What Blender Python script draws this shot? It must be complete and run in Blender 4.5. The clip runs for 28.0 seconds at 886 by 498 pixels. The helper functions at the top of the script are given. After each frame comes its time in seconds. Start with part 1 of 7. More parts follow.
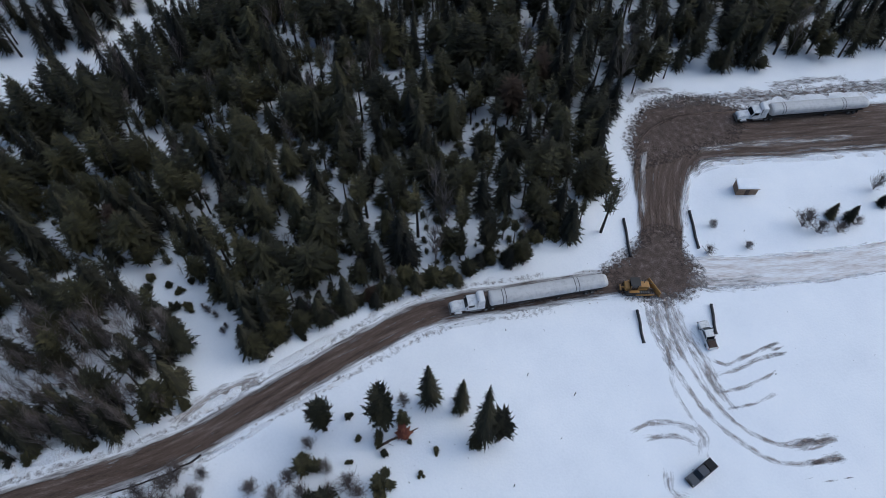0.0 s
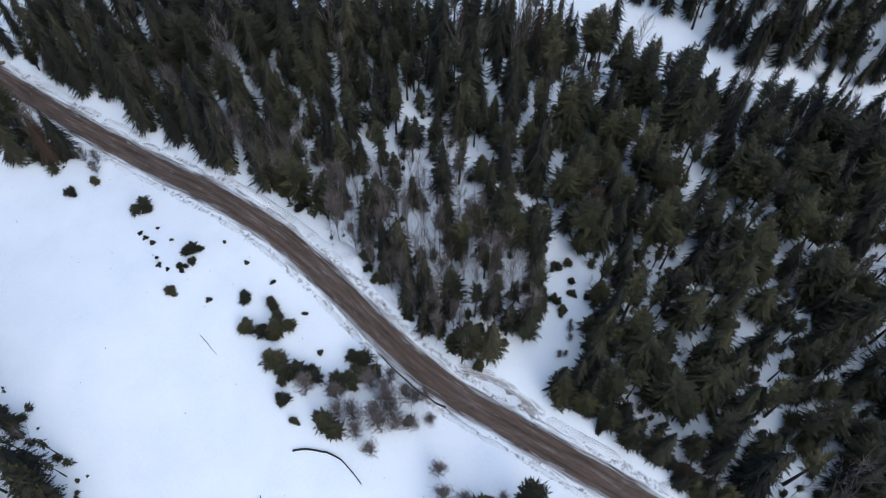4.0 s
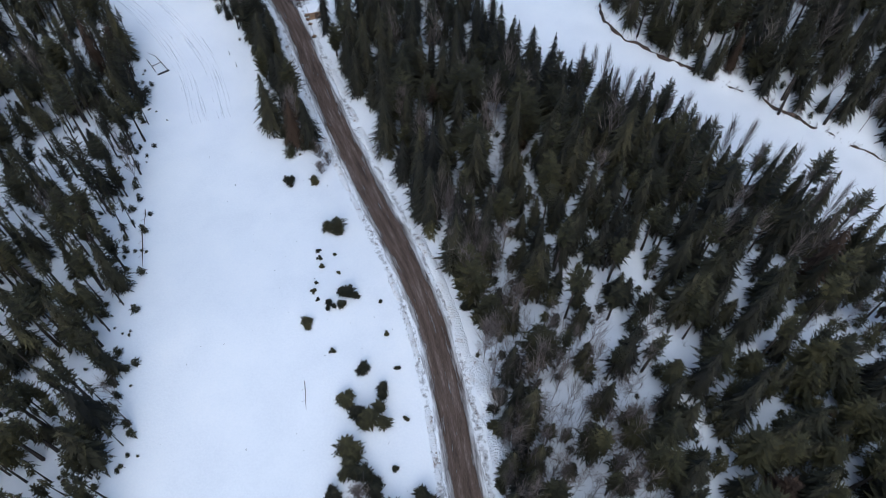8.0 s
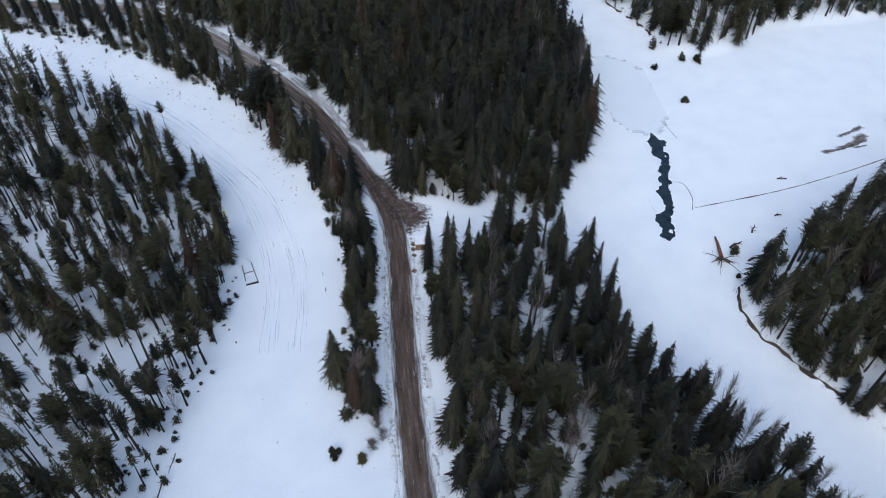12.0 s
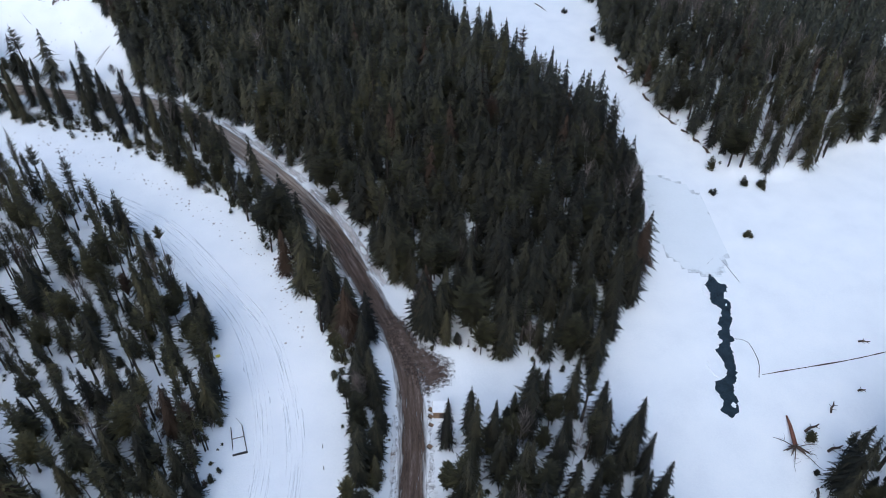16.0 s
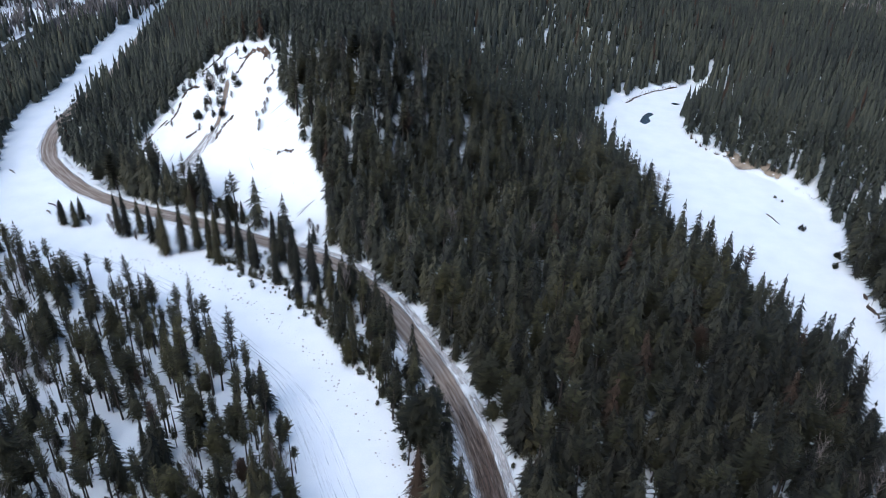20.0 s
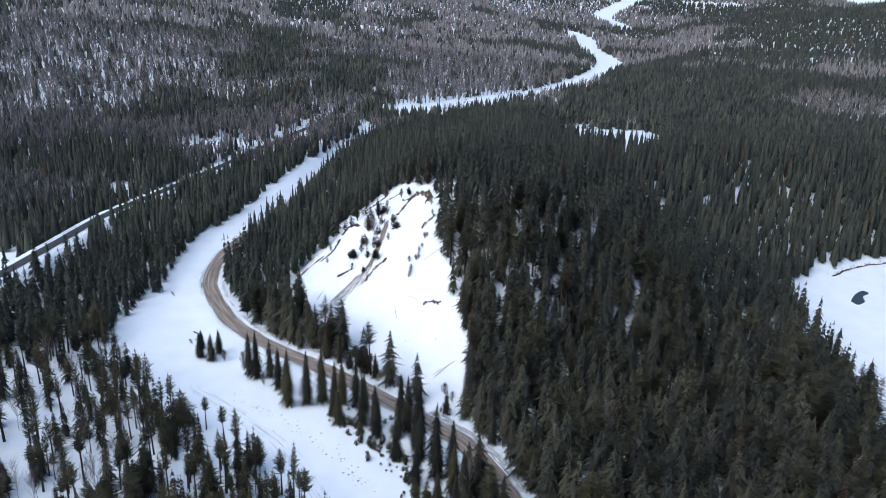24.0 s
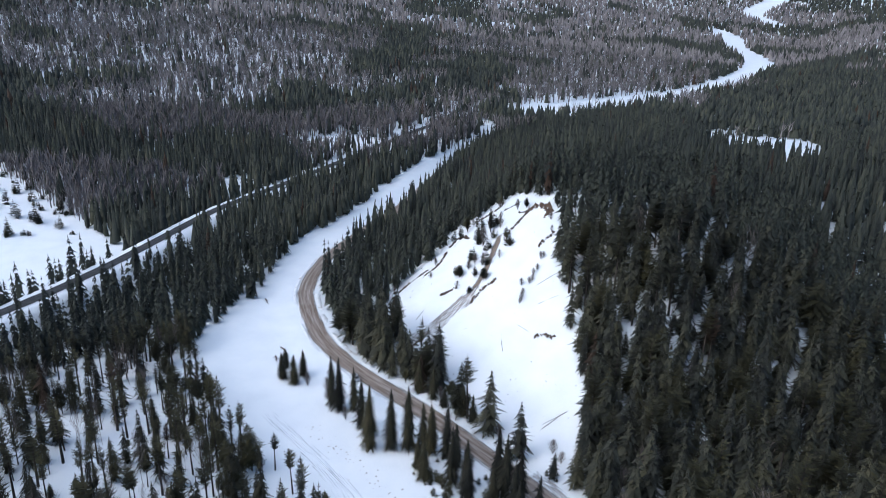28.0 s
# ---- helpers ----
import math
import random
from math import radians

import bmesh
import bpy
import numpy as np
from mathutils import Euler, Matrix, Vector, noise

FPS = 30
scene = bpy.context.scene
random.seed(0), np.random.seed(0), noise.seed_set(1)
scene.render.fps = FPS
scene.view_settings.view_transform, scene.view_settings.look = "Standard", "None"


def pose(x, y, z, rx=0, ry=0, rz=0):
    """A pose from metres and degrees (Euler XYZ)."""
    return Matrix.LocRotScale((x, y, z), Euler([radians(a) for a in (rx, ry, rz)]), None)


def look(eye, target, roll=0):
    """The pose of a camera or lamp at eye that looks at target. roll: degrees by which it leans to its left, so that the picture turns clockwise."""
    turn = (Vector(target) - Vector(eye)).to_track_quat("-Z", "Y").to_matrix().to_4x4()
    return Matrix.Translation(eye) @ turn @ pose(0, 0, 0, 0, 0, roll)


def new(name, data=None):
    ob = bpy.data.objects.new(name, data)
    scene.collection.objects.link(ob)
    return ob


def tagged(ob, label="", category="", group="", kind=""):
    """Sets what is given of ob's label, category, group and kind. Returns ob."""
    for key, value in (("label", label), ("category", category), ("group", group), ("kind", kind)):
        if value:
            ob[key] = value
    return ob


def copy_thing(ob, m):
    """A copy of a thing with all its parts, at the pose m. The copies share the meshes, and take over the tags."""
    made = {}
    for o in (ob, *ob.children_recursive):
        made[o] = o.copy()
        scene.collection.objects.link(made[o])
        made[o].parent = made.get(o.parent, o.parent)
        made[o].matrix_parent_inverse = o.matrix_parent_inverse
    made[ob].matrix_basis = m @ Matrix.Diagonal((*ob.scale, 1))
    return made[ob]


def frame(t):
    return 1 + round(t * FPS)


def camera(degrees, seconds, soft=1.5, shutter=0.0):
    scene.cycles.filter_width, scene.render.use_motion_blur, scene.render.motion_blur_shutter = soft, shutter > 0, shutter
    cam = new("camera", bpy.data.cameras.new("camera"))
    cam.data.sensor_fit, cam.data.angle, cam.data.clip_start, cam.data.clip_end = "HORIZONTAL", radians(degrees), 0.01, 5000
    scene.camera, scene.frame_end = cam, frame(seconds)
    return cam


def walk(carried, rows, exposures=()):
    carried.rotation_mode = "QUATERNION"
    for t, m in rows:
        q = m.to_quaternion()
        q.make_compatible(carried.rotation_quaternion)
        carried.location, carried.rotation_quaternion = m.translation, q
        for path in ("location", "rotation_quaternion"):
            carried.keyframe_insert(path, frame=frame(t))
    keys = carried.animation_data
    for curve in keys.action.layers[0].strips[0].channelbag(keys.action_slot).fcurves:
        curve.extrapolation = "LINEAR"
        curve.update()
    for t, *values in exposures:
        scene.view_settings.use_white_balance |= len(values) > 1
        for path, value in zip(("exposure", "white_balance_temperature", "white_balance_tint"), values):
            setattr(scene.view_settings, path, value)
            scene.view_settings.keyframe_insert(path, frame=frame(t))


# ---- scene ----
# ---------------------------------------------------------------- camera
cam = camera(64.46, 28.0, soft=0.8)
PATH = [
    (0, (-40.17, -62.49, 116.75), (7.25, -89.43, 32.93), 0.19),
    (0.5, (-41.64, -64.26, 116.87), (11.54, -77.54, 33.23), 0.11),
    (1, (-42.00, -66.00, 116.35), (13.18, -67.07, 32.96), 0.54),
    (1.5, (-40.95, -67.44, 115.97), (13.66, -58.81, 32.64), 0.83),
    (2, (-38.78, -68.68, 115.43), (14.31, -53.34, 32.08), 0.63),
    (2.5, (-35.77, -69.27, 115.27), (15.34, -49.05, 31.73), 0.50),
    (3, (-32.53, -69.13, 115.42), (15.74, -43.55, 31.66), 0.84),
    (3.5, (-29.21, -68.41, 115.77), (17.17, -40.23, 31.78), 1.08),
    (4, (-25.70, -67.26, 116.29), (19.08, -37.30, 32.04), 1.35),
    (4.5, (-22.04, -65.91, 116.69), (18.03, -30.76, 32.08), 1.77),
    (6.5, (-11.81, -65.49, 111.10), (18.56, -15.31, 30.11), 0.69),
    (7, (-8.36, -62.67, 111.82), (19.59, -11.62, 30.51), 0.84),
    (7.5, (-4.80, -59.40, 112.65), (19.30, -7.15, 30.86), 1.09),
    (8, (-1.45, -56.08, 113.70), (19.34, -3.16, 31.43), 1.16),
    (8.5, (1.68, -52.29, 114.86), (20.19, 0.66, 32.07), 1.08),
    (9, (4.66, -48.28, 116.14), (19.65, 4.88, 32.78), 1.04),
    (9.5, (7.60, -43.89, 117.19), (19.93, 9.07, 33.27), 0.83),
    (10, (10.34, -39.13, 117.93), (21.16, 14.92, 34.49), 0.55),
    (10.5, (12.11, -34.97, 118.77), (23.05, 23.93, 38.70), 0.64),
    (11, (13.93, -30.93, 119.26), (24.26, 33.06, 43.11), 0.50),
    (11.5, (15.01, -26.52, 119.46), (23.90, 42.13, 47.29), 0.79),
    (12, (15.95, -22.48, 119.54), (22.93, 47.80, 48.74), 0.97),
    (12.5, (16.76, -18.07, 120.08), (21.98, 52.54, 49.46), 1.09),
    (14.5, (18.59, -1.06, 120.71), (21.54, 71.20, 51.65), 1.44),
    (15, (19.55, 2.94, 121.18), (21.96, 75.80, 52.72), 1.30),
    (15.5, (19.68, 6.88, 121.26), (22.02, 80.68, 53.81), 1.35),
    (16, (19.31, 11.37, 121.16), (21.99, 86.80, 55.56), 1.59),
    (16.5, (19.53, 15.15, 120.93), (20.65, 92.39, 57.42), 1.60),
    (17, (19.64, 19.19, 120.91), (16.08, 97.94, 59.38), 1.59),
    (17.5, (19.80, 22.90, 120.67), (10.12, 102.76, 61.26), 1.63),
    (18, (20.11, 26.78, 120.49), (6.19, 107.52, 63.16), 1.59),
    (18.5, (20.64, 31.01, 120.24), (4.02, 112.69, 65.00), 1.53),
    (19, (20.19, 34.96, 119.95), (1.55, 117.61, 66.83), 1.60),
    (19.5, (19.30, 38.98, 118.87), (-2.26, 122.40, 68.11), 1.65),
    (20, (18.64, 43.19, 118.35), (-6.58, 126.89, 69.79), 1.65),
    (20.5, (17.96, 47.18, 118.02), (-11.07, 130.89, 71.66), 1.66),
    (21, (17.16, 51.35, 117.30), (-15.81, 134.87, 73.28), 1.65),
    (21.5, (16.14, 55.20, 116.99), (-22.73, 137.30, 75.18), 1.64),
    (23.5, (12.36, 71.45, 117.59), (-34.21, 153.72, 84.99), 1.66),
    (24, (10.79, 74.77, 117.16), (-39.12, 155.22, 84.97), 1.60),
    (24.5, (9.02, 78.68, 116.80), (-46.25, 155.47, 84.41), 1.50),
    (25, (7.18, 83.05, 116.15), (-49.65, 158.66, 83.67), 1.50),
    (25.5, (4.91, 86.83, 115.52), (-52.61, 161.90, 83.03), 1.52),
    (26, (2.69, 90.76, 114.78), (-55.35, 165.43, 82.30), 1.52),
    (26.5, (0.21, 94.53, 114.13), (-58.27, 168.84, 81.61), 1.54),
    (27, (-2.46, 98.10, 113.48), (-61.85, 171.68, 80.94), 1.53),
    (27.5, (-4.84, 101.59, 113.27), (-66.09, 173.56, 80.57), 1.46),
    (28, (-7.58, 105.13, 113.00), (-71.01, 175.13, 80.20), 1.49),
]
EXPOSURE = [(0, -0.05), (1, 0.34), (3, 0.45), (8, 0.3), (12, 0.33), (16, 0.38), (20, 0.68), (25, 0.58), (28, 0.5)]
walk(cam, [(t, look(eye, target, roll)) for t, eye, target, roll in PATH], [(t, stops, 5500, 6) for t, stops in EXPOSURE])

# ---------------------------------------------------------------- light: an overcast winter day
world = bpy.data.worlds.new("overcast_sky")
world.use_nodes = True
scene.world = world
wn = world.node_tree
wn.nodes.clear()
w_out = wn.nodes.new("ShaderNodeOutputWorld")
w_bg = wn.nodes.new("ShaderNodeBackground")
w_sky = wn.nodes.new("ShaderNodeTexSky")
w_sky.sky_type = "NISHITA"
w_sky.sun_disc = False
w_sky.sun_elevation = radians(38)
w_sky.sun_rotation = radians(200)
w_sky.air_density = 1.0
w_sky.dust_density = 4.0
w_sky.ozone_density = 1.5
w_bg.inputs["Strength"].default_value = 0.12
wn.links.new(w_sky.outputs[0], w_bg.inputs[0])
wn.links.new(w_bg.outputs[0], w_out.inputs[0])

sun = new("sun", bpy.data.lights.new("sun", "SUN"))
sun.data.energy = 0.6
sun.data.angle = radians(45)
sun.data.color = (1.0, 0.97, 0.93)
sun.matrix_world = look((0, 0, 300), (15, 40, 0))


# ---------------------------------------------------------------- materials
def material(name, colours, scale=1.0, rough=0.8, bump=0.3, fine=8.0, metal=0.0, island=0.0, spec=0.3, stretch=None, coords="Object", cover=0.0, soft_rim=False):
    """Two scales of noise mixed over a ramp of base colours, with a fine bump."""
    m = bpy.data.materials.new(name)
    m.use_nodes = True
    nt = m.node_tree
    nt.nodes.clear()
    out = nt.nodes.new("ShaderNodeOutputMaterial")
    bsdf = nt.nodes.new("ShaderNodeBsdfPrincipled")
    nt.links.new(bsdf.outputs[0], out.inputs[0])
    tc = nt.nodes.new("ShaderNodeTexCoord")
    mp = nt.nodes.new("ShaderNodeMapping")
    if stretch:
        mp.inputs["Scale"].default_value = stretch
    nt.links.new(tc.outputs[coords], mp.inputs[0])
    n1 = nt.nodes.new("ShaderNodeTexNoise")
    n1.inputs["Scale"].default_value = scale
    n1.inputs["Detail"].default_value = 5
    n2 = nt.nodes.new("ShaderNodeTexNoise")
    n2.inputs["Scale"].default_value = scale * fine
    n2.inputs["Detail"].default_value = 3
    nt.links.new(mp.outputs[0], n1.inputs["Vector"])
    nt.links.new(mp.outputs[0], n2.inputs["Vector"])
    mix = nt.nodes.new("ShaderNodeMath")
    mix.operation = "MULTIPLY_ADD"
    mix.inputs[1].default_value = 0.35
    nt.links.new(n2.outputs[0], mix.inputs[0])
    base = nt.nodes.new("ShaderNodeMath")
    base.operation = "MULTIPLY"
    base.inputs[1].default_value = 0.65
    nt.links.new(n1.outputs[0], base.inputs[0])
    nt.links.new(base.outputs[0], mix.inputs[2])
    last = mix.outputs[0]
    if island:
        geo = nt.nodes.new("ShaderNodeNewGeometry")
        add = nt.nodes.new("ShaderNodeMath")
        add.operation = "MULTIPLY_ADD"
        add.inputs[1].default_value = island
        nt.links.new(geo.outputs["Random Per Island"], add.inputs[0])
        sub = nt.nodes.new("ShaderNodeMath")
        sub.operation = "SUBTRACT"
        sub.inputs[1].default_value = island * 0.5
        nt.links.new(last, add.inputs[2])
        nt.links.new(add.outputs[0], sub.inputs[0])
        last = sub.outputs[0]
    ramp = nt.nodes.new("ShaderNodeValToRGB")
    els = ramp.color_ramp.elements
    n = len(colours)
    while len(els) < n:
        els.new(0.5)
    for i, c in enumerate(colours):
        els[i].position = 0.32 + 0.36 * i / max(1, n - 1)
        els[i].color = (*c, 1)
    nt.links.new(last, ramp.inputs[0])
    nt.links.new(ramp.outputs[0], bsdf.inputs["Base Color"])
    bsdf.inputs["Roughness"].default_value = rough
    bsdf.inputs["Metallic"].default_value = metal
    bsdf.inputs["Specular IOR Level"].default_value = spec
    if cover:
        # dirt thins out towards the rim of its patch in ragged flecks
        at = nt.nodes.new("ShaderNodeAttribute")
        at.attribute_name = "cover"
        n4 = nt.nodes.new("ShaderNodeTexNoise")
        n4.inputs["Scale"].default_value = cover
        n4.inputs["Detail"].default_value = 9
        n4.inputs["Roughness"].default_value = 0.68
        nt.links.new(mp.outputs[0] if stretch else tc.outputs["Object"], n4.inputs["Vector"])
        ragged_rim = nt.nodes.new("ShaderNodeMath")
        ragged_rim.operation = "MULTIPLY_ADD"
        ragged_rim.inputs[1].default_value = 2.6
        nt.links.new(n4.outputs[0], ragged_rim.inputs[0])
        nt.links.new(at.outputs["Fac"], ragged_rim.inputs[2])
        edge = nt.nodes.new("ShaderNodeMapRange")
        edge.inputs["From Min"].default_value = 1.35
        edge.inputs["From Max"].default_value = 2.3 if soft_rim else 2.0
        nt.links.new(ragged_rim.outputs[0], edge.inputs["Value"])
        nt.links.new(edge.outputs[0], bsdf.inputs["Alpha"])
    if bump:
        bp = nt.nodes.new("ShaderNodeBump")
        bp.inputs["Strength"].default_value = bump
        bp.inputs["Distance"].default_value = 0.3 / scale
        nt.links.new(n2.outputs[0], bp.inputs["Height"])
        nt.links.new(bp.outputs[0], bsdf.inputs["Normal"])
    return m


M_SNOW = material("snow", [(0.78, 0.812, 0.858), (0.83, 0.86, 0.9), (0.87, 0.892, 0.92)], 0.12, 0.65, 0.05, 22)
M_BANK = material("dirty_snow", [(0.3, 0.25, 0.22), (0.72, 0.715, 0.72), (0.81, 0.83, 0.86), (0.84, 0.865, 0.9), (0.86, 0.885, 0.915), (0.87, 0.89, 0.92)], 0.35, 0.8, 0.7, 9)
M_ROAD = material("frozen_dirt", [(0.042, 0.029, 0.023), (0.083, 0.058, 0.045), (0.128, 0.093, 0.076), (0.235, 0.195, 0.175)], 1.0, 0.85, 0.7, 9, stretch=(1.5, 0.11, 1), coords="UV", cover=1.3, soft_rim=True)
M_TRACK = material("tracked_snow", [(0.36, 0.3, 0.27), (0.62, 0.59, 0.58), (0.78, 0.785, 0.8), (0.83, 0.85, 0.88)], 1.0, 0.8, 0.4, 5, stretch=(1.2, 0.12, 1), coords="UV", cover=1.6)
M_SMEAR = material("smeared_dirt_on_snow", [(0.16, 0.125, 0.105), (0.34, 0.3, 0.28), (0.55, 0.52, 0.51)], 0.9, 0.85, 0.4, 5, stretch=(1.3, 0.3, 1), coords="UV", cover=1.1, soft_rim=True)


def needles(name, tones, rust=(0.042, 0.027, 0.018), per_object=False, rough=0.75, gaps=0.0, gap_scale=7.0):
    """Foliage: each tree has a tone of its own, each frond a step lighter or darker; a few trees have gone rusty."""
    m = bpy.data.materials.new(name)
    m.use_nodes = True
    nt = m.node_tree
    nt.nodes.clear()
    out = nt.nodes.new("ShaderNodeOutputMaterial")
    bsdf = nt.nodes.new("ShaderNodeBsdfPrincipled")
    nt.links.new(bsdf.outputs[0], out.inputs[0])
    if per_object:
        own = nt.nodes.new("ShaderNodeObjectInfo").outputs["Random"]
    else:
        at = nt.nodes.new("ShaderNodeAttribute")
        at.attribute_name = "tone"
        own = at.outputs["Fac"]
    frond = nt.nodes.new("ShaderNodeNewGeometry").outputs["Random Per Island"]
    grain = nt.nodes.new("ShaderNodeTexNoise")
    grain.inputs["Scale"].default_value = 2.5
    grain.inputs["Detail"].default_value = 2
    nt.links.new(nt.nodes.new("ShaderNodeTexCoord").outputs["Object"], grain.inputs["Vector"])
    total = None
    for socket, share in ((own, 0.5), (frond, 0.34), (grain.outputs[0], 0.16)):
        mul = nt.nodes.new("ShaderNodeMath")
        mul.operation = "MULTIPLY_ADD"
        mul.inputs[1].default_value = share
        nt.links.new(socket, mul.inputs[0])
        if total is None:
            mul.inputs[2].default_value = 0.0
        else:
            nt.links.new(total, mul.inputs[2])
        total = mul.outputs[0]
    ramp = nt.nodes.new("ShaderNodeValToRGB")
    els = ramp.color_ramp.elements
    while len(els) < len(tones):
        els.new(0.5)
    for k, c in enumerate(tones):
        els[k].position = 0.14 + 0.74 * k / (len(tones) - 1)
        els[k].color = (*c, 1)
    nt.links.new(total, ramp.inputs[0])
    gone = nt.nodes.new("ShaderNodeMath")
    gone.operation = "GREATER_THAN"
    gone.inputs[1].default_value = 0.985
    nt.links.new(own, gone.inputs[0])
    mix = nt.nodes.new("ShaderNodeMix")
    mix.data_type = "RGBA"
    mix.inputs["B"].default_value = (*rust, 1)
    nt.links.new(gone.outputs[0], mix.inputs["Factor"])
    nt.links.new(ramp.outputs[0], mix.inputs["A"])
    nt.links.new(mix.outputs["Result"], bsdf.inputs["Base Color"])
    bsdf.inputs["Roughness"].default_value = rough
    bsdf.inputs["Specular IOR Level"].default_value = 0.2
    if gaps:
        # light falls through between the sprays of needles
        holes = nt.nodes.new("ShaderNodeTexNoise")
        holes.inputs["Scale"].default_value = gap_scale
        holes.inputs["Detail"].default_value = 2
        holes.inputs["Distortion"].default_value = 0.6
        nt.links.new(grain.inputs["Vector"].links[0].from_socket, holes.inputs["Vector"])
        cut = nt.nodes.new("ShaderNodeMath")
        cut.operation = "GREATER_THAN"
        cut.inputs[1].default_value = gaps
        nt.links.new(holes.outputs[0], cut.inputs[0])
        nt.links.new(cut.outputs[0], bsdf.inputs["Alpha"])
    return m


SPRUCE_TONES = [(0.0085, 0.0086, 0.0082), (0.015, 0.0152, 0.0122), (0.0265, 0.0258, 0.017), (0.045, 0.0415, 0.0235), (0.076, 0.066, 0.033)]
# the spruce tones lifted for the ridge: some distance haze is in the colour
RIDGE_HAZE_TONES = [(0.0145, 0.0155, 0.0152), (0.025, 0.027, 0.0235), (0.0405, 0.0415, 0.031), (0.062, 0.06, 0.039), (0.08, 0.074, 0.043)]
# the hill's greener needles, paled by distance haze put into the colour
HILL_HAZE_TONES = [(0.0195, 0.0225, 0.0215), (0.0345, 0.039, 0.0335), (0.054, 0.058, 0.044), (0.08, 0.08, 0.055)]
PINE_TONES = [(0.012, 0.0122, 0.0092), (0.0265, 0.0262, 0.0158), (0.051, 0.0475, 0.0235), (0.088, 0.077, 0.034)]
M_NEEDLE = needles("spruce_needles", SPRUCE_TONES, gaps=0.46, gap_scale=5.0)
M_NEEDLE_RIDGE_HAZE = needles("hazed_ridge_spruce_needles", RIDGE_HAZE_TONES, gaps=0.44, gap_scale=5.0)
M_PINE = needles("pine_needles", PINE_TONES, gaps=0.46, gap_scale=5.0)
M_SPRUCE_BOUGH = needles("spruce_boughs", SPRUCE_TONES, per_object=True, gaps=0.45, gap_scale=13)
M_PINE_BOUGH = needles("pine_boughs", PINE_TONES, per_object=True, gaps=0.45, gap_scale=11)
M_NEEDLE_HILL_HAZE = needles("hazed_hill_boughs", HILL_HAZE_TONES)
M_NEEDLE_FAR_HAZE = needles("hazed_hill_needles", HILL_HAZE_TONES)
M_CLOD = material("snow_clod", [(0.25, 0.22, 0.21), (0.5, 0.48, 0.48), (0.7, 0.71, 0.73)], 0.8, 0.85, 0.0, 6, island=0.4)
M_BARK = material("bark", [(0.016, 0.013, 0.012), (0.032, 0.026, 0.023), (0.06, 0.05, 0.043)], 0.8, 0.9, 0.0, 6, island=0.2)
M_TWIG = material("bare_twigs", [(0.075, 0.062, 0.057), (0.125, 0.105, 0.098), (0.2, 0.175, 0.163)], 0.3, 0.9, 0.0, 6, island=0.3)

M_ASPEN = material("pale_aspen_bark", [(0.11, 0.097, 0.095), (0.17, 0.152, 0.15), (0.25, 0.23, 0.228)], 0.3, 0.9, 0.0, 6, island=0.3)


# ---------------------------------------------------------------- small geometry kit
def mesh_from(name, verts, faces, mat, smooth=False):
    me = bpy.data.meshes.new(name)
    verts = np.asarray(verts, dtype=np.float32)
    faces = np.asarray(faces, dtype=np.int32)
    k = faces.shape[1]
    me.vertices.add(len(verts))
    me.vertices.foreach_set("co", verts.ravel())
    me.loops.add(faces.size)
    me.loops.foreach_set("vertex_index", faces.ravel())
    me.polygons.add(len(faces))
    me.polygons.foreach_set("loop_start", np.arange(len(faces), dtype=np.int32) * k)
    me.update(calc_edges=True)
    me.materials.append(mat)
    if smooth:
        me.polygons.foreach_set("use_smooth", np.ones(len(faces), dtype=bool))
    return me


def lattice(ix, iy, seed):
    h = (ix.astype(np.int64) * 374761393 + iy.astype(np.int64) * 668265263 + seed * 982451653) & 0x7FFFFFFF
    h = ((h ^ (h >> 13)) * 1274126177) & 0x7FFFFFFF
    return ((h ^ (h >> 16)) & 0xFFFF) / 65535.0


def vnoise(x, y, size, seed=0):
    """Smooth value noise, 0 to 1, with cells of that size in metres."""
    u, v = np.asarray(x, float) / size, np.asarray(y, float) / size
    iu, iv = np.floor(u), np.floor(v)
    fu, fv = u - iu, v - iv
    fu, fv = fu * fu * (3 - 2 * fu), fv * fv * (3 - 2 * fv)
    a, b = lattice(iu, iv, seed), lattice(iu + 1, iv, seed)
    c, d = lattice(iu, iv + 1, seed), lattice(iu + 1, iv + 1, seed)
    return (a * (1 - fu) + b * fu) * (1 - fv) + (c * (1 - fu) + d * fu) * fv


def fbm(x, y, size, seed=0):
    return 0.5 * vnoise(x, y, size, seed) + 0.3 * vnoise(x, y, size * 0.43, seed + 7) + 0.2 * vnoise(x, y, size * 0.19, seed + 13)


def smooth01(v):
    v = np.clip(v, 0, 1)
    return v * v * (3 - 2 * v)


def spline(points, step=2.0):
    """A smooth line through points of any dimension, at about even steps."""
    p = np.array(points, float)
    p = np.vstack([2 * p[0] - p[1], p, 2 * p[-1] - p[-2]])
    out = []
    for i in range(1, len(p) - 2):
        n = max(2, int(np.linalg.norm(p[i + 1, :2] - p[i, :2]) / step))
        t = np.linspace(0, 1, n, endpoint=False)[:, None]
        a, b, c, d = p[i - 1], p[i], p[i + 1], p[i + 2]
        out.append(0.5 * (2 * b + (c - a) * t + (2 * a - 5 * b + 4 * c - d) * t**2 + (3 * b - 3 * c + d - a) * t**3))
    out.append(p[-2][None])
    return np.vstack(out)


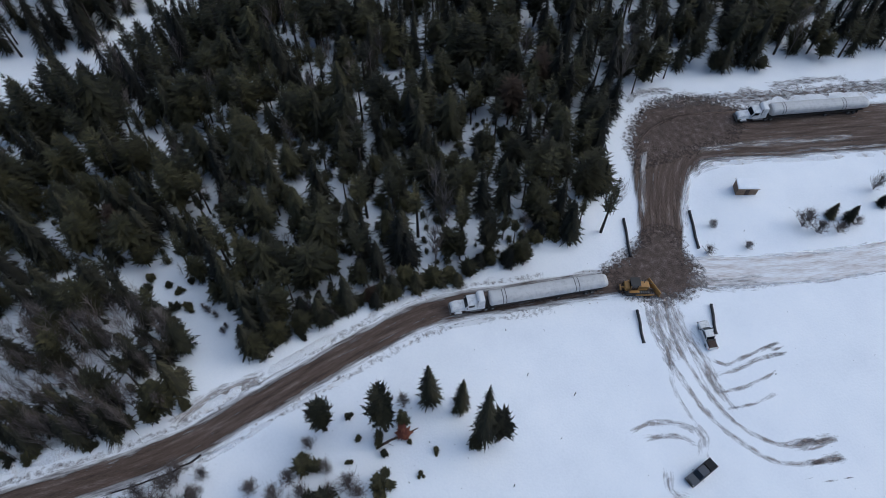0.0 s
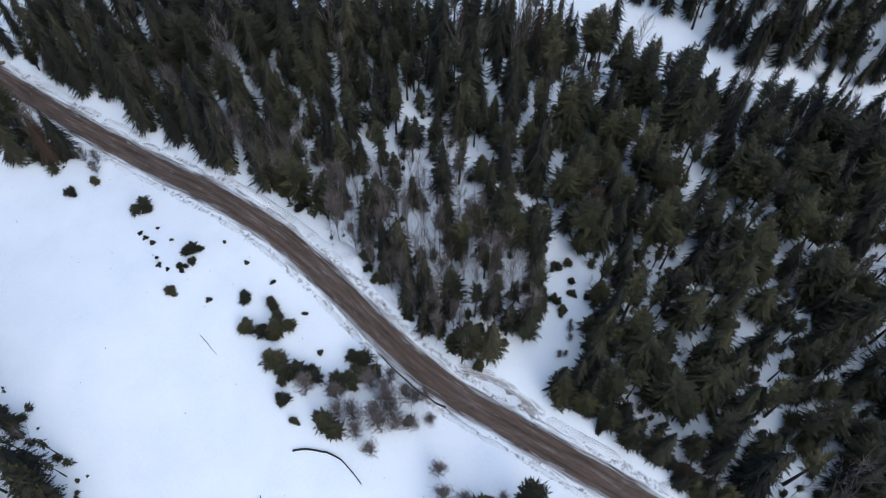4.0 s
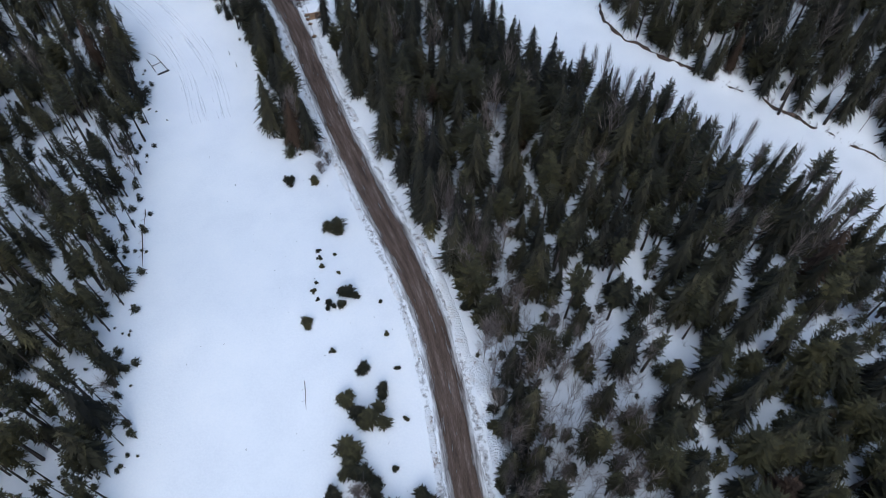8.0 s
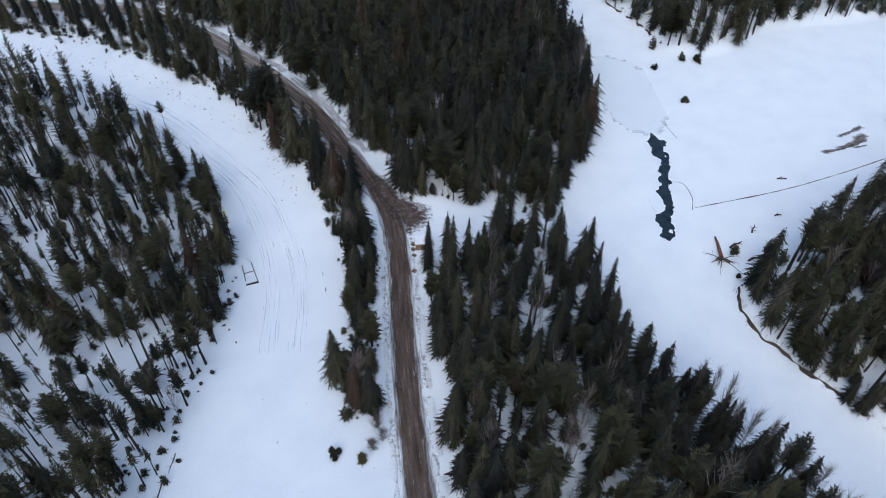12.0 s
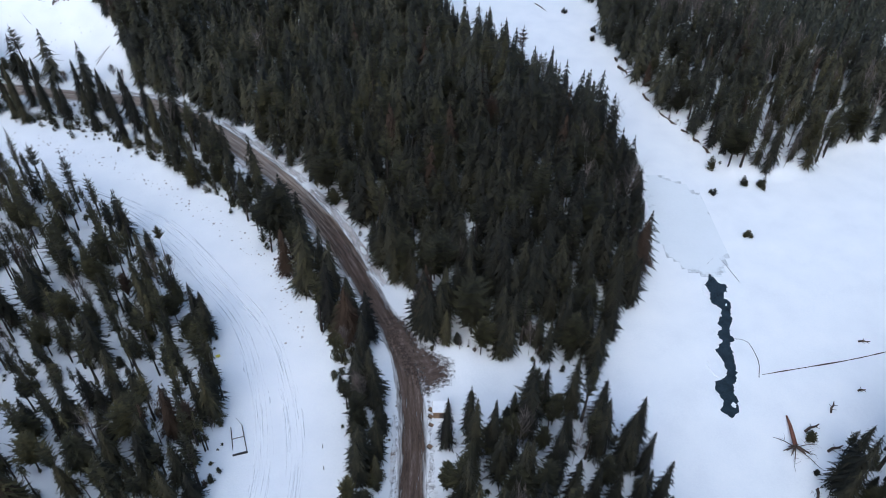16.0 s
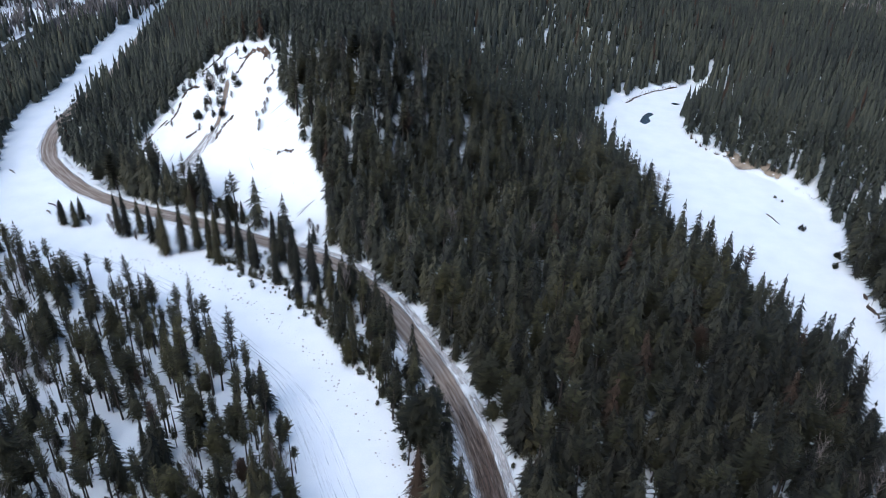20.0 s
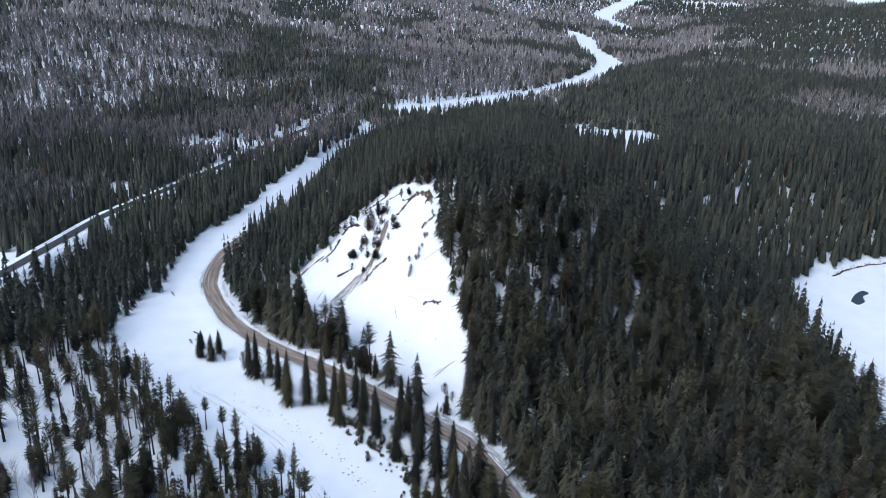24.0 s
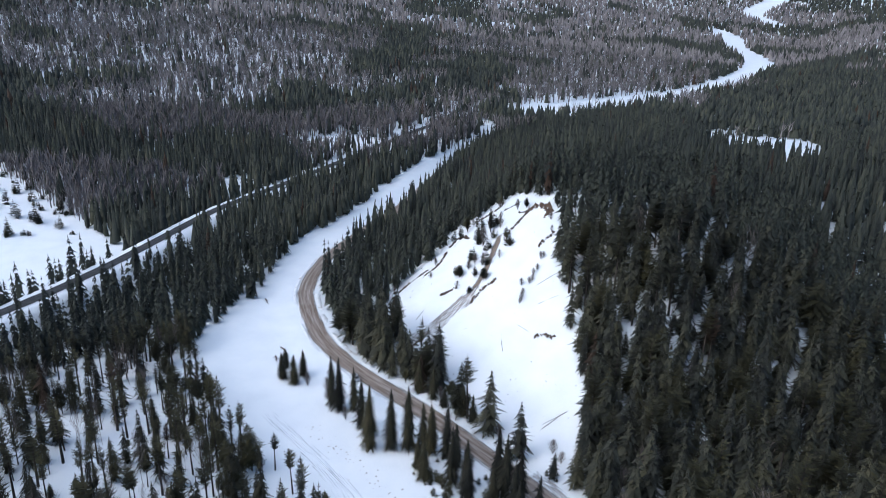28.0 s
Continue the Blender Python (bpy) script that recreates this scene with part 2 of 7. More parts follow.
def near_line(x, y, line):
    """Distance from each point to a polyline, and the index of the nearest node."""
    x, y = np.ravel(x), np.ravel(y)
    best, at = np.full(x.shape, 1e9), np.zeros(x.shape, int)
    lo, hi = line[:, :2].min(0) - 60, line[:, :2].max(0) + 60
    sel = np.where((x > lo[0]) & (x < hi[0]) & (y > lo[1]) & (y < hi[1]))[0]
    for c in range(0, len(sel), 20000):
        s = sel[c : c + 20000]
        d = (x[s, None] - line[None, :, 0]) ** 2 + (y[s, None] - line[None, :, 1]) ** 2
        k = d.argmin(1)
        best[s], at[s] = np.sqrt(d[np.arange(len(s)), k]), k
    return best, at


def inside(x, y, poly):
    """Whether points lie in a polygon."""
    p = np.asarray(poly, float)
    x, y = np.asarray(x, float), np.asarray(y, float)
    hit = np.zeros(x.shape, bool)
    for (x0, y0), (x1, y1) in zip(p, np.roll(p, -1, 0)):
        if y0 == y1:
            continue
        cross = ((y0 > y) != (y1 > y)) & (x < (x1 - x0) * (y - y0) / (y1 - y0) + x0)
        hit ^= cross
    return hit


def edge_distance(x, y, poly, step=4.0):
    p = np.asarray(poly, float)
    ring = np.vstack([np.linspace(a, b, max(2, int(np.hypot(*(b - a)) / step)), endpoint=False) for a, b in zip(p, np.roll(p, -1, 0))])
    best = np.full(np.shape(x), 1e9)
    for a in ring:
        best = np.minimum(best, (x - a[0]) ** 2 + (y - a[1]) ** 2)
    return np.sqrt(best)


# ---------------------------------------------------------------- the plan
ROAD = spline([(1, -131.3, 0), (4, -123.9, 0), (10, -106.9, 0), (15, -91.4, 0), (15, -74.1, 0.3), (14, -59.1, 0.6), (12.9, -44.3, 1), (14.2, -30.6, 1.4), (17, -16, 1.8), (19.3, 0, 2), (19.6, 14, 1.8), (19, 28, 0.6), (18.3, 42, -0.9),
               (17.6, 60, -2.3), (17.4, 80, -3.8), (17.3, 102, -4.9), (14, 120, -4.4), (5, 139, -3.6), (-7, 162, -2.8), (-20, 180, -2), (-37, 198, -1)] + [(-56, 215, -0.4), (-75, 226, -0.4), (-103, 232, -1), (-130, 235, 0), (-160, 236, 1),
               (-184, 241, 1), (-208, 252, 1), (-231, 268, 1), (-251, 293, 1), (-263, 316, 1), (-276, 343, 0.5), (-295, 385, 0.3), (-325, 440, 0), (-350, 485, 0), (-370, 530, 0), (-400, 600, 2)])
ROAD[:, 0] -= 0.4 * (1 - smooth01((ROAD[:, 1] - 100) / 25))
NORTH_ROAD = spline([(-2, -135.6, 0), (4.5, -137.8, 0), (9.5, -141.6, 0), (16, -146.4, 0), (22, -152.4, 0), (25, -160.0, 0), (22, -169.3, 0), (17.5, -178.1, 0), (13, -188.1, 0), (5.5, -204.7, 0), (-20, -261.2, 0)])
EAST_ROAD = spline([(0, -133.5, 0), (-4, -142.1, 0), (-11, -156.2, 0), (-18, -173.7, 0), (-30, -208.0, 0), (-50, -261.2, 0)])
HIGHWAY = spline([(-225, 60, 9), (-255, 130, 9), (-275, 178, 8), (-290, 210, 8), (-308, 241, 8), (-336, 289, 8), (-356, 340, 8), (-378, 400, 9), (-410, 480, 10), (-450, 600, 14)])

RIVER_WEST = [(260, -300), (165, -160), (135, -105), (126, -85), (114, -55), (116, -35), (118, -20), (109, -10), (106, 4), (96, 20), (86, 38), (79, 54), (74, 62), (68, 75), (66, 95), (60, 112), (63.5, 123), (70, 134.5), (77, 146), (82, 163), (84, 185), (82, 208), (78, 225), (69, 239), (60, 254), (48, 269), (36, 287), (25, 312), (14, 343), (5, 373), (-10, 405), (-14, 440), (-6, 465), (12, 489), (38, 519)]
RIVER_EAST = [(80, 505), (50, 480), (34, 445), (36, 425), (47, 398), (60, 383), (78, 369), (92, 346), (95, 317), (94, 290), (98, 263), (104, 236), (112, 217), (117, 197), (135, 195), (160, 212), (200, 216), (260, 225), (260, 170), (200, 140), (143, 113), (113, 97), (101, 86), (99, 78), (104, 68), (111, 55), (120, 42), (128, 29), (136, 13), (146, -8), (136, -28), (130, -53), (142, -81), (151, -101), (180, -155), (300, -300)]
RIVER = RIVER_WEST + RIVER_EAST

CORRIDOR = [(-110, -260), (-90, -120), (-60, -49.2), (-38, -22), (-33, 0), (-33, 10), (-31, 22), (-28, 38), (-27, 47), (-23, 60), (-22, 80), (-24, 95), (-23, 105), (-27, 119), (-40, 138), (-56, 155), (-77, 171), (-105, 184), (-130, 189), (-165, 190), (-208, 203), (-224, 220), (-239, 250),
            (-262, 275), (-283, 300), (-303, 357), (-341, 423), (-362, 472), (-376, 515), (-410, 600), (-385, 600), (-364, 520), (-320, 440), (-290, 385), (-271, 343), (-258, 316), (-245, 293), (-222, 268), (-205, 252), (-184, 241), (-172, 233), (-160, 220), (-137, 213), (-119, 212), (-88, 204), (-57, 188), (-34, 167), (-14, 143), (-2, 117), (3, 100),
            (5, 78), (3, 62), (11, 46), (15, 20), (15, 0), (13, -20), (11, -33.5), (10, -45.3), (12, -59.1), (13, -75.1), (12, -91.4), (7, -108.0), (2, -121.7), (-1, -131.3), (-60, -282.3)]
YARD = [(-60, -282.3), (-1, -131.3), (8, -129.2), (14, -121.7), (18, -101.8), (21, -79.2), (21, -58.1), (20, -49.2), (15, -35.5), (9, -45.3), (11, -74.1), (9, -94.5), (0, -115.4)]
YARD_NORTH = [(-4, -126.0), (12, -122.8), (15, -133.5), (22, -138.9), (33, -146.4), (41, -152.9), (41.5, -168), (33.5, -190), (22, -225), (0, -292.9), (-60, -292.9)]
SLIDE = [(-128, 249), (-150, 254), (-170, 262), (-182, 268), (-190, 275), (-195, 285), (-194, 298), (-193, 308), (-197, 319), (-191, 327), (-185, 335), (-177, 339), (-165, 334), (-150, 325), (-140, 312), (-132, 302), (-122, 291), (-108, 277), (-96, 263), (-87, 249), (-80, 236), (-103, 239)]
GULLY = [(14, -45.3), (20, -57.1), (30, -62.1), (36, -57.1), (46, -51.2), (54, -45.3), (52, -42.3), (42, -46.3), (33, -49.2), (26, -49.2), (22, -45.3)]
FAR_RIVER = spline([(-430, 690, 0), (-412.6, 785, 0), (-400, 907, 0), (-390, 1018, 0), (-400, 1166, 0), (-432, 1334, 0), (-503, 1500, 0), (-596, 1667, 0), (-680, 1850, 0), (-740, 1905, 0)], 12)
FAR_REACH = spline([(-680, 2140, 0), (-740, 2210, 0), (-788, 2260, 0), (-799, 2350, 0), (-794, 2480, 0), (-780, 2620, 0)], 12)
FAR_LAKE = spline([(-640, 2650, 0), (-520, 2625, 0), (-430, 2593, 0), (-300, 2540, 0)], 12)
FAR_BEND = spline([(40, 845, 0), (36, 900, 0), (28, 980, 0), (32, 1060, 0)], 12)
MEADOW = [(-292, 175), (-298, 200), (-312, 228), (-330, 238), (-345, 236), (-377, 236), (-404, 234), (-458, 233), (-520, 225), (-520, 150), (-380, 120)]
BELT = [(-55, 184), (-64, 189), (-91, 202), (-117, 208), (-137, 210), (-165, 215), (-185, 236), (-160, 240), (-100, 236), (-70, 228)]
BAY = [(18, 121), (24, 119), (30, 117.5), (38, 117), (47, 115.5), (58, 114.5), (64, 120), (68, 112), (60, 105), (48, 104), (36, 102), (27, 101), (27, 95), (20, 95)]
HILLTOP = [(-300, 690), (-255, 770), (-180, 740), (-124, 620), (-106, 545), (-112, 488), (-146, 496), (-200, 545), (-258, 625)]
HILL_FOOT = [(-62, 233), (-85, 238), (-130, 245), (-165, 252), (-190, 262), (-215, 280), (-235, 305), (-250, 345), (-272, 395), (-310, 460), (-340, 520), (-360, 640), (-200, 800), (60, 760), (80, 600), (15, 510), (-28, 450), (-32, 420), (-22, 380), (-12, 345), (-16, 310), (-34, 275)]


def river_level(y):
    return np.interp(y, [60, 130, 300, 440, 600], [-11, -9.6, -5.6, -5.2, -4])


def terrain(x, y):
    """The height of the bare ground, for arrays of places."""
    x, y = np.asarray(x, float), np.asarray(y, float)
    shape = x.shape
    x, y = x.ravel(), y.ravel()
    # valley floor: the level of the road, carried sideways
    road_y, road_z = ROAD[:, 1], ROAD[:, 2]
    z = np.interp(y, [-200, -60, 0, 14, 42, 60, 102, 139, 180, 215, 300, 600, 1300], [0, 0.6, 2, 1.8, -0.9, -2.3, -4.9, -3.6, -2, -0.4, 0.5, 5, 22])
    z = z + smooth01((y - 900) / 1500) * 30
    # a low rise west of the cleared strip
    z = z + 7 * np.exp(-(((x + 75) / 45) ** 2 + ((y - 45) / 65) ** 2)) + 6 * np.exp(-(((x + 190) / 70) ** 2 + ((y - 120) / 70) ** 2))
    # the wooded hill with the slide
    ins = inside(x, y, HILL_FOOT)
    zone = (x > -420) & (x < 140) & (y > 180) & (y < 860)
    d = np.zeros(x.shape)
    d[zone] = edge_distance(x[zone], y[zone], HILL_FOOT, 8)
    z = z + np.where(ins, np.interp(y, [230, 340, 450, 560, 720], [44, 44, 38, 27, 8]) * smooth01(d / 88), 0)
    # the western valley side, the eastern one and the far ridges
    west = np.clip(-(x + 345 + np.clip((y - 520) * 0.16, 0, 400)) , 0, None)
    west = np.where(y > -400, west, west * 0.5)
    z = z + 0.085 * np.clip(west, 0, 450) + 0.155 * np.clip(west - 450, 0, 900) + (fbm(x, y, 260, 5) - 0.5) * np.clip(west / 12, 0, 34)
    east = np.clip(x - 190 - np.clip((520 - y) * -0.02, 0, 60), 0, None)
    z = z + 0.10 * np.clip(east, 0, 900) + (fbm(x, y, 200, 9) - 0.5) * np.clip(east / 12, 0, 24)
    far = np.clip(np.hypot(x, y) - 1500, 0, 2600)
    z = z + np.clip(far - 300, 0, 2000) * 0.11 + (fbm(x, y, 700, 3) - 0.5) * np.clip(far / 5, 0, 150)
    # the river's bed
    near = (x > -120) & (x < 420) & (y > -420) & (y < 700)
    inr = np.zeros(x.shape, bool)
    inr[near] = inside(x[near], y[near], RIVER)
    dr = np.full(x.shape, 1e3)
    dr[near] = edge_distance(x[near], y[near], RIVER, 5)
    lev = river_level(y) + 0.25 * (fbm(x, y, 18, 21) - 0.5)
    bank = smooth01((dr - 1.0) / 26)
    z = np.where(inr, lev, np.where(dr < 40, np.minimum(lev + 1.6 * smooth01(dr / 2.5) + bank * np.maximum(z - lev - 1.6, 0), np.maximum(z, lev + 1.2 * smooth01(dr / 2.5))), z))
    # small humps, then the beds of the roads
    z = z + np.where(inr, 0, 0.9 * (fbm(x, y, 22, 31) - 0.5) + 0.1 * (vnoise(x, y, 5, 33) - 0.5))
    for line, half in ((ROAD, 3.2), (NORTH_ROAD, 6.8), (EAST_ROAD, 3.4), (HIGHWAY, 4.2)):
        dist, at = near_line(x, y, line)
        blend = 1 - smooth01((dist - half - 1.5) / 9)
        z = z * (1 - blend) + (line[at, 2] - 0.22) * blend
    return z.reshape(shape)


def is_open(x, y):
    """Whether a place is free of forest."""
    wob = 5 * (fbm(x, y, 9, 41) - 0.5)
    px, py = x + wob, y + 5 * (fbm(x, y, 9, 43) - 0.5)
    hit = np.zeros(x.shape, bool)
    for poly in (RIVER, CORRIDOR, YARD, YARD_NORTH, SLIDE, GULLY, BAY, MEADOW):
        hit |= inside(px, py, poly)
    # the clearing on the hilltop is broken by clumps of trees
    hit |= inside(px + 4 * wob, py + 3 * wob, HILLTOP) & (fbm(x, y, 75, 45) > 0.36)
    for line, half in ((ROAD, 6.3), (NORTH_ROAD, 9.5), (EAST_ROAD, 8), (HIGHWAY, 8.5), (FAR_RIVER, 25), (FAR_REACH, 28), (FAR_LAKE, 22), (FAR_BEND, 17)):
        hit |= near_line(x, y, line)[0] < half
    hit |= np.hypot(x - 23.4, y - 101.5) < 6.5
    return hit


# ---------------------------------------------------------------- ground
def axis(lo, hi, step, reach, grow=1.16):
    core = np.arange(lo, hi + step, step)
    out, s = [], step
    while not out or sum(out) < reach:
        s *= grow
        out.append(s)
    tail = np.cumsum(out)
    return np.concatenate([lo - tail[::-1], core, core[-1] + tail])


gx, gy = axis(-330, 230, 2.4, 4600), axis(-240, 540, 2.4, 4600)
GX, GY = np.meshgrid(gx, gy, indexing="ij")
GZ = terrain(GX, GY)
nx, ny = GX.shape
vid = np.arange(nx * ny).reshape(nx, ny)
quads = np.stack([vid[:-1, :-1], vid[1:, :-1], vid[1:, 1:], vid[:-1, 1:]], -1).reshape(-1, 4)
ground = new("ground", mesh_from("ground", np.stack([GX, GY, GZ], -1).reshape(-1, 3), quads, M_SNOW, True))
tagged(ground, "snow-covered valley floor, frozen river and hillsides", "ground", kind="structure")


def height(x, y):
    """The height of the ground's mesh at a place."""
    x, y = np.asarray(x, float), np.asarray(y, float)
    i = np.clip(np.searchsorted(gx, x) - 1, 0, nx - 2)
    j = np.clip(np.searchsorted(gy, y) - 1, 0, ny - 2)
    u = (x - gx[i]) / (gx[i + 1] - gx[i])
    v = (y - gy[j]) / (gy[j + 1] - gy[j])
    return GZ[i, j] * (1 - u) * (1 - v) + GZ[i + 1, j] * u * (1 - v) + GZ[i, j + 1] * (1 - u) * v + GZ[i + 1, j + 1] * u * v


def surface(x, y):
    """The height of the ground or of the road that lies on it."""
    x, y = np.asarray(x, float), np.asarray(y, float)
    z = height(x, y)
    for line, half, lift in ((ROAD, 3.4, 0.0), (NORTH_ROAD, 6.4, 0.012), (EAST_ROAD, 3.5, 0.006)):
        d, at = near_line(x.ravel(), y.ravel(), line)
        d, at = d.reshape(x.shape), at.reshape(x.shape)
        z = np.where(d < half, np.maximum(z, line[at, 2] + lift + 0.085 * (1 - (d / half) ** 2)), z)
    return z


def set_cover(me, values, name="cover"):
    layer = me.attributes.new(name, "FLOAT", "POINT")
    layer.data.foreach_set("value", np.ascontiguousarray(values, np.float32).ravel())


def ribbon(name, line, half, mat, crown=0.08, ragged=0.5, seed=1, lift=0.0, across=13, fade=0.0):
    """A road as one strip with a crown, ruts and ragged edges that dip into the snow."""
    tang = np.gradient(line[:, :2], axis=0)
    tang /= np.linalg.norm(tang, axis=1)[:, None]
    side = np.stack([-tang[:, 1], tang[:, 0]], 1)
    us = np.linspace(-1, 1, across)
    half = np.broadcast_to(np.asarray(half, float), (len(line),))
    verts = []
    for k, u in enumerate(us):
        wob = ragged * (fbm(line[:, 0] * 1.0 + 50 * np.sign(u), line[:, 1], 5, seed) - 0.5) * 2 if k in (0, across - 1) else 0
        off = u * (half + 0.6) + np.sign(u) * wob
        xy = line[:, :2] + side * np.reshape(off, (-1, 1))
        z = line[:, 2] + lift + crown * (1 - u * u) - 0.05 * np.exp(-((abs(u) - 0.4) / 0.12) ** 2)
        verts.append(np.column_stack([xy, z]))
    v = np.stack(verts, 1)
    n = len(line)
    ids = np.arange(n * across).reshape(n, across)
    q = np.stack([ids[:-1, :-1], ids[1:, :-1], ids[1:, 1:], ids[:-1, 1:]], -1).reshape(-1, 4)[:, ::-1]
    me = mesh_from(name, v.reshape(-1, 3), q, mat, True)
    along = np.concatenate([[0], np.cumsum(np.linalg.norm(np.diff(line[:, :2], axis=0), axis=1))])
    uv = np.stack(np.broadcast_arrays(us[None] * half[:, None], along[:, None]), -1).reshape(-1, 2)
    layer = me.uv_layers.new(name="along")
    layer.uv.foreach_set("vector", uv[q.ravel()].astype(np.float32).ravel())
    rim = np.clip((1 - np.abs(us)) * np.max(half) / 1.3, 0, 1.12)
    last = np.clip((along[-1] - along) / fade, 0, 1) if fade else np.ones(n)
    set_cover(me, rim[None] * last[:, None])
    return new(name, me)


M_ROAD_UP = material("dusty_snowy_dirt", [(0.12, 0.09, 0.07), (0.2, 0.155, 0.125), (0.32, 0.27, 0.235), (0.45, 0.41, 0.39)], 1.0, 0.85, 0.3, 5, stretch=(1.3, 0.05, 1), coords="UV", cover=1.6)
cut = int(np.argmin(np.hypot(ROAD[:, 0] - 2, ROAD[:, 1] - 145)))
tagged(ribbon("road", ROAD[: cut + 22], 2.75, M_ROAD, seed=51, lift=0.015, fade=44.0), "rutted brown dirt road with frozen mud", "road", kind="structure")
tagged(ribbon("road_upper", ROAD[cut:], 3.1, M_ROAD_UP, seed=55), "tan dirt road dusted with snow", "road", kind="structure")
tagged(ribbon("road_north", NORTH_ROAD, np.interp(NORTH_ROAD[:, 1], [-250, -165, -156, -149, -144, -139, -134], [6.4, 7.0, 7.0, 5.4, 4.2, 4.0, 3.4]), M_ROAD, seed=52, lift=0.012), "wide churned muddy road between snow banks", "road", kind="structure")
tagged(ribbon("road_east", EAST_ROAD, 3.2, M_TRACK, seed=53, lift=0.006), "packed snowy road with brown tyre dirt", "road", kind="structure")
M_ASPHALT = material("asphalt", [(0.03, 0.03, 0.032), (0.05, 0.05, 0.052), (0.08, 0.08, 0.08)], 0.4, 0.8, 0.2, 8)
tagged(ribbon("highway", HIGHWAY, 2.1, M_ASPHALT, seed=54, ragged=0.2), "dark asphalt highway through the forest", "road", kind="structure")


def drape(name, points, half, mat, label, lift=0.05, ragged=0.6, seed=1, category="track", thick=1.0):
    """A narrow strip that lies on the snow."""
    line = spline([(*p, 0) for p in points], 1.2)
    tang = np.gradient(line[:, :2], axis=0)
    tang /= np.linalg.norm(tang, axis=1)[:, None] + 1e-9
    side = np.stack([-tang[:, 1], tang[:, 0]], 1)
    w = half * (1 + ragged * 2 * (fbm(line[:, 0] + seed * 31, line[:, 1], 3, seed) - 0.5))
    rows = []
    us = np.linspace(-1, 1, 6)
    for u in us:
        xy = line[:, :2] + side * (u * w)[:, None]
        rows.append(np.column_stack([xy, surface(xy[:, 0], xy[:, 1]) + lift * (1 if abs(u) < 0.9 else 0.4)]))
    v = np.stack(rows, 1)
    n, k = v.shape[:2]
    ids = np.arange(n * k).reshape(n, k)
    q = np.stack([ids[:-1, :-1], ids[1:, :-1], ids[1:, 1:], ids[:-1, 1:]], -1).reshape(-1, 4)[:, ::-1]
    me = mesh_from(name, v.reshape(-1, 3), q, mat, True)
    along = np.concatenate([[0], np.cumsum(np.linalg.norm(np.diff(line[:, :2], axis=0), axis=1))])
    uv = np.stack([us[None] * w[:, None] + seed, np.broadcast_to(along[:, None], (n, k))], -1).reshape(-1, 2)
    me.uv_layers.new(name="along").uv.foreach_set("vector", uv[q.ravel()].astype(np.float32).ravel())
    set_cover(me, thick * np.clip((1 - np.abs(us))[None] * 1.6, 0, 1) * np.clip(np.minimum(along, along[-1] - along) / 1.5, 0, 1)[:, None])
    return tagged(new(name, me), label, category, kind="structure")


def stain(name, poly, mat, label, fade=2.0, lift=0.035, step=0.9, lumps=0.0, thick=1.0, category="mud"):
    """Dirt spread over the snow inside an outline, thinning out towards its rim."""
    p = np.array(poly, float)
    lo, hi = p.min(0) - 2, p.max(0) + 2
    X, Y = np.meshgrid(np.arange(lo[0], hi[0], step), np.arange(lo[1], hi[1], step), indexing="ij")
    d = edge_distance(X.ravel(), Y.ravel(), poly, 1.5).reshape(X.shape)
    d = np.where(inside(X.ravel(), Y.ravel(), poly).reshape(X.shape), d, -d)
    Z = surface(X, Y) + lift + lumps * np.clip(fbm(X, Y, 1.8, 77) - 0.4, 0, 1) * np.clip(d / fade, 0, 1)
    n, k = X.shape
    ids = np.arange(n * k).reshape(n, k)
    q = np.stack([ids[:-1, :-1], ids[1:, :-1], ids[1:, 1:], ids[:-1, 1:]], -1).reshape(-1, 4)
    q = q[(d.ravel()[q] > -1.5).any(1)]
    me = mesh_from(name, np.stack([X, Y, Z], -1).reshape(-1, 3), q, mat, True)
    set_cover(me, thick * np.clip(0.5 + d / fade * 0.5, 0, 1.1))
    return tagged(new(name, me), label, category, kind="structure")


def berm(name, line, off, width, tall, mat, seed):
    """A lumpy ridge of ploughed snow beside a road."""
    tang = np.gradient(line[:, :2], axis=0)
    tang /= np.linalg.norm(tang, axis=1)[:, None]
    side = np.stack([-tang[:, 1], tang[:, 0]], 1)
    k_at = np.arange(len(line))
    lump = np.clip(3.4 * fbm(line[:, 0] + seed, line[:, 1], 6, seed) - 1.25, 0, 1.4) * smooth01(np.minimum(k_at, len(line) - 1 - k_at) / 8)
    rows = []
    for u, hgt in ((-1, -0.3), (-0.6, 0.55), (-0.1, 1.0), (0.45, 0.6), (1, -0.3)):
        wob = 0.5 * (fbm(line[:, 0] + 9 * u, line[:, 1], 2.4, seed + 3) - 0.5)
        xy = line[:, :2] + side * (off + np.sign(off) * (u * width * 0.5 + wob))[:, None]
        z = np.where(hgt < 0, line[:, 2] - 0.5, line[:, 2] - 0.3 + (tall + 0.12) * hgt * lump * (0.7 + 0.6 * vnoise(line[:, 0] * 1 + 40 * u, line[:, 1], 1.5, seed)))
        rows.append(np.column_stack([xy, z]))
    v = np.stack(rows, 1)
    n, k = v.shape[:2]
    ids = np.arange(n * k).reshape(n, k)
    q = np.stack([ids[:-1, :-1], ids[1:, :-1], ids[1:, 1:], ids[:-1, 1:]], -1).reshape(-1, 4)
    q = q if off < 0 else q[:, ::-1]
    return tagged(new(name, mesh_from(name, v.reshape(-1, 3), q[:, ::-1], mat, True)), "lumpy ridge of ploughed dirty snow beside the road", "snow bank", kind="structure")


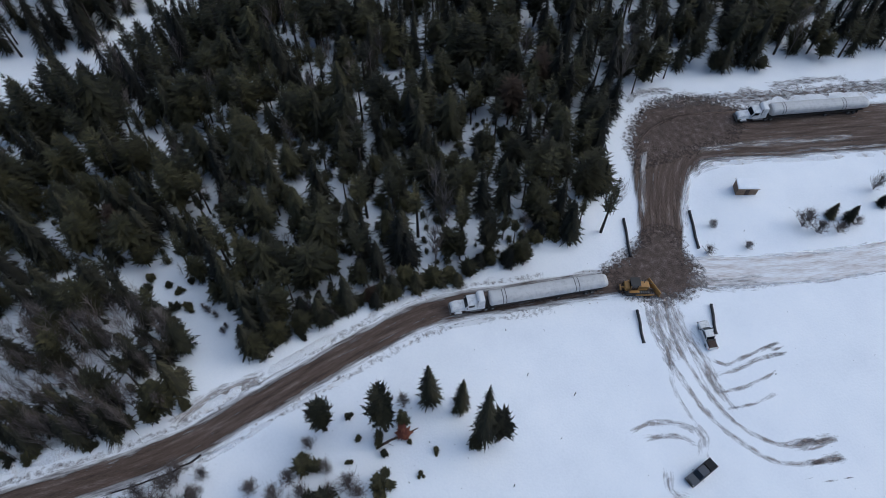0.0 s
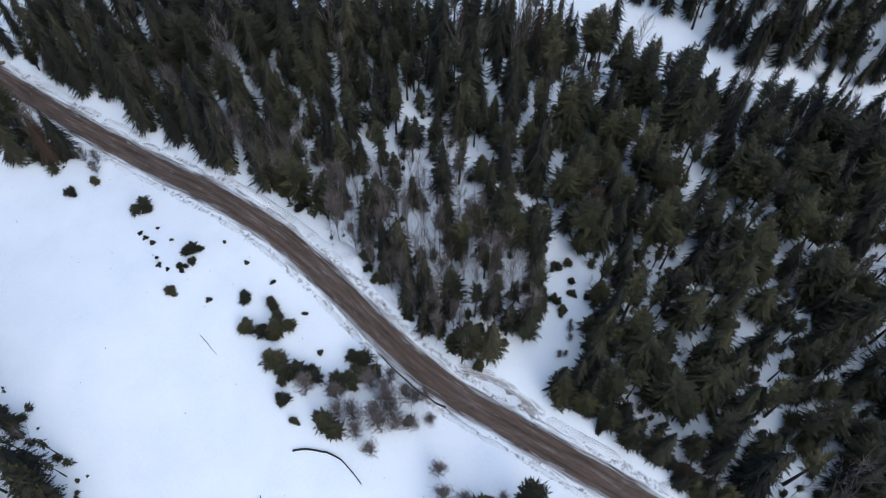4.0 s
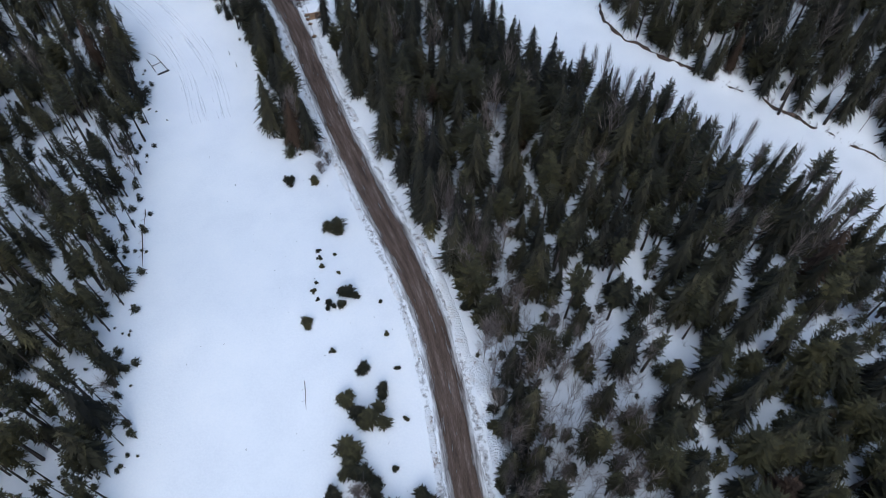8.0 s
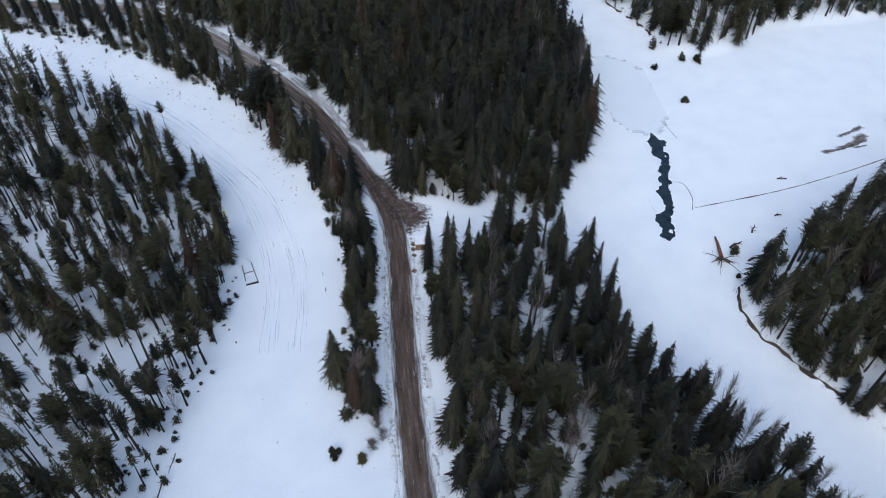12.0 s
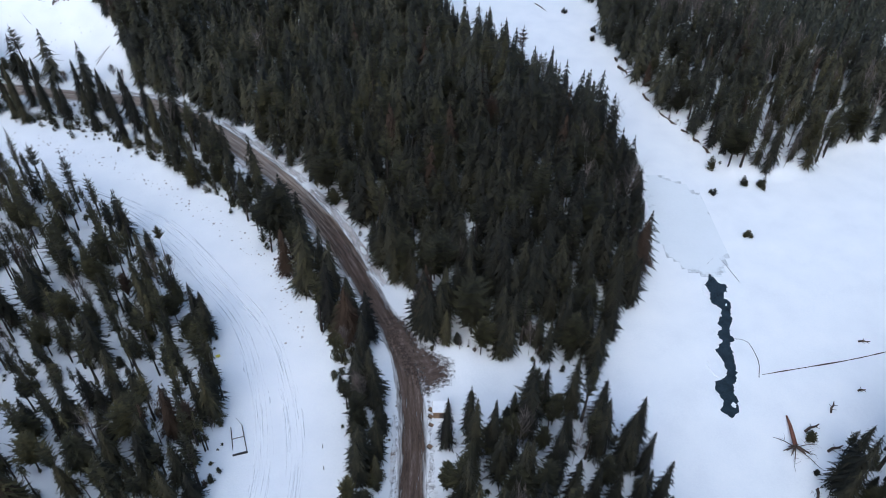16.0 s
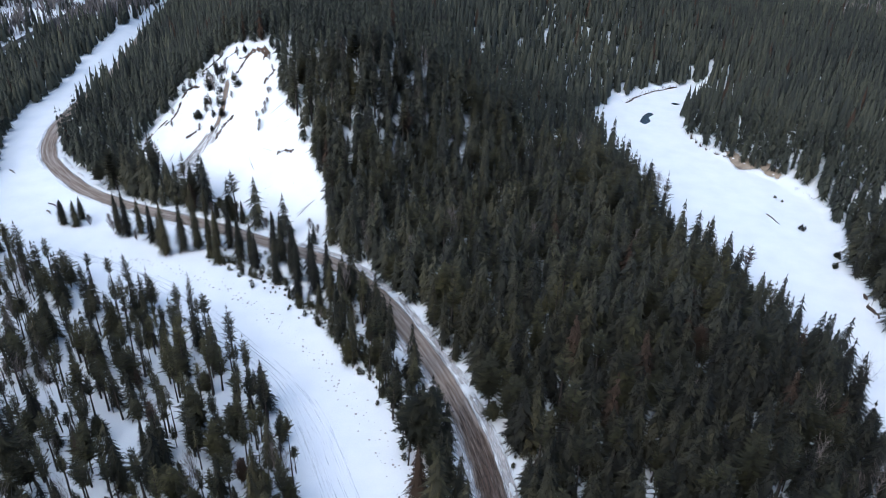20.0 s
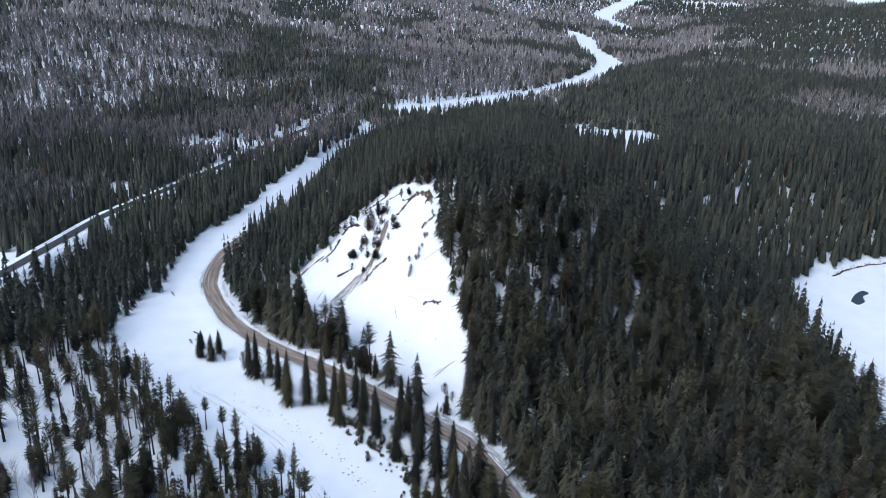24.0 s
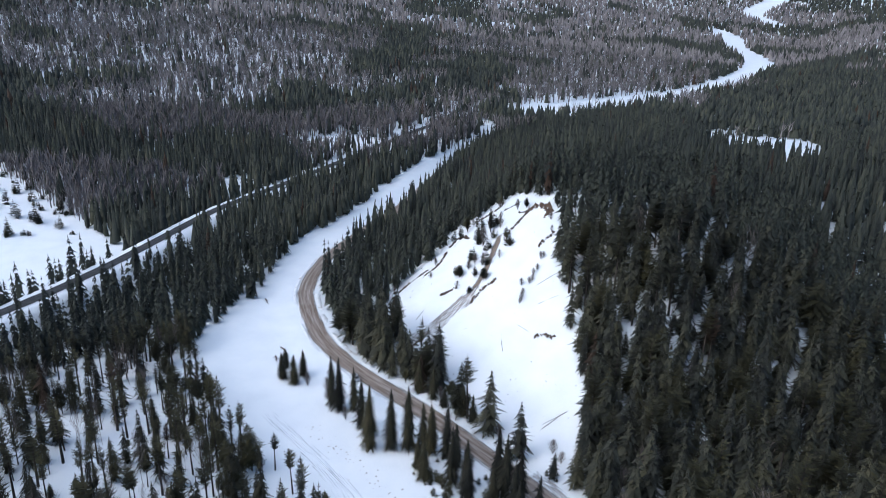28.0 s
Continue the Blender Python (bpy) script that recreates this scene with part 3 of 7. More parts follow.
road_fine = spline(ROAD[::4], 1.0)
a0 = int(np.argmin(np.hypot(road_fine[:, 0] - 9, road_fine[:, 1] + 110)))
a1 = int(np.argmin(np.hypot(road_fine[:, 0] - 16, road_fine[:, 1] - 108)))
a2 = int(np.argmin(np.hypot(road_fine[:, 0] - 5, road_fine[:, 1] - 138)))
berm("snow_bank", road_fine[a0:a1], -4.6, 2.8, 0.3, M_BANK, 3)
berm("snow_bank", road_fine[a0:a1], 4.0, 1.8, 0.14, M_BANK, 5)
pile = road_fine[(road_fine[:, 1] > -30) & (road_fine[:, 1] < -4) & (np.arange(len(road_fine)) < a1)]
berm("snow_bank", pile, -6.6, 4.2, 0.9, M_BANK, 21)
berm("snow_bank", road_fine[a2:], -4.8, 3.0, 0.45, M_BANK, 7)
berm("snow_bank", road_fine[a2:], 4.2, 2.0, 0.25, M_BANK, 9)
north_fine = spline(NORTH_ROAD[::3], 1.0)
berm("snow_bank", north_fine[46:], 9.6, 4.0, 0.5, M_BANK, 11)
berm("snow_bank", north_fine[34:], -8.2, 2.4, 0.25, M_BANK, 13)


# ---------------------------------------------------------------- trees
def conifer_shape(rng, whorls, fronds, bare, full, droop=0.25, trunk_sides=4, tip_w=0.34, lobes=False, trunk_r=0.09):
    """A unit conifer (height 1, crown radius 1): a crown of drooping fronds, and a tapered trunk."""
    cv, cf = [], []
    lop = rng.random(4) * 6.28
    for w in range(whorls):
        f = (w + 0.6 * (rng.random() - 0.5) * (0 < w < whorls - 1)) / max(1, whorls - 1)
        z = bare + (0.985 - bare) * f
        r = (1 - f) ** full * (0.6 + 0.4 * min(1, f * 5 + 0.3)) + 0.05
        turn = rng.random() * 6.28
        for k in range(fronds if f < 0.8 else max(3, fronds - 2)):
            a = turn + 6.283 * (k + 0.6 * rng.random()) / fronds
            rr = r * (0.5 + 0.62 * rng.random()) * (1 + 0.16 * math.sin(a + lop[0]) + 0.1 * math.sin(3 * a + lop[1] + 5 * f))
            wd = tip_w * rr * (0.7 + 0.6 * rng.random()) + 0.03
            zt = z - droop * rr * 0.22 * (0.3 + 1.2 * rng.random()) - 0.008
            zr = z + 0.05 * (1 - f) + 0.012
            zm = 0.45 * zr + 0.55 * zt - 0.012
            ca, sa = math.cos(a), math.sin(a)
            i = len(cv)

            def at(u, v, zz):
                return (ca * u - sa * v, sa * u + ca * v, zz)

            if lobes:
                cv += [at(0, 0, zr), at(0.5 * rr, wd, zm - 0.006), at(0.62 * rr, 0.45 * wd, zm), at(rr, 0.1 * wd, zt), at(0.68 * rr, -0.4 * wd, zm), at(0.45 * rr, -wd, zm - 0.006)]
                cf += [(i, i + 2, i + 1), (i, i + 3, i + 2), (i, i + 4, i + 3), (i, i + 5, i + 4)]
            else:
                cv += [at(0, 0, zr), at(0.6 * rr, wd, zm), at(rr, 0, zt), at(0.55 * rr, -wd, zm)]
                cf += [(i, i + 2, i + 1), (i, i + 3, i + 2)]
    tv, tf = [], []
    for s in range(trunk_sides):
        a = 6.283 * s / trunk_sides
        tv.append((math.cos(a) * trunk_r, math.sin(a) * trunk_r, -0.03))
    tv.append((0, 0, 0.97))
    for s in range(trunk_sides):
        tf.append((s, (s + 1) % trunk_sides, trunk_sides))
    return (np.array(cv), np.array(cf)), (np.array(tv), np.array(tf))


def feather_shape(rng, whorls, fronds, bare, full, droop=1.0, width=0.3, rounded=False, trunk_sides=4, trunk_r=0.09, lean=0.14):
    """A unit conifer (height 1, crown radius 1) of whorls of pointed boughs; rounded: a pine's blunt crown with rising tips."""
    cv, cf = [], []
    lop = rng.random(4) * 6.28
    for w in range(whorls):
        f = min(1.0, max(0.0, (w + 0.7 * (rng.random() - 0.5)) / (whorls - 1)))
        z = bare + (0.96 - bare) * f
        if rounded:
            r = (1 - f**2.2) ** 0.75 * min(1, 0.62 + 1.5 * f) + 0.08
        else:
            r = (1 - f) ** full * min(1, 0.66 + 1.6 * f) + 0.04
        count = max(4, round(fronds * (0.5 + 0.5 * r)))
        turn = rng.random() * 6.28
        for k in range(count):
            a = turn + 6.283 * (k + 0.8 * rng.random()) / count
            rr = r * (0.6 + 0.55 * rng.random() ** 1.3) * (1 + lean * math.sin(a + lop[0]) + 0.1 * math.sin(2 * a + lop[1] + 5 * f))
            wd = width * (0.55 * rr + 0.45 * r) * (0.7 + 0.6 * rng.random()) + 0.02
            zt = z - droop * rr * 0.11 * (0.4 + 1.2 * rng.random())
            zr = z + (0.035 if droop > 0 else -0.02) * (0.4 + r)
            tw = wd * 0.12 * (rng.random() - 0.5)
            ca, sa = math.cos(a), math.sin(a)
            b = (0.3 if rounded else 0.16) * rr * rng.random() - 0.04
            zb = zr + (zt - zr) * max(0, b) / (rr + 1e-6)
            i = len(cv)
            cv += [(ca * b - sa * wd, sa * b + ca * wd, zb + tw), (ca * b + sa * wd, sa * b - ca * wd, zb - tw), (ca * rr, sa * rr, max(0.004, zt))]
            cf.append((i, i + 1, i + 2))
    i = len(cv)
    cv += [(0.05, 0, 0.9), (-0.03, 0.05, 0.9), (-0.03, -0.05, 0.9), (0, 0, 1.0)]
    cf += [(i, i + 1, i + 3), (i + 1, i + 2, i + 3), (i + 2, i, i + 3)]
    tv, tf = [], []
    for q in range(trunk_sides):
        a = 6.283 * q / trunk_sides
        tv.append((math.cos(a) * trunk_r, math.sin(a) * trunk_r, -0.03))
    tv.append((0, 0, 0.95))
    tf = [(q, (q + 1) % trunk_sides, trunk_sides) for q in range(trunk_sides)]
    return (np.array(cv), np.array(cf)), (np.array(tv), np.array(tf))


def far_shape(rng, tiers, sides):
    """A unit conifer for the distance: stacked uneven cones."""
    v, f = [], []
    for t in range(tiers):
        z0, z1 = t / tiers * 0.85 + 0.05, min(1, (t + 1.5) / tiers)
        i = len(v)
        v.append((0.1 * rng.normal(), 0.1 * rng.normal(), z1 if t < tiers - 1 else 1))
        for k in range(sides):
            a = 6.283 * (k + 0.5 * rng.random()) / sides + t
            rr = (1 - 0.8 * t / tiers) * (0.65 + 0.6 * rng.random())
            v.append((math.cos(a) * rr, math.sin(a) * rr, z0 + 0.06 * rng.random()))
        f += [(i, i + 1 + k, i + 1 + (k + 1) % sides) for k in range(sides)]
    return np.array(v), np.array(f)


def hill_shape(rng):
    """A unit conifer for the hillsides: a slim uneven cone with whorls of pointed boughs round it, no stem."""
    (v, f), _ = feather_shape(rng, 5, 5, 0.06, 0.62, width=0.5)
    core, cf = far_shape(rng, 1, 5)
    core[:, :2] *= 0.62
    return np.vstack([v, core]), np.vstack([f, cf + len(v)])


def bare_shape(rng, limbs, twigs=2, thick=0.03, low=0.3, spread=1.0):
    """A unit leafless tree: a stem with forked limbs, each a thin three-sided spike."""
    v, f = [], []

    def spike(a, b, r, flat=False):
        a, b = np.array(a, float), np.array(b, float)
        d = b - a
        s = np.cross(d, (0.3, 0.5, 0.8))
        s /= np.linalg.norm(s) + 1e-9
        t = np.cross(d, s)
        t /= np.linalg.norm(t) + 1e-9
        i = len(v)
        if flat:
            v.extend([a + r * s, a - r * s, b])
            f.append((i, i + 1, i + 2))
            return
        v.extend([a + r * s, a - 0.5 * r * s + 0.87 * r * t, a - 0.5 * r * s - 0.87 * r * t, b])
        f.extend([(i, i + 1, i + 3), (i + 1, i + 2, i + 3), (i + 2, i, i + 3)])

    spike((0, 0, -0.02), (0.05 * rng.normal(), 0.05 * rng.normal(), 1), thick * 1.3)
    for k in range(limbs):
        z = low + (0.95 - low) * (k + rng.random()) / limbs
        a = rng.random() * 6.28
        ln = (1.12 - z) * (0.75 + 0.5 * rng.random()) * spread
        e = np.array([math.cos(a) * ln * 0.7, math.sin(a) * ln * 0.7, min(1.03, z + 0.5 * ln + 0.06)])
        spike((0, 0, z), e, thick * 0.6)
        for j in range(twigs):
            g = 0.3 + 0.6 * rng.random()
            s = np.array([0, 0, z]) * (1 - g) + e * g
            spike(s, s + np.array([rng.normal() * 0.2, rng.normal() * 0.2, 0.08 + 0.16 * rng.random()]), thick * 0.45, True)
    return np.array(v), np.array(f)


def brush_shape(rng, blades):
    """A unit leafless tree for the distance: upright tapering branches, one narrow triangle each."""
    v, f = [(0.12, 0, 0), (-0.12, 0.05, 0), (0, 0, 1)], [(0, 1, 2)]
    for k in range(blades):
        a, b, z = rng.random() * 6.28, rng.random() * 6.28, 0.25 + 0.45 * rng.random()
        ln = 0.35 + 0.5 * rng.random()
        i = len(v)
        v += [(math.cos(b) * 0.16 + math.cos(a) * 0.3 * ln, math.sin(b) * 0.16 + math.sin(a) * 0.3 * ln, z + 0.08), (0, 0, z - 0.05), (math.cos(a) * ln, math.sin(a) * ln, min(1, z + 0.3 + 0.2 * rng.random()))]
        f.append((i, i + 1, i + 2))
    return np.array(v), np.array(f)


def plant(shapes, x, y, z, h, r, rng):
    """Joins copies of unit shapes, one at each place, with that height, radius, turn and tone of its own."""
    vs, fs, ts, base = [], [], [], 0
    own = np.clip(0.62 * rng.random(len(x)) + 0.5 * vnoise(x, y, 26, 45) - 0.06, 0, 0.97)
    own = np.where((x > 12) & (x < 110) & (y > 30) & (y < 236), own * 0.75, own)  # in the spruce stand the crowns' own shade is put into the tone
    own = np.where(rng.random(len(x)) < 0.014, 1.0, own)
    pick = rng.integers(0, len(shapes), len(x))
    for s, (v, f) in enumerate(shapes):
        k = np.where(pick == s)[0]
        if not len(k):
            continue
        a = rng.random(len(k)) * 6.283
        ca, sa = np.cos(a)[:, None], np.sin(a)[:, None]
        lean = rng.normal(0, 0.018, (2, len(k), 1))
        px = (v[None, :, 0] * ca - v[None, :, 1] * sa) * r[k, None] + x[k, None] + lean[0] * v[None, :, 2] * h[k, None]
        py = (v[None, :, 0] * sa + v[None, :, 1] * ca) * r[k, None] + y[k, None] + lean[1] * v[None, :, 2] * h[k, None]
        pz = v[None, :, 2] * h[k, None] + z[k, None]
        vs.append(np.stack([px, py, pz], -1).reshape(-1, 3))
        fs.append((f[None] + (np.arange(len(k)) * len(v))[:, None, None] + base).reshape(-1, 3))
        ts.append(np.repeat(own[k], len(v)))
        base += len(k) * len(v)
    return np.vstack(vs), np.vstack(fs), np.concatenate(ts)


def scatter(lo, hi, step, rng):
    xs, ys = np.meshgrid(np.arange(lo[0], hi[0], step), np.arange(lo[1], hi[1], step), indexing="ij")
    xs = xs.ravel() + (rng.random(xs.size) - 0.5) * step * 1.15
    ys = ys.ravel() + (rng.random(ys.size) - 0.5) * step * 1.15
    return xs, ys


rng = np.random.default_rng(4)
NEAR = [feather_shape(rng, 21, 11, 0.05, 0.58, width=0.22) for _ in range(6)]
ROUND = [feather_shape(rng, 18, 12, 0.1 + 0.05 * k, 0.5, droop=0.1 - 0.15 * k, width=0.2, rounded=True) for k in range(5)]
BEYOND = [feather_shape(rng, 14, 9, 0.07, 0.6, trunk_sides=3, width=0.3) for _ in range(7)]
SLIM = [feather_shape(rng, 7, 6, 0.58, 0.5, droop=0.3, trunk_sides=3) for _ in range(5)]
NEAR_PINE = [feather_shape(rng, 12, 8, 0.34 + 0.06 * k, 0.5, droop=-0.2, width=0.24, rounded=True, trunk_r=0.1) for k in range(5)]
BUSHY = [feather_shape(rng, 6, 8, 0.02, 0.6, droop=0.2, width=0.3, rounded=True) for _ in range(4)]
MID = [feather_shape(rng, 12, 7, 0.08, 0.6, trunk_sides=3, width=0.32) for _ in range(7)]
HILL = [hill_shape(rng) for _ in range(8)]
FAR = [far_shape(rng, 2, 5) for _ in range(6)]
FARTHEST = [far_shape(rng, 1, 4) for _ in range(5)]
BARE = [bare_shape(rng, 22, 4, 0.013) for _ in range(4)]
SHRUB = [bare_shape(rng, 14, 2, 0.02, 0.02, 0.8) for _ in range(3)]
BARE_FAR = [brush_shape(rng, 11) for _ in range(4)]
BRUSH = [brush_shape(rng, 5) for _ in range(5)]


def near_path(x, y):
    line = np.array([(-48, -73), (-30, -72), (0, -55), (18, -5), (20, 50), (-8, 105)], float)
    best = np.full(np.shape(x), 1e9)
    for a, b in zip(line[:-1], line[1:]):
        d = b - a
        t = np.clip(((x - a[0]) * d[0] + (y - a[1]) * d[1]) / (d @ d), 0, 1)
        best = np.minimum(best, np.hypot(x - a[0] - t * d[0], y - a[1] - t * d[1]))
    return best


def grove(name, label, category, shapes, x, y, h, r, mats, rng, stem=0.19):
    z = height(x, y) - 0.1
    seed_state = rng.integers(1 << 30)
    if isinstance(shapes[0][0], tuple):
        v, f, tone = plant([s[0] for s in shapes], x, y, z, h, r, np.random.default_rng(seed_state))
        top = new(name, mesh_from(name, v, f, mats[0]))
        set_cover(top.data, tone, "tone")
        v, f, _ = plant([s[1] for s in shapes], x, y, z, h, h * stem * 0.9, np.random.default_rng(seed_state))
        stems = new("trunks", mesh_from("trunks", v, f, mats[1]))
        stems.parent = top
        tagged(stems, kind="stuff")
    else:
        v, f, tone = plant(shapes, x, y, z, h, r, np.random.default_rng(seed_state))
        top = new(name, mesh_from(name, v, f, mats[0]))
        set_cover(top.data, tone, "tone")
    tagged(top, label, category, kind="stuff")
    return top


def blob(x, y, cx, cy, rx, ry):
    return ((x - cx) / rx) ** 2 + ((y - cy) / ry) ** 2 < 1


# ---- the woods near the road
x, y = scatter((-260, -235), (230, 345), 3.8, rng)
k = (near_path(x, y) < 235) & ~is_open(x, y)
x, y = x[k], y[k]
dens = fbm(x, y, 22, 61)
plateau = ((y > 122) & (x > -330) & (x < 110) & ~((x < -20) & (y < 205) & (x + 0.9 * y < 130)))
dark = plateau | ((x > 22) & (y > 20) & (x < 78))
west_wood = (x < -20) & ~plateau
sparse = blob(x, y, 33, -25, 14, 22) | blob(x, y, 32, 12, 6, 20)
open_wood = blob(x, y, 45, -28, 14, 26) | blob(x, y, 90, -20, 14, 13) | blob(x, y, 86, -57, 13, 8)
west_chance = np.where(y > 112, np.where(x > -66, 0.97, np.clip((dens - 0.24) * 3.4, 0.45, 0.92)), np.where(y > 50, np.where(x > -34, 0.9, np.clip((dens - 0.28) * 3.4, 0.3, 0.85)), np.where(x < -95, 0.78, np.clip((dens - 0.2) * 3.8, 0.5, 1.0))))
east_chance = np.where((y < -58) & (x < 112), 0.95, np.clip((dens - 0.17) * 4.4, np.where(x > 100, 0.8, 0.66), 1.0))
chance = np.where(dark, 0.97, np.where(west_wood, west_chance, east_chance))
chance = np.where(open_wood & ~plateau, chance * 0.8, chance)
chance = np.where((x < -60) & (y > 192) & inside(x, y, BELT), 0.0, chance)
thin_wood = (x > 22) & (x < 75) & (y > 78) & (y < 112)
chance = np.where(thin_wood, 0.88, chance)
river_rim = near_line(x, y, spline([(*p, 0) for p in RIVER_WEST[1:16]], 5))[0]
chance = np.where((river_rim < 17) & (y > -45) & (y < 22), chance * 0.65, chance)
keep = rng.random(len(x)) < chance
x, y, dens, plateau, dark, west_wood, sparse, open_wood = (q[keep] for q in (x, y, dens, plateau, dark, west_wood, sparse, open_wood))
u = rng.random(len(x))
leafless = u < np.where(sparse, 0.36, np.where(open_wood, 0.2, np.where(plateau, 0.03, np.where(vnoise(x, y, 24, 71) > 0.7, 0.24, 0.06))))
pine = ~leafless & (rng.random(len(x)) < np.where(west_wood, np.where((y < 75) & (x > -95), 0.75, np.where(x < -66, 0.62, 0.4)), np.where(dark, 0.12, 0.3)))
bushy = ~leafless & ~pine & (rng.random(len(x)) < np.where((x > 18) & (y < -20) & (x < 115), 0.55, np.where(west_wood, 0.3, 0.12)))
by_river = (x > 60) & (y < 70) & (near_line(x, y, spline([(*p, 0) for p in RIVER_WEST[1:16]], 5))[0] < 26)
h = np.where(plateau, 19.5, np.where(by_river & (y < -70), 17.5, np.where(by_river & (y < -25), 18.0, np.where(by_river | (x > 100), 19.0, np.where(dark, 18.0, 15.5))))) * (0.5 + 0.65 * rng.random(len(x)))
h = np.where(rng.random(len(x)) < 0.1, h * 0.45, h)
r = 0.155 * h * (0.75 + 0.5 * rng.random(len(x))) + 1.1
r = np.where((x > 22) & (x < 75) & (y > 78) & (y < 112), r * 0.88, np.where(plateau, r * 1.14, r))
# those beside the road between the two junctions stand as trees of their own
road_d, _ = near_line(x, y, ROAD)
single = (road_d < 13) & (y > -112) & (y < 128)
single &= np.cumsum(single) <= 230
WOOD = dict(x=x, y=y, h=h, r=r, leafless=leafless, pine=pine, single=single)
# from y = 212 on the spruces take the haze-lifted tones
for a, shapes, mat in ((y < 145, NEAR, M_NEEDLE), ((y >= 145) & (y < 212), BEYOND, M_NEEDLE), (y >= 212, BEYOND, M_NEEDLE_RIDGE_HAZE)):
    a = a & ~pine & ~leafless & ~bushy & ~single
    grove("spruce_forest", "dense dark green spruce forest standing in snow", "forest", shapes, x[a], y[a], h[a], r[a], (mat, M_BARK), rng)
a = pine & ~single
grove("pine_forest", "pine forest with bare lower trunks above snow", "forest", NEAR_PINE, x[a], y[a], h[a] * 1.1, r[a] * 0.6, (M_PINE, M_BARK), rng, stem=0.22)
a = bushy & ~single
grove("bushy_pines", "olive green bushy pines standing close together", "forest", ROUND, x[a], y[a], h[a] * 0.92, r[a] * 1.1, (M_PINE, M_BARK), rng)
a = leafless & ~single
grove("leafless_trees", "grey leafless birches and aspens among the conifers", "trees", BARE, x[a], y[a], h[a] * 0.8, h[a] * 0.3, (M_TWIG,), rng)

x, y = scatter((-135, -25), (-20, 195), 3.3, rng)
k = ~is_open(x, y) & (rng.random(len(x)) < np.where(y < 52, 0.62, np.where(y < 110, 0.3, 0.1)))
x, y = x[k], y[k]
h = 8 + 8 * rng.random(len(x))
grove("pine_forest", "thin young pines crowded between the taller ones", "forest", SLIM, x, y, h, 0.07 * h + 0.45, (M_PINE, M_BARK), rng, stem=0.2)

# ---- undergrowth: saplings at the edges of the woods and shrubs in the thin places
x, y = scatter((-120, -120), (130, 260), 3.4, rng)
gap = is_open(x, y)
rim = ~gap & (is_open(x + 7, y) | is_open(x - 7, y) | is_open(x, y + 7) | is_open(x, y - 7))
k = (rim & (rng.random(len(x)) < 0.45)) | (~gap & (x < -20) & (y < 130) & (rng.random(len(x)) < 0.4)) | (~gap & (x > 20) & (y < 40) & (rng.random(len(x)) < 0.22))
hh = 0.8 + 2.6 * rng.random(len(x)) ** 2
grove("saplings", "small young conifers poking out of the snow", "saplings", BUSHY, x[k], y[k], hh[k], hh[k] * 0.38 + 0.15, (M_PINE, M_BARK), rng)
k = (~gap & (x > 15) & (y < 130) & (rng.random(len(x)) < np.where(blob(x, y, 33, -25, 16, 24), 0.95, 0.3))) | (rim & (x > 10) & (rng.random(len(x)) < 0.25))
hh = 1.5 + 3.5 * rng.random(len(x))
grove("undergrowth", "tangled bare grey shrubs in snow", "shrubs", SHRUB, x[k], y[k], hh[k], hh[k] * 0.55, (M_TWIG,), rng)

x, y = scatter((18, -140), (130, 125), 3.0, rng)
gap = is_open(x, y)
k = ~gap & (rng.random(len(x)) < np.where(y < 45, 0.5, 0.15))
hh = 1.5 + 5.5 * rng.random(len(x)) ** 1.4
grove("young_conifers", "young conifers growing under the taller trees", "saplings", BUSHY, x[k], y[k], hh[k], hh[k] * 0.26 + 0.45, (M_PINE, M_BARK), rng)
x, y = scatter((17, -52), (47, 30), 2.3, rng)
k = ~is_open(x, y) & (blob(x, y, 31, -28, 13, 21) | blob(x, y, 30, 8, 5, 20)) & (rng.random(len(x)) < 0.85)
hh = 8 + 6 * rng.random(len(x))
grove("leafless_trees", "tall grey-brown leafless trees crowded together", "trees", BARE, x[k], y[k], hh[k], hh[k] * 0.3, (M_TWIG,), rng)

# ---- bushes, clods and twigs along the edges of the clearing
edge = spline([(4, 52, 0), (3.5, 64, 0), (6, 78, 0), (4, 99, 0), (-1, 117, 0), (-12, 143, 0), (-32, 167, 0), (-55, 189, 0), (-86, 206, 0), (-117, 214, 0)], 1.1)
x = np.repeat(edge[:, 0], 2) + rng.normal(2.2, 1.7, 2 * len(edge))
y = np.repeat(edge[:, 1], 2) + rng.normal(1.2, 1.7, 2 * len(edge))
hh = 0.6 + 4.0 * rng.random(len(x)) ** 1.6
grove("edge_bushes", "low evergreen bushes along the clearing's edge", "bushes", BUSHY, x, y, hh, hh * 0.35 + 0.25, (M_PINE, M_BARK), rng)
edge = spline([(-34, -10, 0), (-31, 12, 0), (-28, 32, 0), (-26, 48, 0), (-22, 66, 0), (-21, 84, 0), (-22, 100, 0)], 1.1)
x = edge[:, 0] + rng.normal(-3.2, 2.2, len(edge))
y = edge[:, 1] + rng.normal(0, 2, len(edge))
hh = 0.4 + 2.6 * rng.random(len(x)) ** 2
grove("edge_bushes", "low evergreen bushes along the clearing's edge", "bushes", BUSHY, x, y, hh, hh * 0.35 + 0.25, (M_PINE, M_BARK), rng)
edge = spline([(-9, 122, 0), (-21, 146, 0), (-42, 168, 0), (-71, 188, 0), (-106, 202, 0), (-150, 207, 0)], 0.8)
x = np.repeat(edge[:, 0], 2) + rng.normal(0, 1.6, 2 * len(edge))
y = np.repeat(edge[:, 1], 2) + rng.normal(0, 1.6, 2 * len(edge))
hh = 0.1 + 0.35 * rng.random(len(x)) ** 2
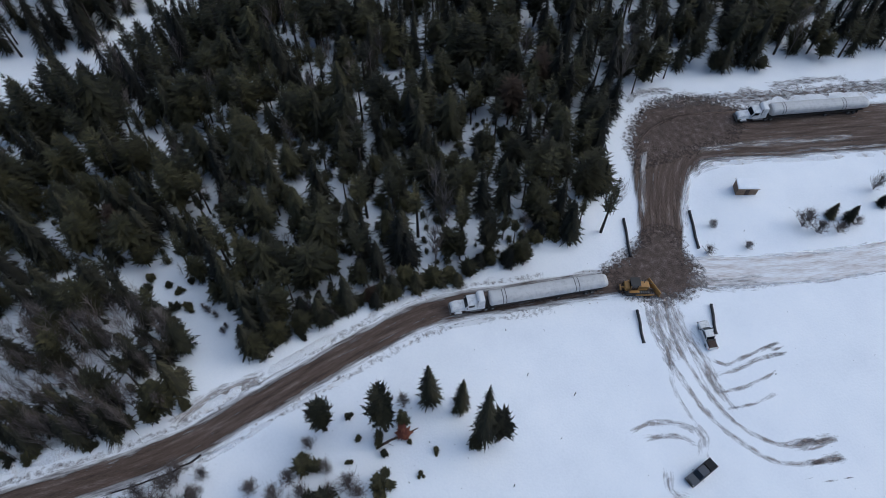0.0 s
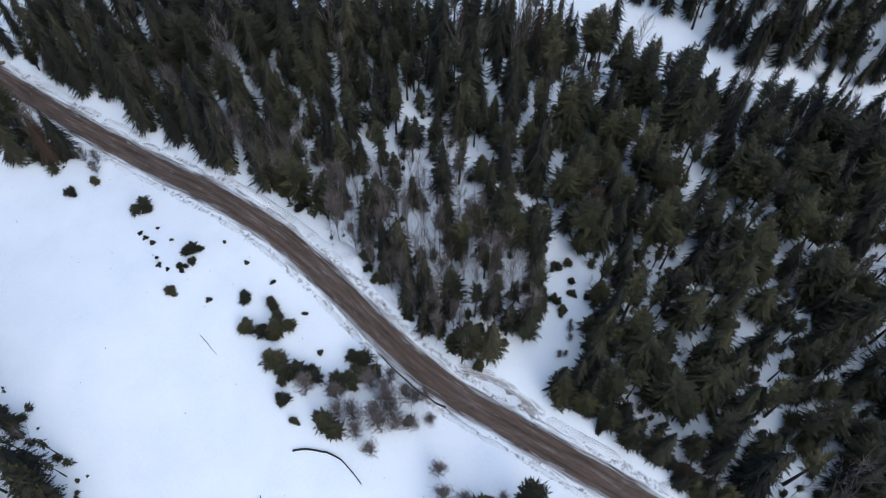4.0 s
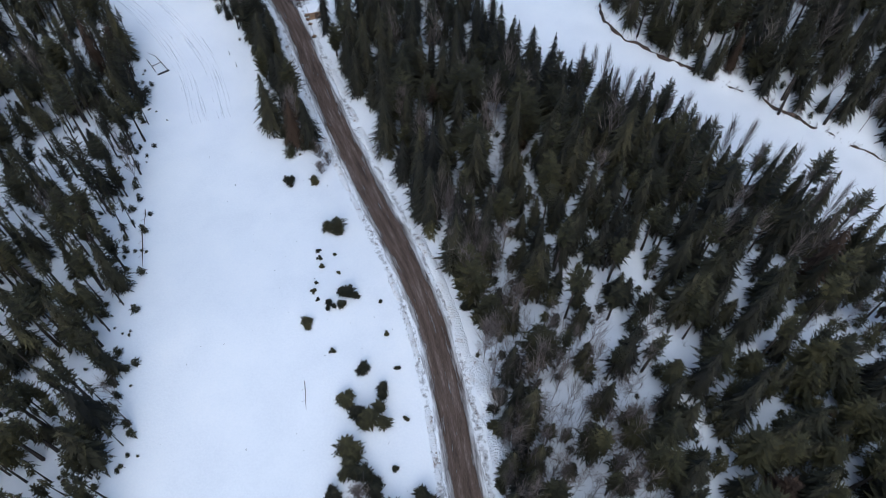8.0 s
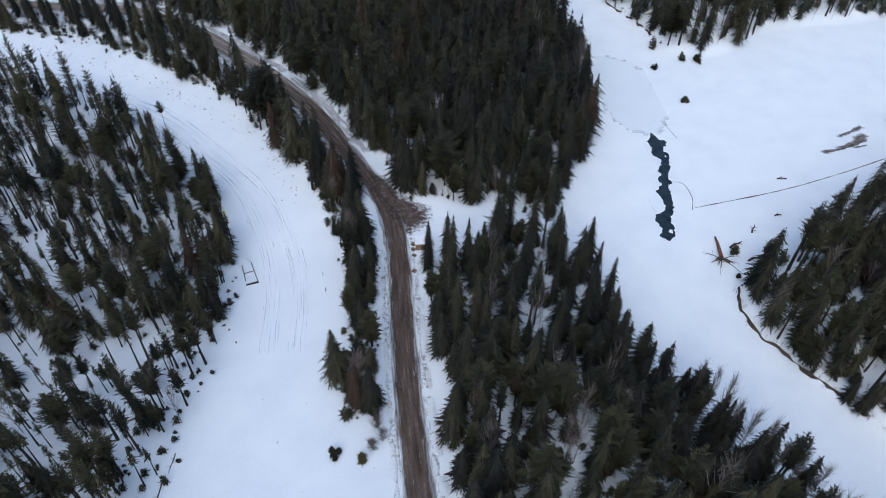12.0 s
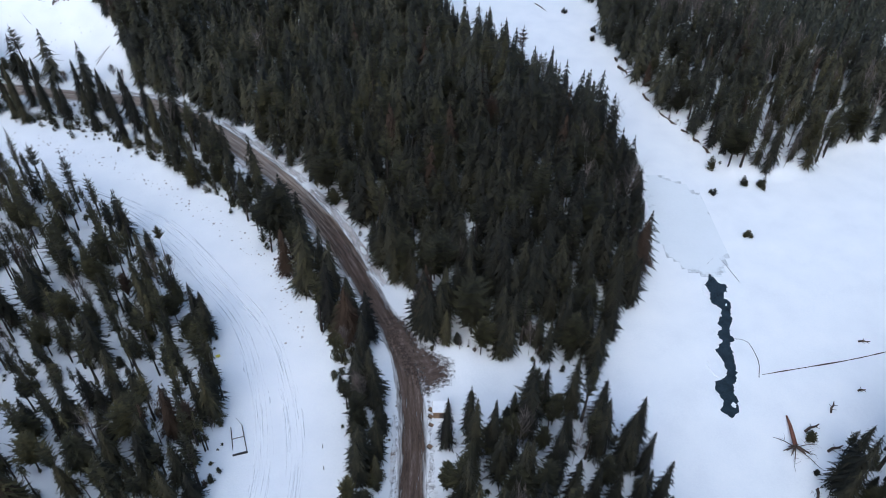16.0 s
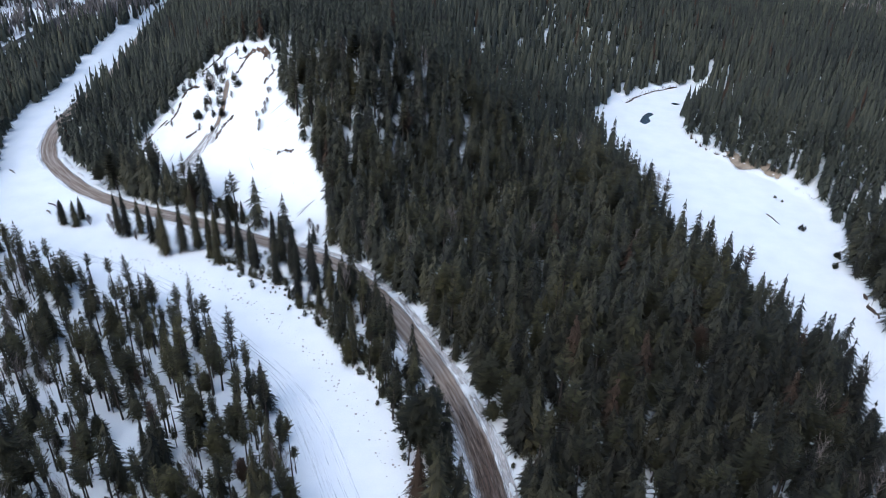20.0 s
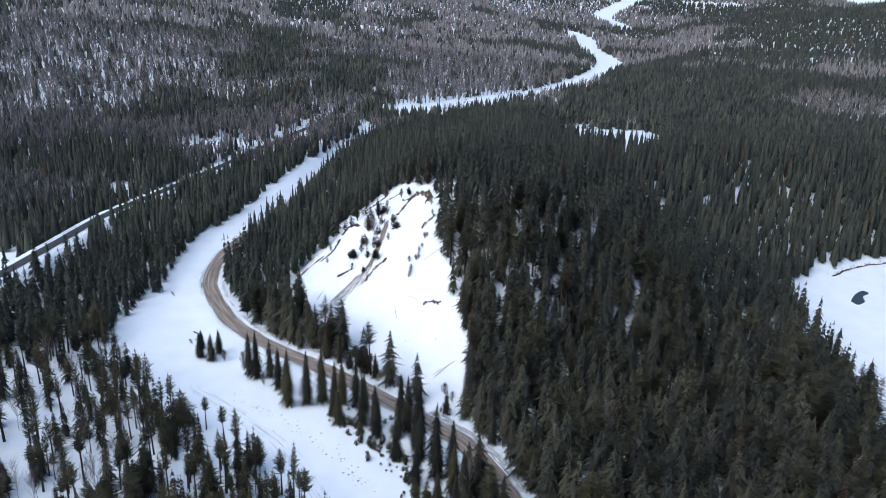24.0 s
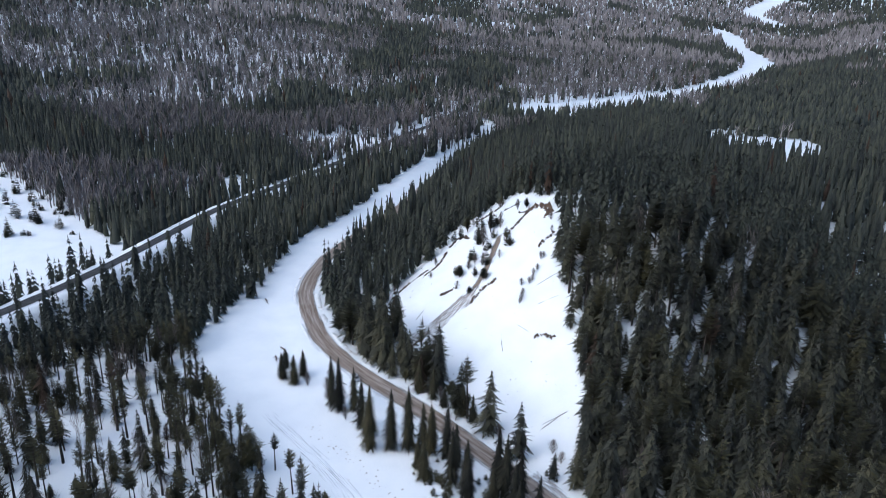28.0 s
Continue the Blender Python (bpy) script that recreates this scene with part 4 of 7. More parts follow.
grove("snow_clods", "broken clods of dirty snow along a ploughed edge", "clods", [far_shape(rng, 1, 5) for _ in range(4)], x, y, hh, hh * 0.9 + 0.06, (M_CLOD,), rng)
x, y = scatter((-50, -190), (16, 60), 2.2, rng)
k = is_open(x, y) & (rng.random(len(x)) < np.where(y < -110, 0.07, np.where(x > -12, 0.17, 0.03))) & (near_line(x, y, NORTH_ROAD)[0] > 9) & (near_line(x, y, ROAD)[0] > 4)
hh = 0.15 + 0.5 * rng.random(len(x)) ** 2
grove("dry_stalks", "dry twigs and stalks poking through the snow", "stalks", [brush_shape(rng, 5) for _ in range(3)], x[k], y[k], hh[k], hh[k] * 0.6, (M_BARK,), rng)

k = np.repeat(np.arange(len(road_fine[:a1])), 2)
off = rng.choice([-1, 1], len(k)) * (3.0 + np.abs(rng.normal(0, 0.6, len(k))))
tg = np.gradient(road_fine[:a1, :2], axis=0)
tg /= np.linalg.norm(tg, axis=1)[:, None]
x, y = road_fine[k, 0] - tg[k, 1] * off + rng.normal(0, 0.4, len(k)), road_fine[k, 1] + tg[k, 0] * off + rng.normal(0, 0.4, len(k))
hh = 0.07 + 0.24 * rng.random(len(x)) ** 3
grove("road_clods", "clods of dirt and dirty snow along the road", "clods", [far_shape(rng, 1, 5) for _ in range(4)], x, y, hh, hh * 1.1 + 0.05, (M_CLOD,), rng)
k = np.repeat(np.where((north_fine[:, 1] < -158) & (north_fine[:, 1] > -210))[0], 8)
off = rng.uniform(9.5, 13, len(k))
tg = np.gradient(north_fine[:, :2], axis=0)
tg /= np.linalg.norm(tg, axis=1)[:, None]
x, y = north_fine[k, 0] - tg[k, 1] * off, north_fine[k, 1] + tg[k, 0] * off
hh = 0.08 + 0.4 * rng.random(len(x)) ** 3
grove("snow_clods", "broken clods of dirty snow along a ploughed edge", "clods", [far_shape(rng, 1, 5) for _ in range(4)], x, y, hh, hh * 1.0 + 0.05, (M_CLOD,), rng)

x, y = scatter((-200, 238), (-78, 342), 2.4, rng)
k = inside(x, y, SLIDE) & (rng.random(len(x)) < 0.16 * np.clip(vnoise(x, y, 14, 55) * 2.2 - 0.4, 0.1, 1.5))
hh = 0.2 + 0.7 * rng.random(len(x)) ** 3
grove("slide_debris", "broken twigs and turf scattered over the slide", "debris", [brush_shape(rng, 6) for _ in range(3)], x[k], y[k], hh[k], hh[k] * 0.9, (M_BARK,), rng)

# ---- the hillsides
x, y = scatter((-700, -240), (560, 760), 4.3, rng)
np_d = near_path(x, y)
turn = np.degrees(np.arctan2(-(x - 5), y - 60))
k = (np_d >= 235) & (np_d < np.where(turn > -46, 640, 430)) & (turn > -62) & (turn < 88) & ~is_open(x, y)
k |= (np_d >= 235) & (np_d < 330) & (x > 0) & (y > -250) & (y < 200) & ~is_open(x, y)
x, y = x[k], y[k]
h = 16.5 * (0.55 + 0.55 * rng.random(len(x)))
r = 0.12 * h * (0.8 + 0.5 * rng.random(len(x))) + 0.95
side = (x < -375) & (y > 150)
grey = side & (vnoise(x, y, 90, 91) > 0.42) & (rng.random(len(x)) < 0.75)
thin = (side & (fbm(x, y, 55, 93) < 0.32)) | (rng.random(len(x)) < 0.025)
for a, shapes, mat, wide in ((near_path(x, y) < 325, MID, M_NEEDLE_HILL_HAZE, 1.1), (near_path(x, y) >= 325, HILL, M_NEEDLE_FAR_HAZE, 1.12)):
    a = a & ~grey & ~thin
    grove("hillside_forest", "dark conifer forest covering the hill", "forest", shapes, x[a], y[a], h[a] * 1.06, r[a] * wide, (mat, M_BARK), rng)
a = grey & ~thin
for push in (0.0, 2.2):
    grove("aspen_stand", "grey leafless aspen stand on the valley side", "trees", BARE_FAR, x[a] + push, y[a] - push, h[a] * (1 - 0.06 * push), h[a] * 0.25, (M_ASPEN,), rng)

# ---- the distance
for lo_d, hi_d, step, shapes in ((640, 1250, 6.2, FAR), (1250, 3000, 9.6, FARTHEST)):
    x, y = scatter((-2900, -100), (1300, 2900), step, rng)
    turn = np.degrees(np.arctan2(-(x - 5), y - 60))
    k = (turn > np.where(np.hypot(x, y) < 1350, -44, -26)) & (turn < 80)
    x, y = x[k], y[k]
    np_d = near_path(x, y)
    k = (np_d >= lo_d) & (np_d < hi_d)
    x, y = x[k], y[k]
    k = ~is_open(x, y)
    x, y = x[k], y[k]
    h = 16.5 * (0.55 + 0.6 * rng.random(len(x)))
    r = (0.14 if step < 8 else 0.2) * h * (0.8 + 0.5 * rng.random(len(x))) + 1.0
    band = 0.6 * vnoise(x, y, 210, 95) + 0.4 * vnoise(x, y, 60, 96)
    grey = (band > np.where(x < -380, 0.47, 0.6)) & (rng.random(len(x)) < 0.85)
    thin = fbm(x, y, 80, 97) < 0.17 + 0.1 * rng.random(len(x))
    a = ~grey & ~thin
    grove("distant_forest", "distant dark forest on snowy hills", "forest", shapes, x[a], y[a], h[a], r[a], (M_NEEDLE_FAR_HAZE,), rng)
    a = grey & ~thin
    grove("distant_aspens", "distant grey leafless woods", "trees", BRUSH if step < 8 else FARTHEST, x[a], y[a], h[a] * 0.95, r[a] * (1.85 if step < 8 else 1.0), (M_ASPEN,), rng)


# ---- single trees
def part(name, geometry, mat, parent, label=""):
    """One mesh object under a thing or a part; geometry: (vertices, faces) or a bmesh."""
    if isinstance(geometry, tuple):
        me = mesh_from(name, geometry[0], geometry[1], mat)
    else:
        me = bpy.data.meshes.new(name)
        geometry.to_mesh(me)
        geometry.free()
        me.materials.append(mat)
    ob = new(name, me)
    ob.parent = parent
    return tagged(ob, label)


def tree_thing(name, label, category, shape, mats, group=""):
    root = tagged(new(name), label, category, group)
    part("crown", shape[0], mats[0], root)
    v, f = shape[1]
    part("trunk", (v * (1, 1, 1), f), mats[1], root)
    return root


def bare_thing(name, label, shape, group=""):
    root = tagged(new(name), label, "tree", group)
    v, f = shape
    part("trunk", (v[:4], f[:3]), M_TWIG, root)
    part("branch", (v[4:], f[3:] - 4), M_TWIG, root)
    return root


def grown(x, y, h, r, turn=0.0, sink=0.1):
    return Matrix.Translation((x, y, float(height(x, y)) - sink)) @ Matrix.Rotation(turn, 4, "Z") @ Matrix.Diagonal((r, r, h, 1))


M_DEAD = material("dead_needles", [(0.08, 0.025, 0.018), (0.15, 0.05, 0.03), (0.2, 0.085, 0.05)], 0.3, 0.85, 0.0, 8, island=0.3)
SPRUCES = [tree_thing("spruce_tree", "dark green spruce tree standing in snow", "tree", feather_shape(rng, 28, 14, 0.05, 0.56, trunk_sides=6, width=0.18), (M_SPRUCE_BOUGH, M_BARK), "trees beside the road") for _ in range(4)]
PINES = [tree_thing("pine_tree", "olive green pine tree with a bare lower trunk", "tree", feather_shape(rng, 18, 14, 0.22, 0.5, droop=-0.4, width=0.22, rounded=True, trunk_sides=6, trunk_r=0.1), (M_PINE_BOUGH, M_BARK), "trees beside the road") for _ in range(3)]
BARES = [bare_thing("leafless_tree", "grey leafless tree with fine upright branches", bare_shape(rng, 36, 8, 0.016), "leafless trees beside the road") for _ in range(3)]


def clump(parts):
    """Several small crowns of unequal height grown together."""
    cv, cf, base = [], [], 0
    for i in range(parts):
        (v, f), stem = feather_shape(rng, 10, 12, 0.02, 0.5, droop=-0.2, width=0.24, rounded=True, trunk_sides=5, trunk_r=0.05)
        a, d = rng.random() * 6.28, (0.15 if i == 0 else 0.42 + 0.2 * rng.random())
        tall, wide = (1.0, 0.72) if i == 0 else (0.45 + 0.4 * rng.random(), 0.42 + 0.22 * rng.random())
        cv.append(v * (wide, wide, tall) + (math.cos(a) * d, math.sin(a) * d, 0))
        cf.append(f + base)
        base += len(v)
    return (np.vstack(cv), np.vstack(cf)), stem


YOUNG = [tree_thing("young_pine", "small bushy young pine in the snow", "tree", clump(4 - k % 3), (M_PINE_BOUGH, M_BARK), "young pines in the clearing") for k in range(5)]
SHRUBS = [bare_thing("bare_shrub", "leafless grey shrub in the snow", bare_shape(rng, 70, 6, 0.021, 0.01, 0.95), "bare shrubs in the clearing") for _ in range(3)]
DEAD = tree_thing("dead_conifer", "dead conifer with rusty red needles", "tree", conifer_shape(rng, 6, 7, 0.1, 0.5, lobes=True, trunk_sides=6), (M_DEAD, M_BARK))
used = set()


def stand(kinds, n, x, y, h, r, sink=0.1):
    """Stands a tree of a kind; the first use of each shape takes the original."""
    ob = kinds[n % len(kinds)]
    m = grown(x, y, h, r, (x * 12.9 + y * 7.7) % 6.28, sink)
    if ob.name in used:
        return copy_thing(ob, m @ Matrix.Diagonal([1 / v for v in ob.scale] + [1]))
    used.add(ob.name)
    ob.matrix_basis = m
    return ob


n = 0
for i in np.where(WOOD["single"])[0]:
    kinds = BARES if WOOD["leafless"][i] else PINES if WOOD["pine"][i] else SPRUCES
    hh = WOOD["h"][i] * (0.8 if kinds is BARES else 1)
    stand(kinds, n, WOOD["x"][i], WOOD["y"][i], hh, hh * 0.3 if kinds is BARES else WOOD["r"][i] * (0.85 if kinds is PINES else 1.0))
    n += 1
# trees that reach down to the road beside the gully
for x, y, h, r, kinds in ((17.6, -43.3, 11, 2.6, BARES), (18.4, -40.4, 9, 2.0, PINES), (18, -37.0, 12, 2.8, BARES), (19, -34.0, 13, 2.3, SPRUCES), (19.6, -31.1, 11, 2.6, BARES), (21, -29, 14, 2.6, SPRUCES), (22.6, -26, 12, 2.6, BARES), (23.5, -22, 13, 2.5, SPRUCES), (21.4, -38.4, 12, 2.7, BARES), (20.5, -35.5, 10, 2.4, BARES), (22.5, -32.5, 15, 2.4, SPRUCES), (24, -29.5, 12, 2.8, BARES), (20.8, -42.8, 10, 1.9, PINES),
                          (25.5, -25, 15, 2.5, SPRUCES), (26.5, -19, 14, 2.5, SPRUCES), (27.5, -14, 15, 2.6, SPRUCES), (19.2, -45.3, 4, 1.6, YOUNG), (22.4, -20.6, 3, 1.8, YOUNG), (24.8, -15.8, 3.4, 1.9, YOUNG), (23.6, -18, 2.6, 1.6, YOUNG), (27, 2, 4, 2, YOUNG), (27.4, 8, 4, 2.2, YOUNG), (28.6, 11.5, 4.6, 2.2, YOUNG), (19.4, -29.6, 2.4, 1.5, YOUNG)):
    n += 1
    stand(kinds, n, x, y, h, r)
rim_line = spline([(22, -59.1, 0), (22, -69.0, 0), (21.5, -79.2, 0), (20, -91.4, 0), (17.5, -100.7, 0), (16, -110.0, 0), (17, -120.7, 0)], 1.35)
for i, (x, y) in enumerate(rim_line[:, :2]):
    n += 1
    hh = 3.5 + 4.0 * rng.random()
    stand(YOUNG if i % 3 == 0 else PINES if i % 3 == 1 else SPRUCES, n, x + abs(rng.normal(0.8, 1.6)), y + rng.normal(0, 0.6), hh * (0.8 if i % 3 == 0 else 1.0), 1.2 + 0.2 * hh)
# the group of trees in the yard
for x, y, h, r, kinds in ((3.5, -64.6, 14, 2.6, PINES), (-1.7, -73.4, 22, 2.9, PINES), (-1, -82.2, 16.5, 2.7, SPRUCES), (-4.8, -86.4, 14, 2.0, SPRUCES), (-10.8, -87, 24, 2.8, SPRUCES), (-12.2, -89.4, 14, 2.7, PINES), (-11, -84.6, 6, 1.7, YOUNG), (-2.6, -71.6, 6, 1.5, YOUNG),
                          (-2, -77, 6, 1.8, YOUNG), (-9.2, -68.9, 6.5, 2.3, YOUNG), (-10.5, -68.0, 3, 1.3, YOUNG), (-0.5, -69.0, 1.8, 0.9, YOUNG), (-9, -79.2, 1.6, 0.9, YOUNG), (-3, -86.3, 2, 0.9, YOUNG), (-4.5, -85.2, 1.3, 0.6, YOUNG), (3.5, -69.0, 2, 1.0, YOUNG), (-5.5, -71.5, 2, 1.1, YOUNG), (-3.6, -65.6, 1.6, 0.8, YOUNG), (-5.5, -76.1, 1.2, 0.7, YOUNG), (-11, -75.1, 1.4, 0.8, YOUNG)):
    n += 1
    stand(kinds, n, x, y, h, r * 1.05)
DEAD.matrix_basis = grown(-4, -75.6, 4.5, 1.8)
# young pines in the clearing west of the road
for x, y, h, r in ((8.8, 28.7, 3.2, 1.9), (8, 43.5, 1.8, 1.1), (7.2, 12.3, 2.6, 1.6), (5, 10, 1.6, 0.9), (3, 11, 1.6, 0.9), (-2, 8.7, 1.6, 1.1), (5.5, -3, 2.4, 1.3), (6.8, -8, 2.6, 1.3), (1, -8.5, 3.2, 1.7), (4, -12.5, 4, 2.2), (1.5, -11, 3, 1.5), (-2, -15.5, 4.2, 2.2), (0, -20.5, 4, 2.0), (2, -27, 3.5, 2.0), (-2, -19, 3.2, 1.6),
                   (8, -28, 3.6, 2.0), (7, -32.0, 2.5, 1.5), (-5, -30.6, 4.5, 2.4), (1, -24, 3.5, 1.8), (4, -29, 3, 1.6), (6, -29.6, 3.2, 1.6), (4.4, -41.2, 1.6, 1.0), (-7, -26, 1.5, 0.8), (-5, -22, 2.2, 1.4), (3, 44, 2.4, 1.1), (9, 54, 3.5, 1.7), (3, 63, 3.6, 1.5), (6, 58, 6, 1.8), (7, 66, 8, 2), (1, 15, 0.7, 0.5), (1.2, 13, 0.6, 0.4), (2, 16.5, 0.6, 0.4), (6.5, 17.5, 0.6, 0.4),
                   (4, 20, 0.8, 0.6), (3.9, 22.2, 0.7, 0.5), (4.1, 24, 0.6, 0.5), (7, 22, 0.5, 0.4), (10.5, -5, 0.8, 0.5), (4.8, -21.5, 0.9, 0.6), (1, 1.8, 0.8, 0.5), (11, 2, 0.7, 0.5), (12, 9, 0.6, 0.4), (9, -14, 0.7, 0.5), (-10.5, -61.1, 5.5, 2.6), (-7.5, -59.1, 6, 2.2), (-1, -59.1, 4, 2)):
    n += 1
    stand(YOUNG, n, x, y, h * 1.25, r * 1.5)
lone = tree_thing("tall_pine", "tall pine with a tuft of needles atop a bare trunk", "tree", feather_shape(rng, 9, 10, 0.8, 0.5, droop=-0.2, width=0.24, rounded=True, trunk_sides=6, trunk_r=0.16), (M_PINE_BOUGH, M_BARK))
lone.matrix_basis = grown(-43, 139, 21, 1.5)
# bare shrubs
for x, y, h, r in ((1, -36.5, 5, 3), (-1, -33.5, 5, 3), (4, -36.5, 5, 2.6), (7, -38.4, 4, 2.4), (2, -40.4, 4, 2.4), (-3, -35.5, 4, 2.2), (9, -41.4, 3.5, 2), (5, -32.5, 5, 2.6), (-2, -24, 5, 2.4), (0, -29, 4.5, 2.2), (-4, -39.4, 3.5, 2), (6, -44.3, 3, 1.8), (8, -34.5, 4, 2), (-5, -57.1, 4, 2.4), (-3, -53.2, 4, 2.2), (0, -50.2, 3, 2), (2, -61.1, 3, 1.6), (-7, -64.0, 4, 2.4), (-9, -65.0, 3.5, 2),
                   (-3, -62.1, 3.5, 1.8), (1, -78.1, 3, 1.6), (3, -76.1, 2.5, 1.4), (-5, -166.0, 4, 2.6), (-7.5, -167.7, 3, 2), (-9.5, -171.5, 2.4, 1.8), (-10, -175.9, 2.2, 1.6), (-5.5, -185.9, 4, 2.2), (4, -150.2, 1.6, 1.4), (-0.5, -145.3, 1.8, 1.6), (-3.5, -152.9, 1.6, 1.3), (12, 47, 3.5, 1.8), (11, 50, 3.5, 2), (10, 45, 3, 1.6), (8, 61, 3, 1.5), (3, -38.4, 5, 2.6), (0, -37.9, 4.5, 2.4), (5.5, -35.5, 5, 2.6), (-2, -31.1, 4, 2.2), (7.5, -40.4, 4, 2.2), (3.5, -42.3, 3.6, 2), (-6, -54.6, 3.5, 2), (-1.5, -56.1, 3.4, 2), (-6.5, -61.1, 3.5, 2)):
    n += 1
    stand(SHRUBS, n, x, y, h * 1.15, r * 1.35)
for x, y, h, r in ((-6, -172.6, 5, 1.7), (-8.5, -175.4, 5.5, 1.9), (-9, -184.2, 4, 1.7)):
    n += 1
    stand(SPRUCES, n, x, y, h, r)

# ---- trees along the bend, on the slide and on the river's edge
for x, y, h, r in ((-149, 218, 17, 2.2), (-129, 212, 19, 2.4), (-125, 216, 18, 2.2), (-121.5, 219, 19, 2.3), (-119, 222, 14, 1.8), (-117.5, 224.5, 12, 1.6), (-116, 222, 15, 1.9), (-112, 224, 16, 2), (-108, 223, 13, 1.8), (-171, 218, 10, 1.8), (-173, 223, 9, 1.6), (-152.5, 218, 16, 2), (-146, 221, 14, 1.9), (-95, 224, 17, 2.3), (-91, 222, 18, 2.4), (-88, 224, 14, 2), (-181, 222, 7, 1.5), (-176, 217, 9, 1.7),
                   (-140, 242, 11, 1.7), (-134, 242, 11, 1.6), (-122, 242, 10, 1.7), (-118, 241.5, 9, 1.5), (-129, 241.5, 6, 1.4), (-100, 218, 14, 1.9), (-96, 214, 13, 1.8), (-104, 217, 16, 2), (-84, 216, 17, 2.2), (-80, 212, 15, 2.1), (-76, 214, 18, 2.3), (-72, 208, 16, 2.1), (-69, 211, 17, 2.2), (-65, 205, 15, 2), (-86, 209, 12, 1.8), (-110, 213, 11, 1.7), (-114, 215, 9, 1.6), (-138, 217, 15, 2), (-134, 216, 12, 1.8), (-61, 203, 16, 2.1), (-75, 203, 12, 1.8), (-59, 196, 13, 1.9), (-91, 217, 11, 1.7), (-66, 199, 10, 1.7),
                   (-156, 291, 7, 1.5), (-160, 297, 9, 1.7), (-161, 292, 7, 1.4), (-168, 292, 6, 1.5), (-155, 305, 6, 1.2), (-166, 309, 6, 1.3), (-170, 316, 5, 1.2), (-167, 299, 8, 1.6), (-164, 303, 8, 1.5), (-129, 304, 6, 1.2), (-158, 286, 4, 1.2), (-174, 309, 10, 1.5), (-171, 313, 11, 1.5), (-182, 333, 9, 1.3), (-186, 313, 9, 1.4), (-187, 318, 10, 1.5), (-184, 320, 11, 1.5), (-190, 314, 9, 1.4), (-163, 325, 5, 1.0), (-170, 293, 6, 1.6), (-178, 322, 8, 1.3)):
    n += 1
    if y > 284 and x < -125:
        stand(YOUNG if n % 3 else PINES, n, x, y, h * 0.72, r * 1.45)
    else:
        stand(SPRUCES, n, x, y, h * 1.05, r * 1.6)
for x, y, h, r in ((-136, 288, 2.2, 1.4), (-136, 293, 2.4, 1.5), (-137, 297, 2.2, 1.4), (-138, 302, 2, 1.2), (-135, 285, 2, 1.2), (-142, 312, 2.4, 1.2), (-165, 287, 3, 1.8), (-126, 242, 5, 2.4), (-112, 242, 4.5, 2.4), (-108, 241, 4, 2.2), (-132, 243, 4.5, 2), (-144, 216, 4, 2), (-156, 219, 4, 2), (-160, 222, 4.5, 2.2), (-139, 220, 3.5, 1.8), (-167, 220, 4, 2), (-105, 226, 3.5, 1.8), (-92, 244, 4, 2.4), (-88, 242, 3.5, 2)):
    n += 1
    stand(SHRUBS, n, x, y, h, r)
for x, y, h, r in ((113.5, 167, 2.6, 1.8), (109.5, 187, 2.6, 1.6), (120, 192, 4, 2), (126, 190, 5, 2.2), (112, 200, 6, 2.2), (82, 320, 3, 1.8), (74.6, 348.7, 1.6, 1), (77, 345, 1.5, 1), (92, 300, 3.5, 2), (90, 292, 3, 1.8), (176, 152, 2, 1.5)):
    n += 1
    stand(YOUNG, n, x, y, h, r)
# small pines and brush on the gully's snow
for x, y, h in ((37.0, -51.9, 3.0), (43.5, -50.7, 2.2), (41.5, -51.8, 2.4), (42.6, -54.5, 2.0), (31.6, -62.6, 2.6), (33.5, -59.3, 2.8), (35.4, -58.8, 2.6), (38.0, -49.6, 3.6), (46.2, -47.8, 3.0), (44.4, -46.5, 3.2)):
    n += 1
    stand(YOUNG, n, x, y, h, 0.5 + 0.3 * h)
for x, y, h in ((34.5, -55.0, 2.2), (29.1, -55.9, 2.0), (32.9, -55.9, 2.2), (35.8, -54.5, 1.8), (29.8, -56.8, 1.8)):
    n += 1
    stand(SHRUBS, n, x, y, h, 0.6 * h)
# the meadow beyond the highway
mx, my = scatter((-480, 160), (-300, 275), 9.0, rng)
k = inside(mx, my, MEADOW) & (rng.random(len(mx)) < 0.75)
for x, y in zip(mx[k][:90], my[k][:90]):
    n += 1
    hh = 2.5 + 8 * rng.random() ** 1.5
    stand(YOUNG, n, x + 5 * rng.normal(), y + 4 * rng.normal(), hh, 0.9 + 0.28 * hh)
# dead conifers leaning over the river's west bank
for i, (x, y) in enumerate(spline([(106, -6), (102, 8), (93, 23), (84, 38), (77, 53)], 3.0)[:, :2]):
    hh = 15 + 5 * ((i * 37) % 10) / 10
    stand(BARES, i, x - 2, y, hh, hh * 0.13)


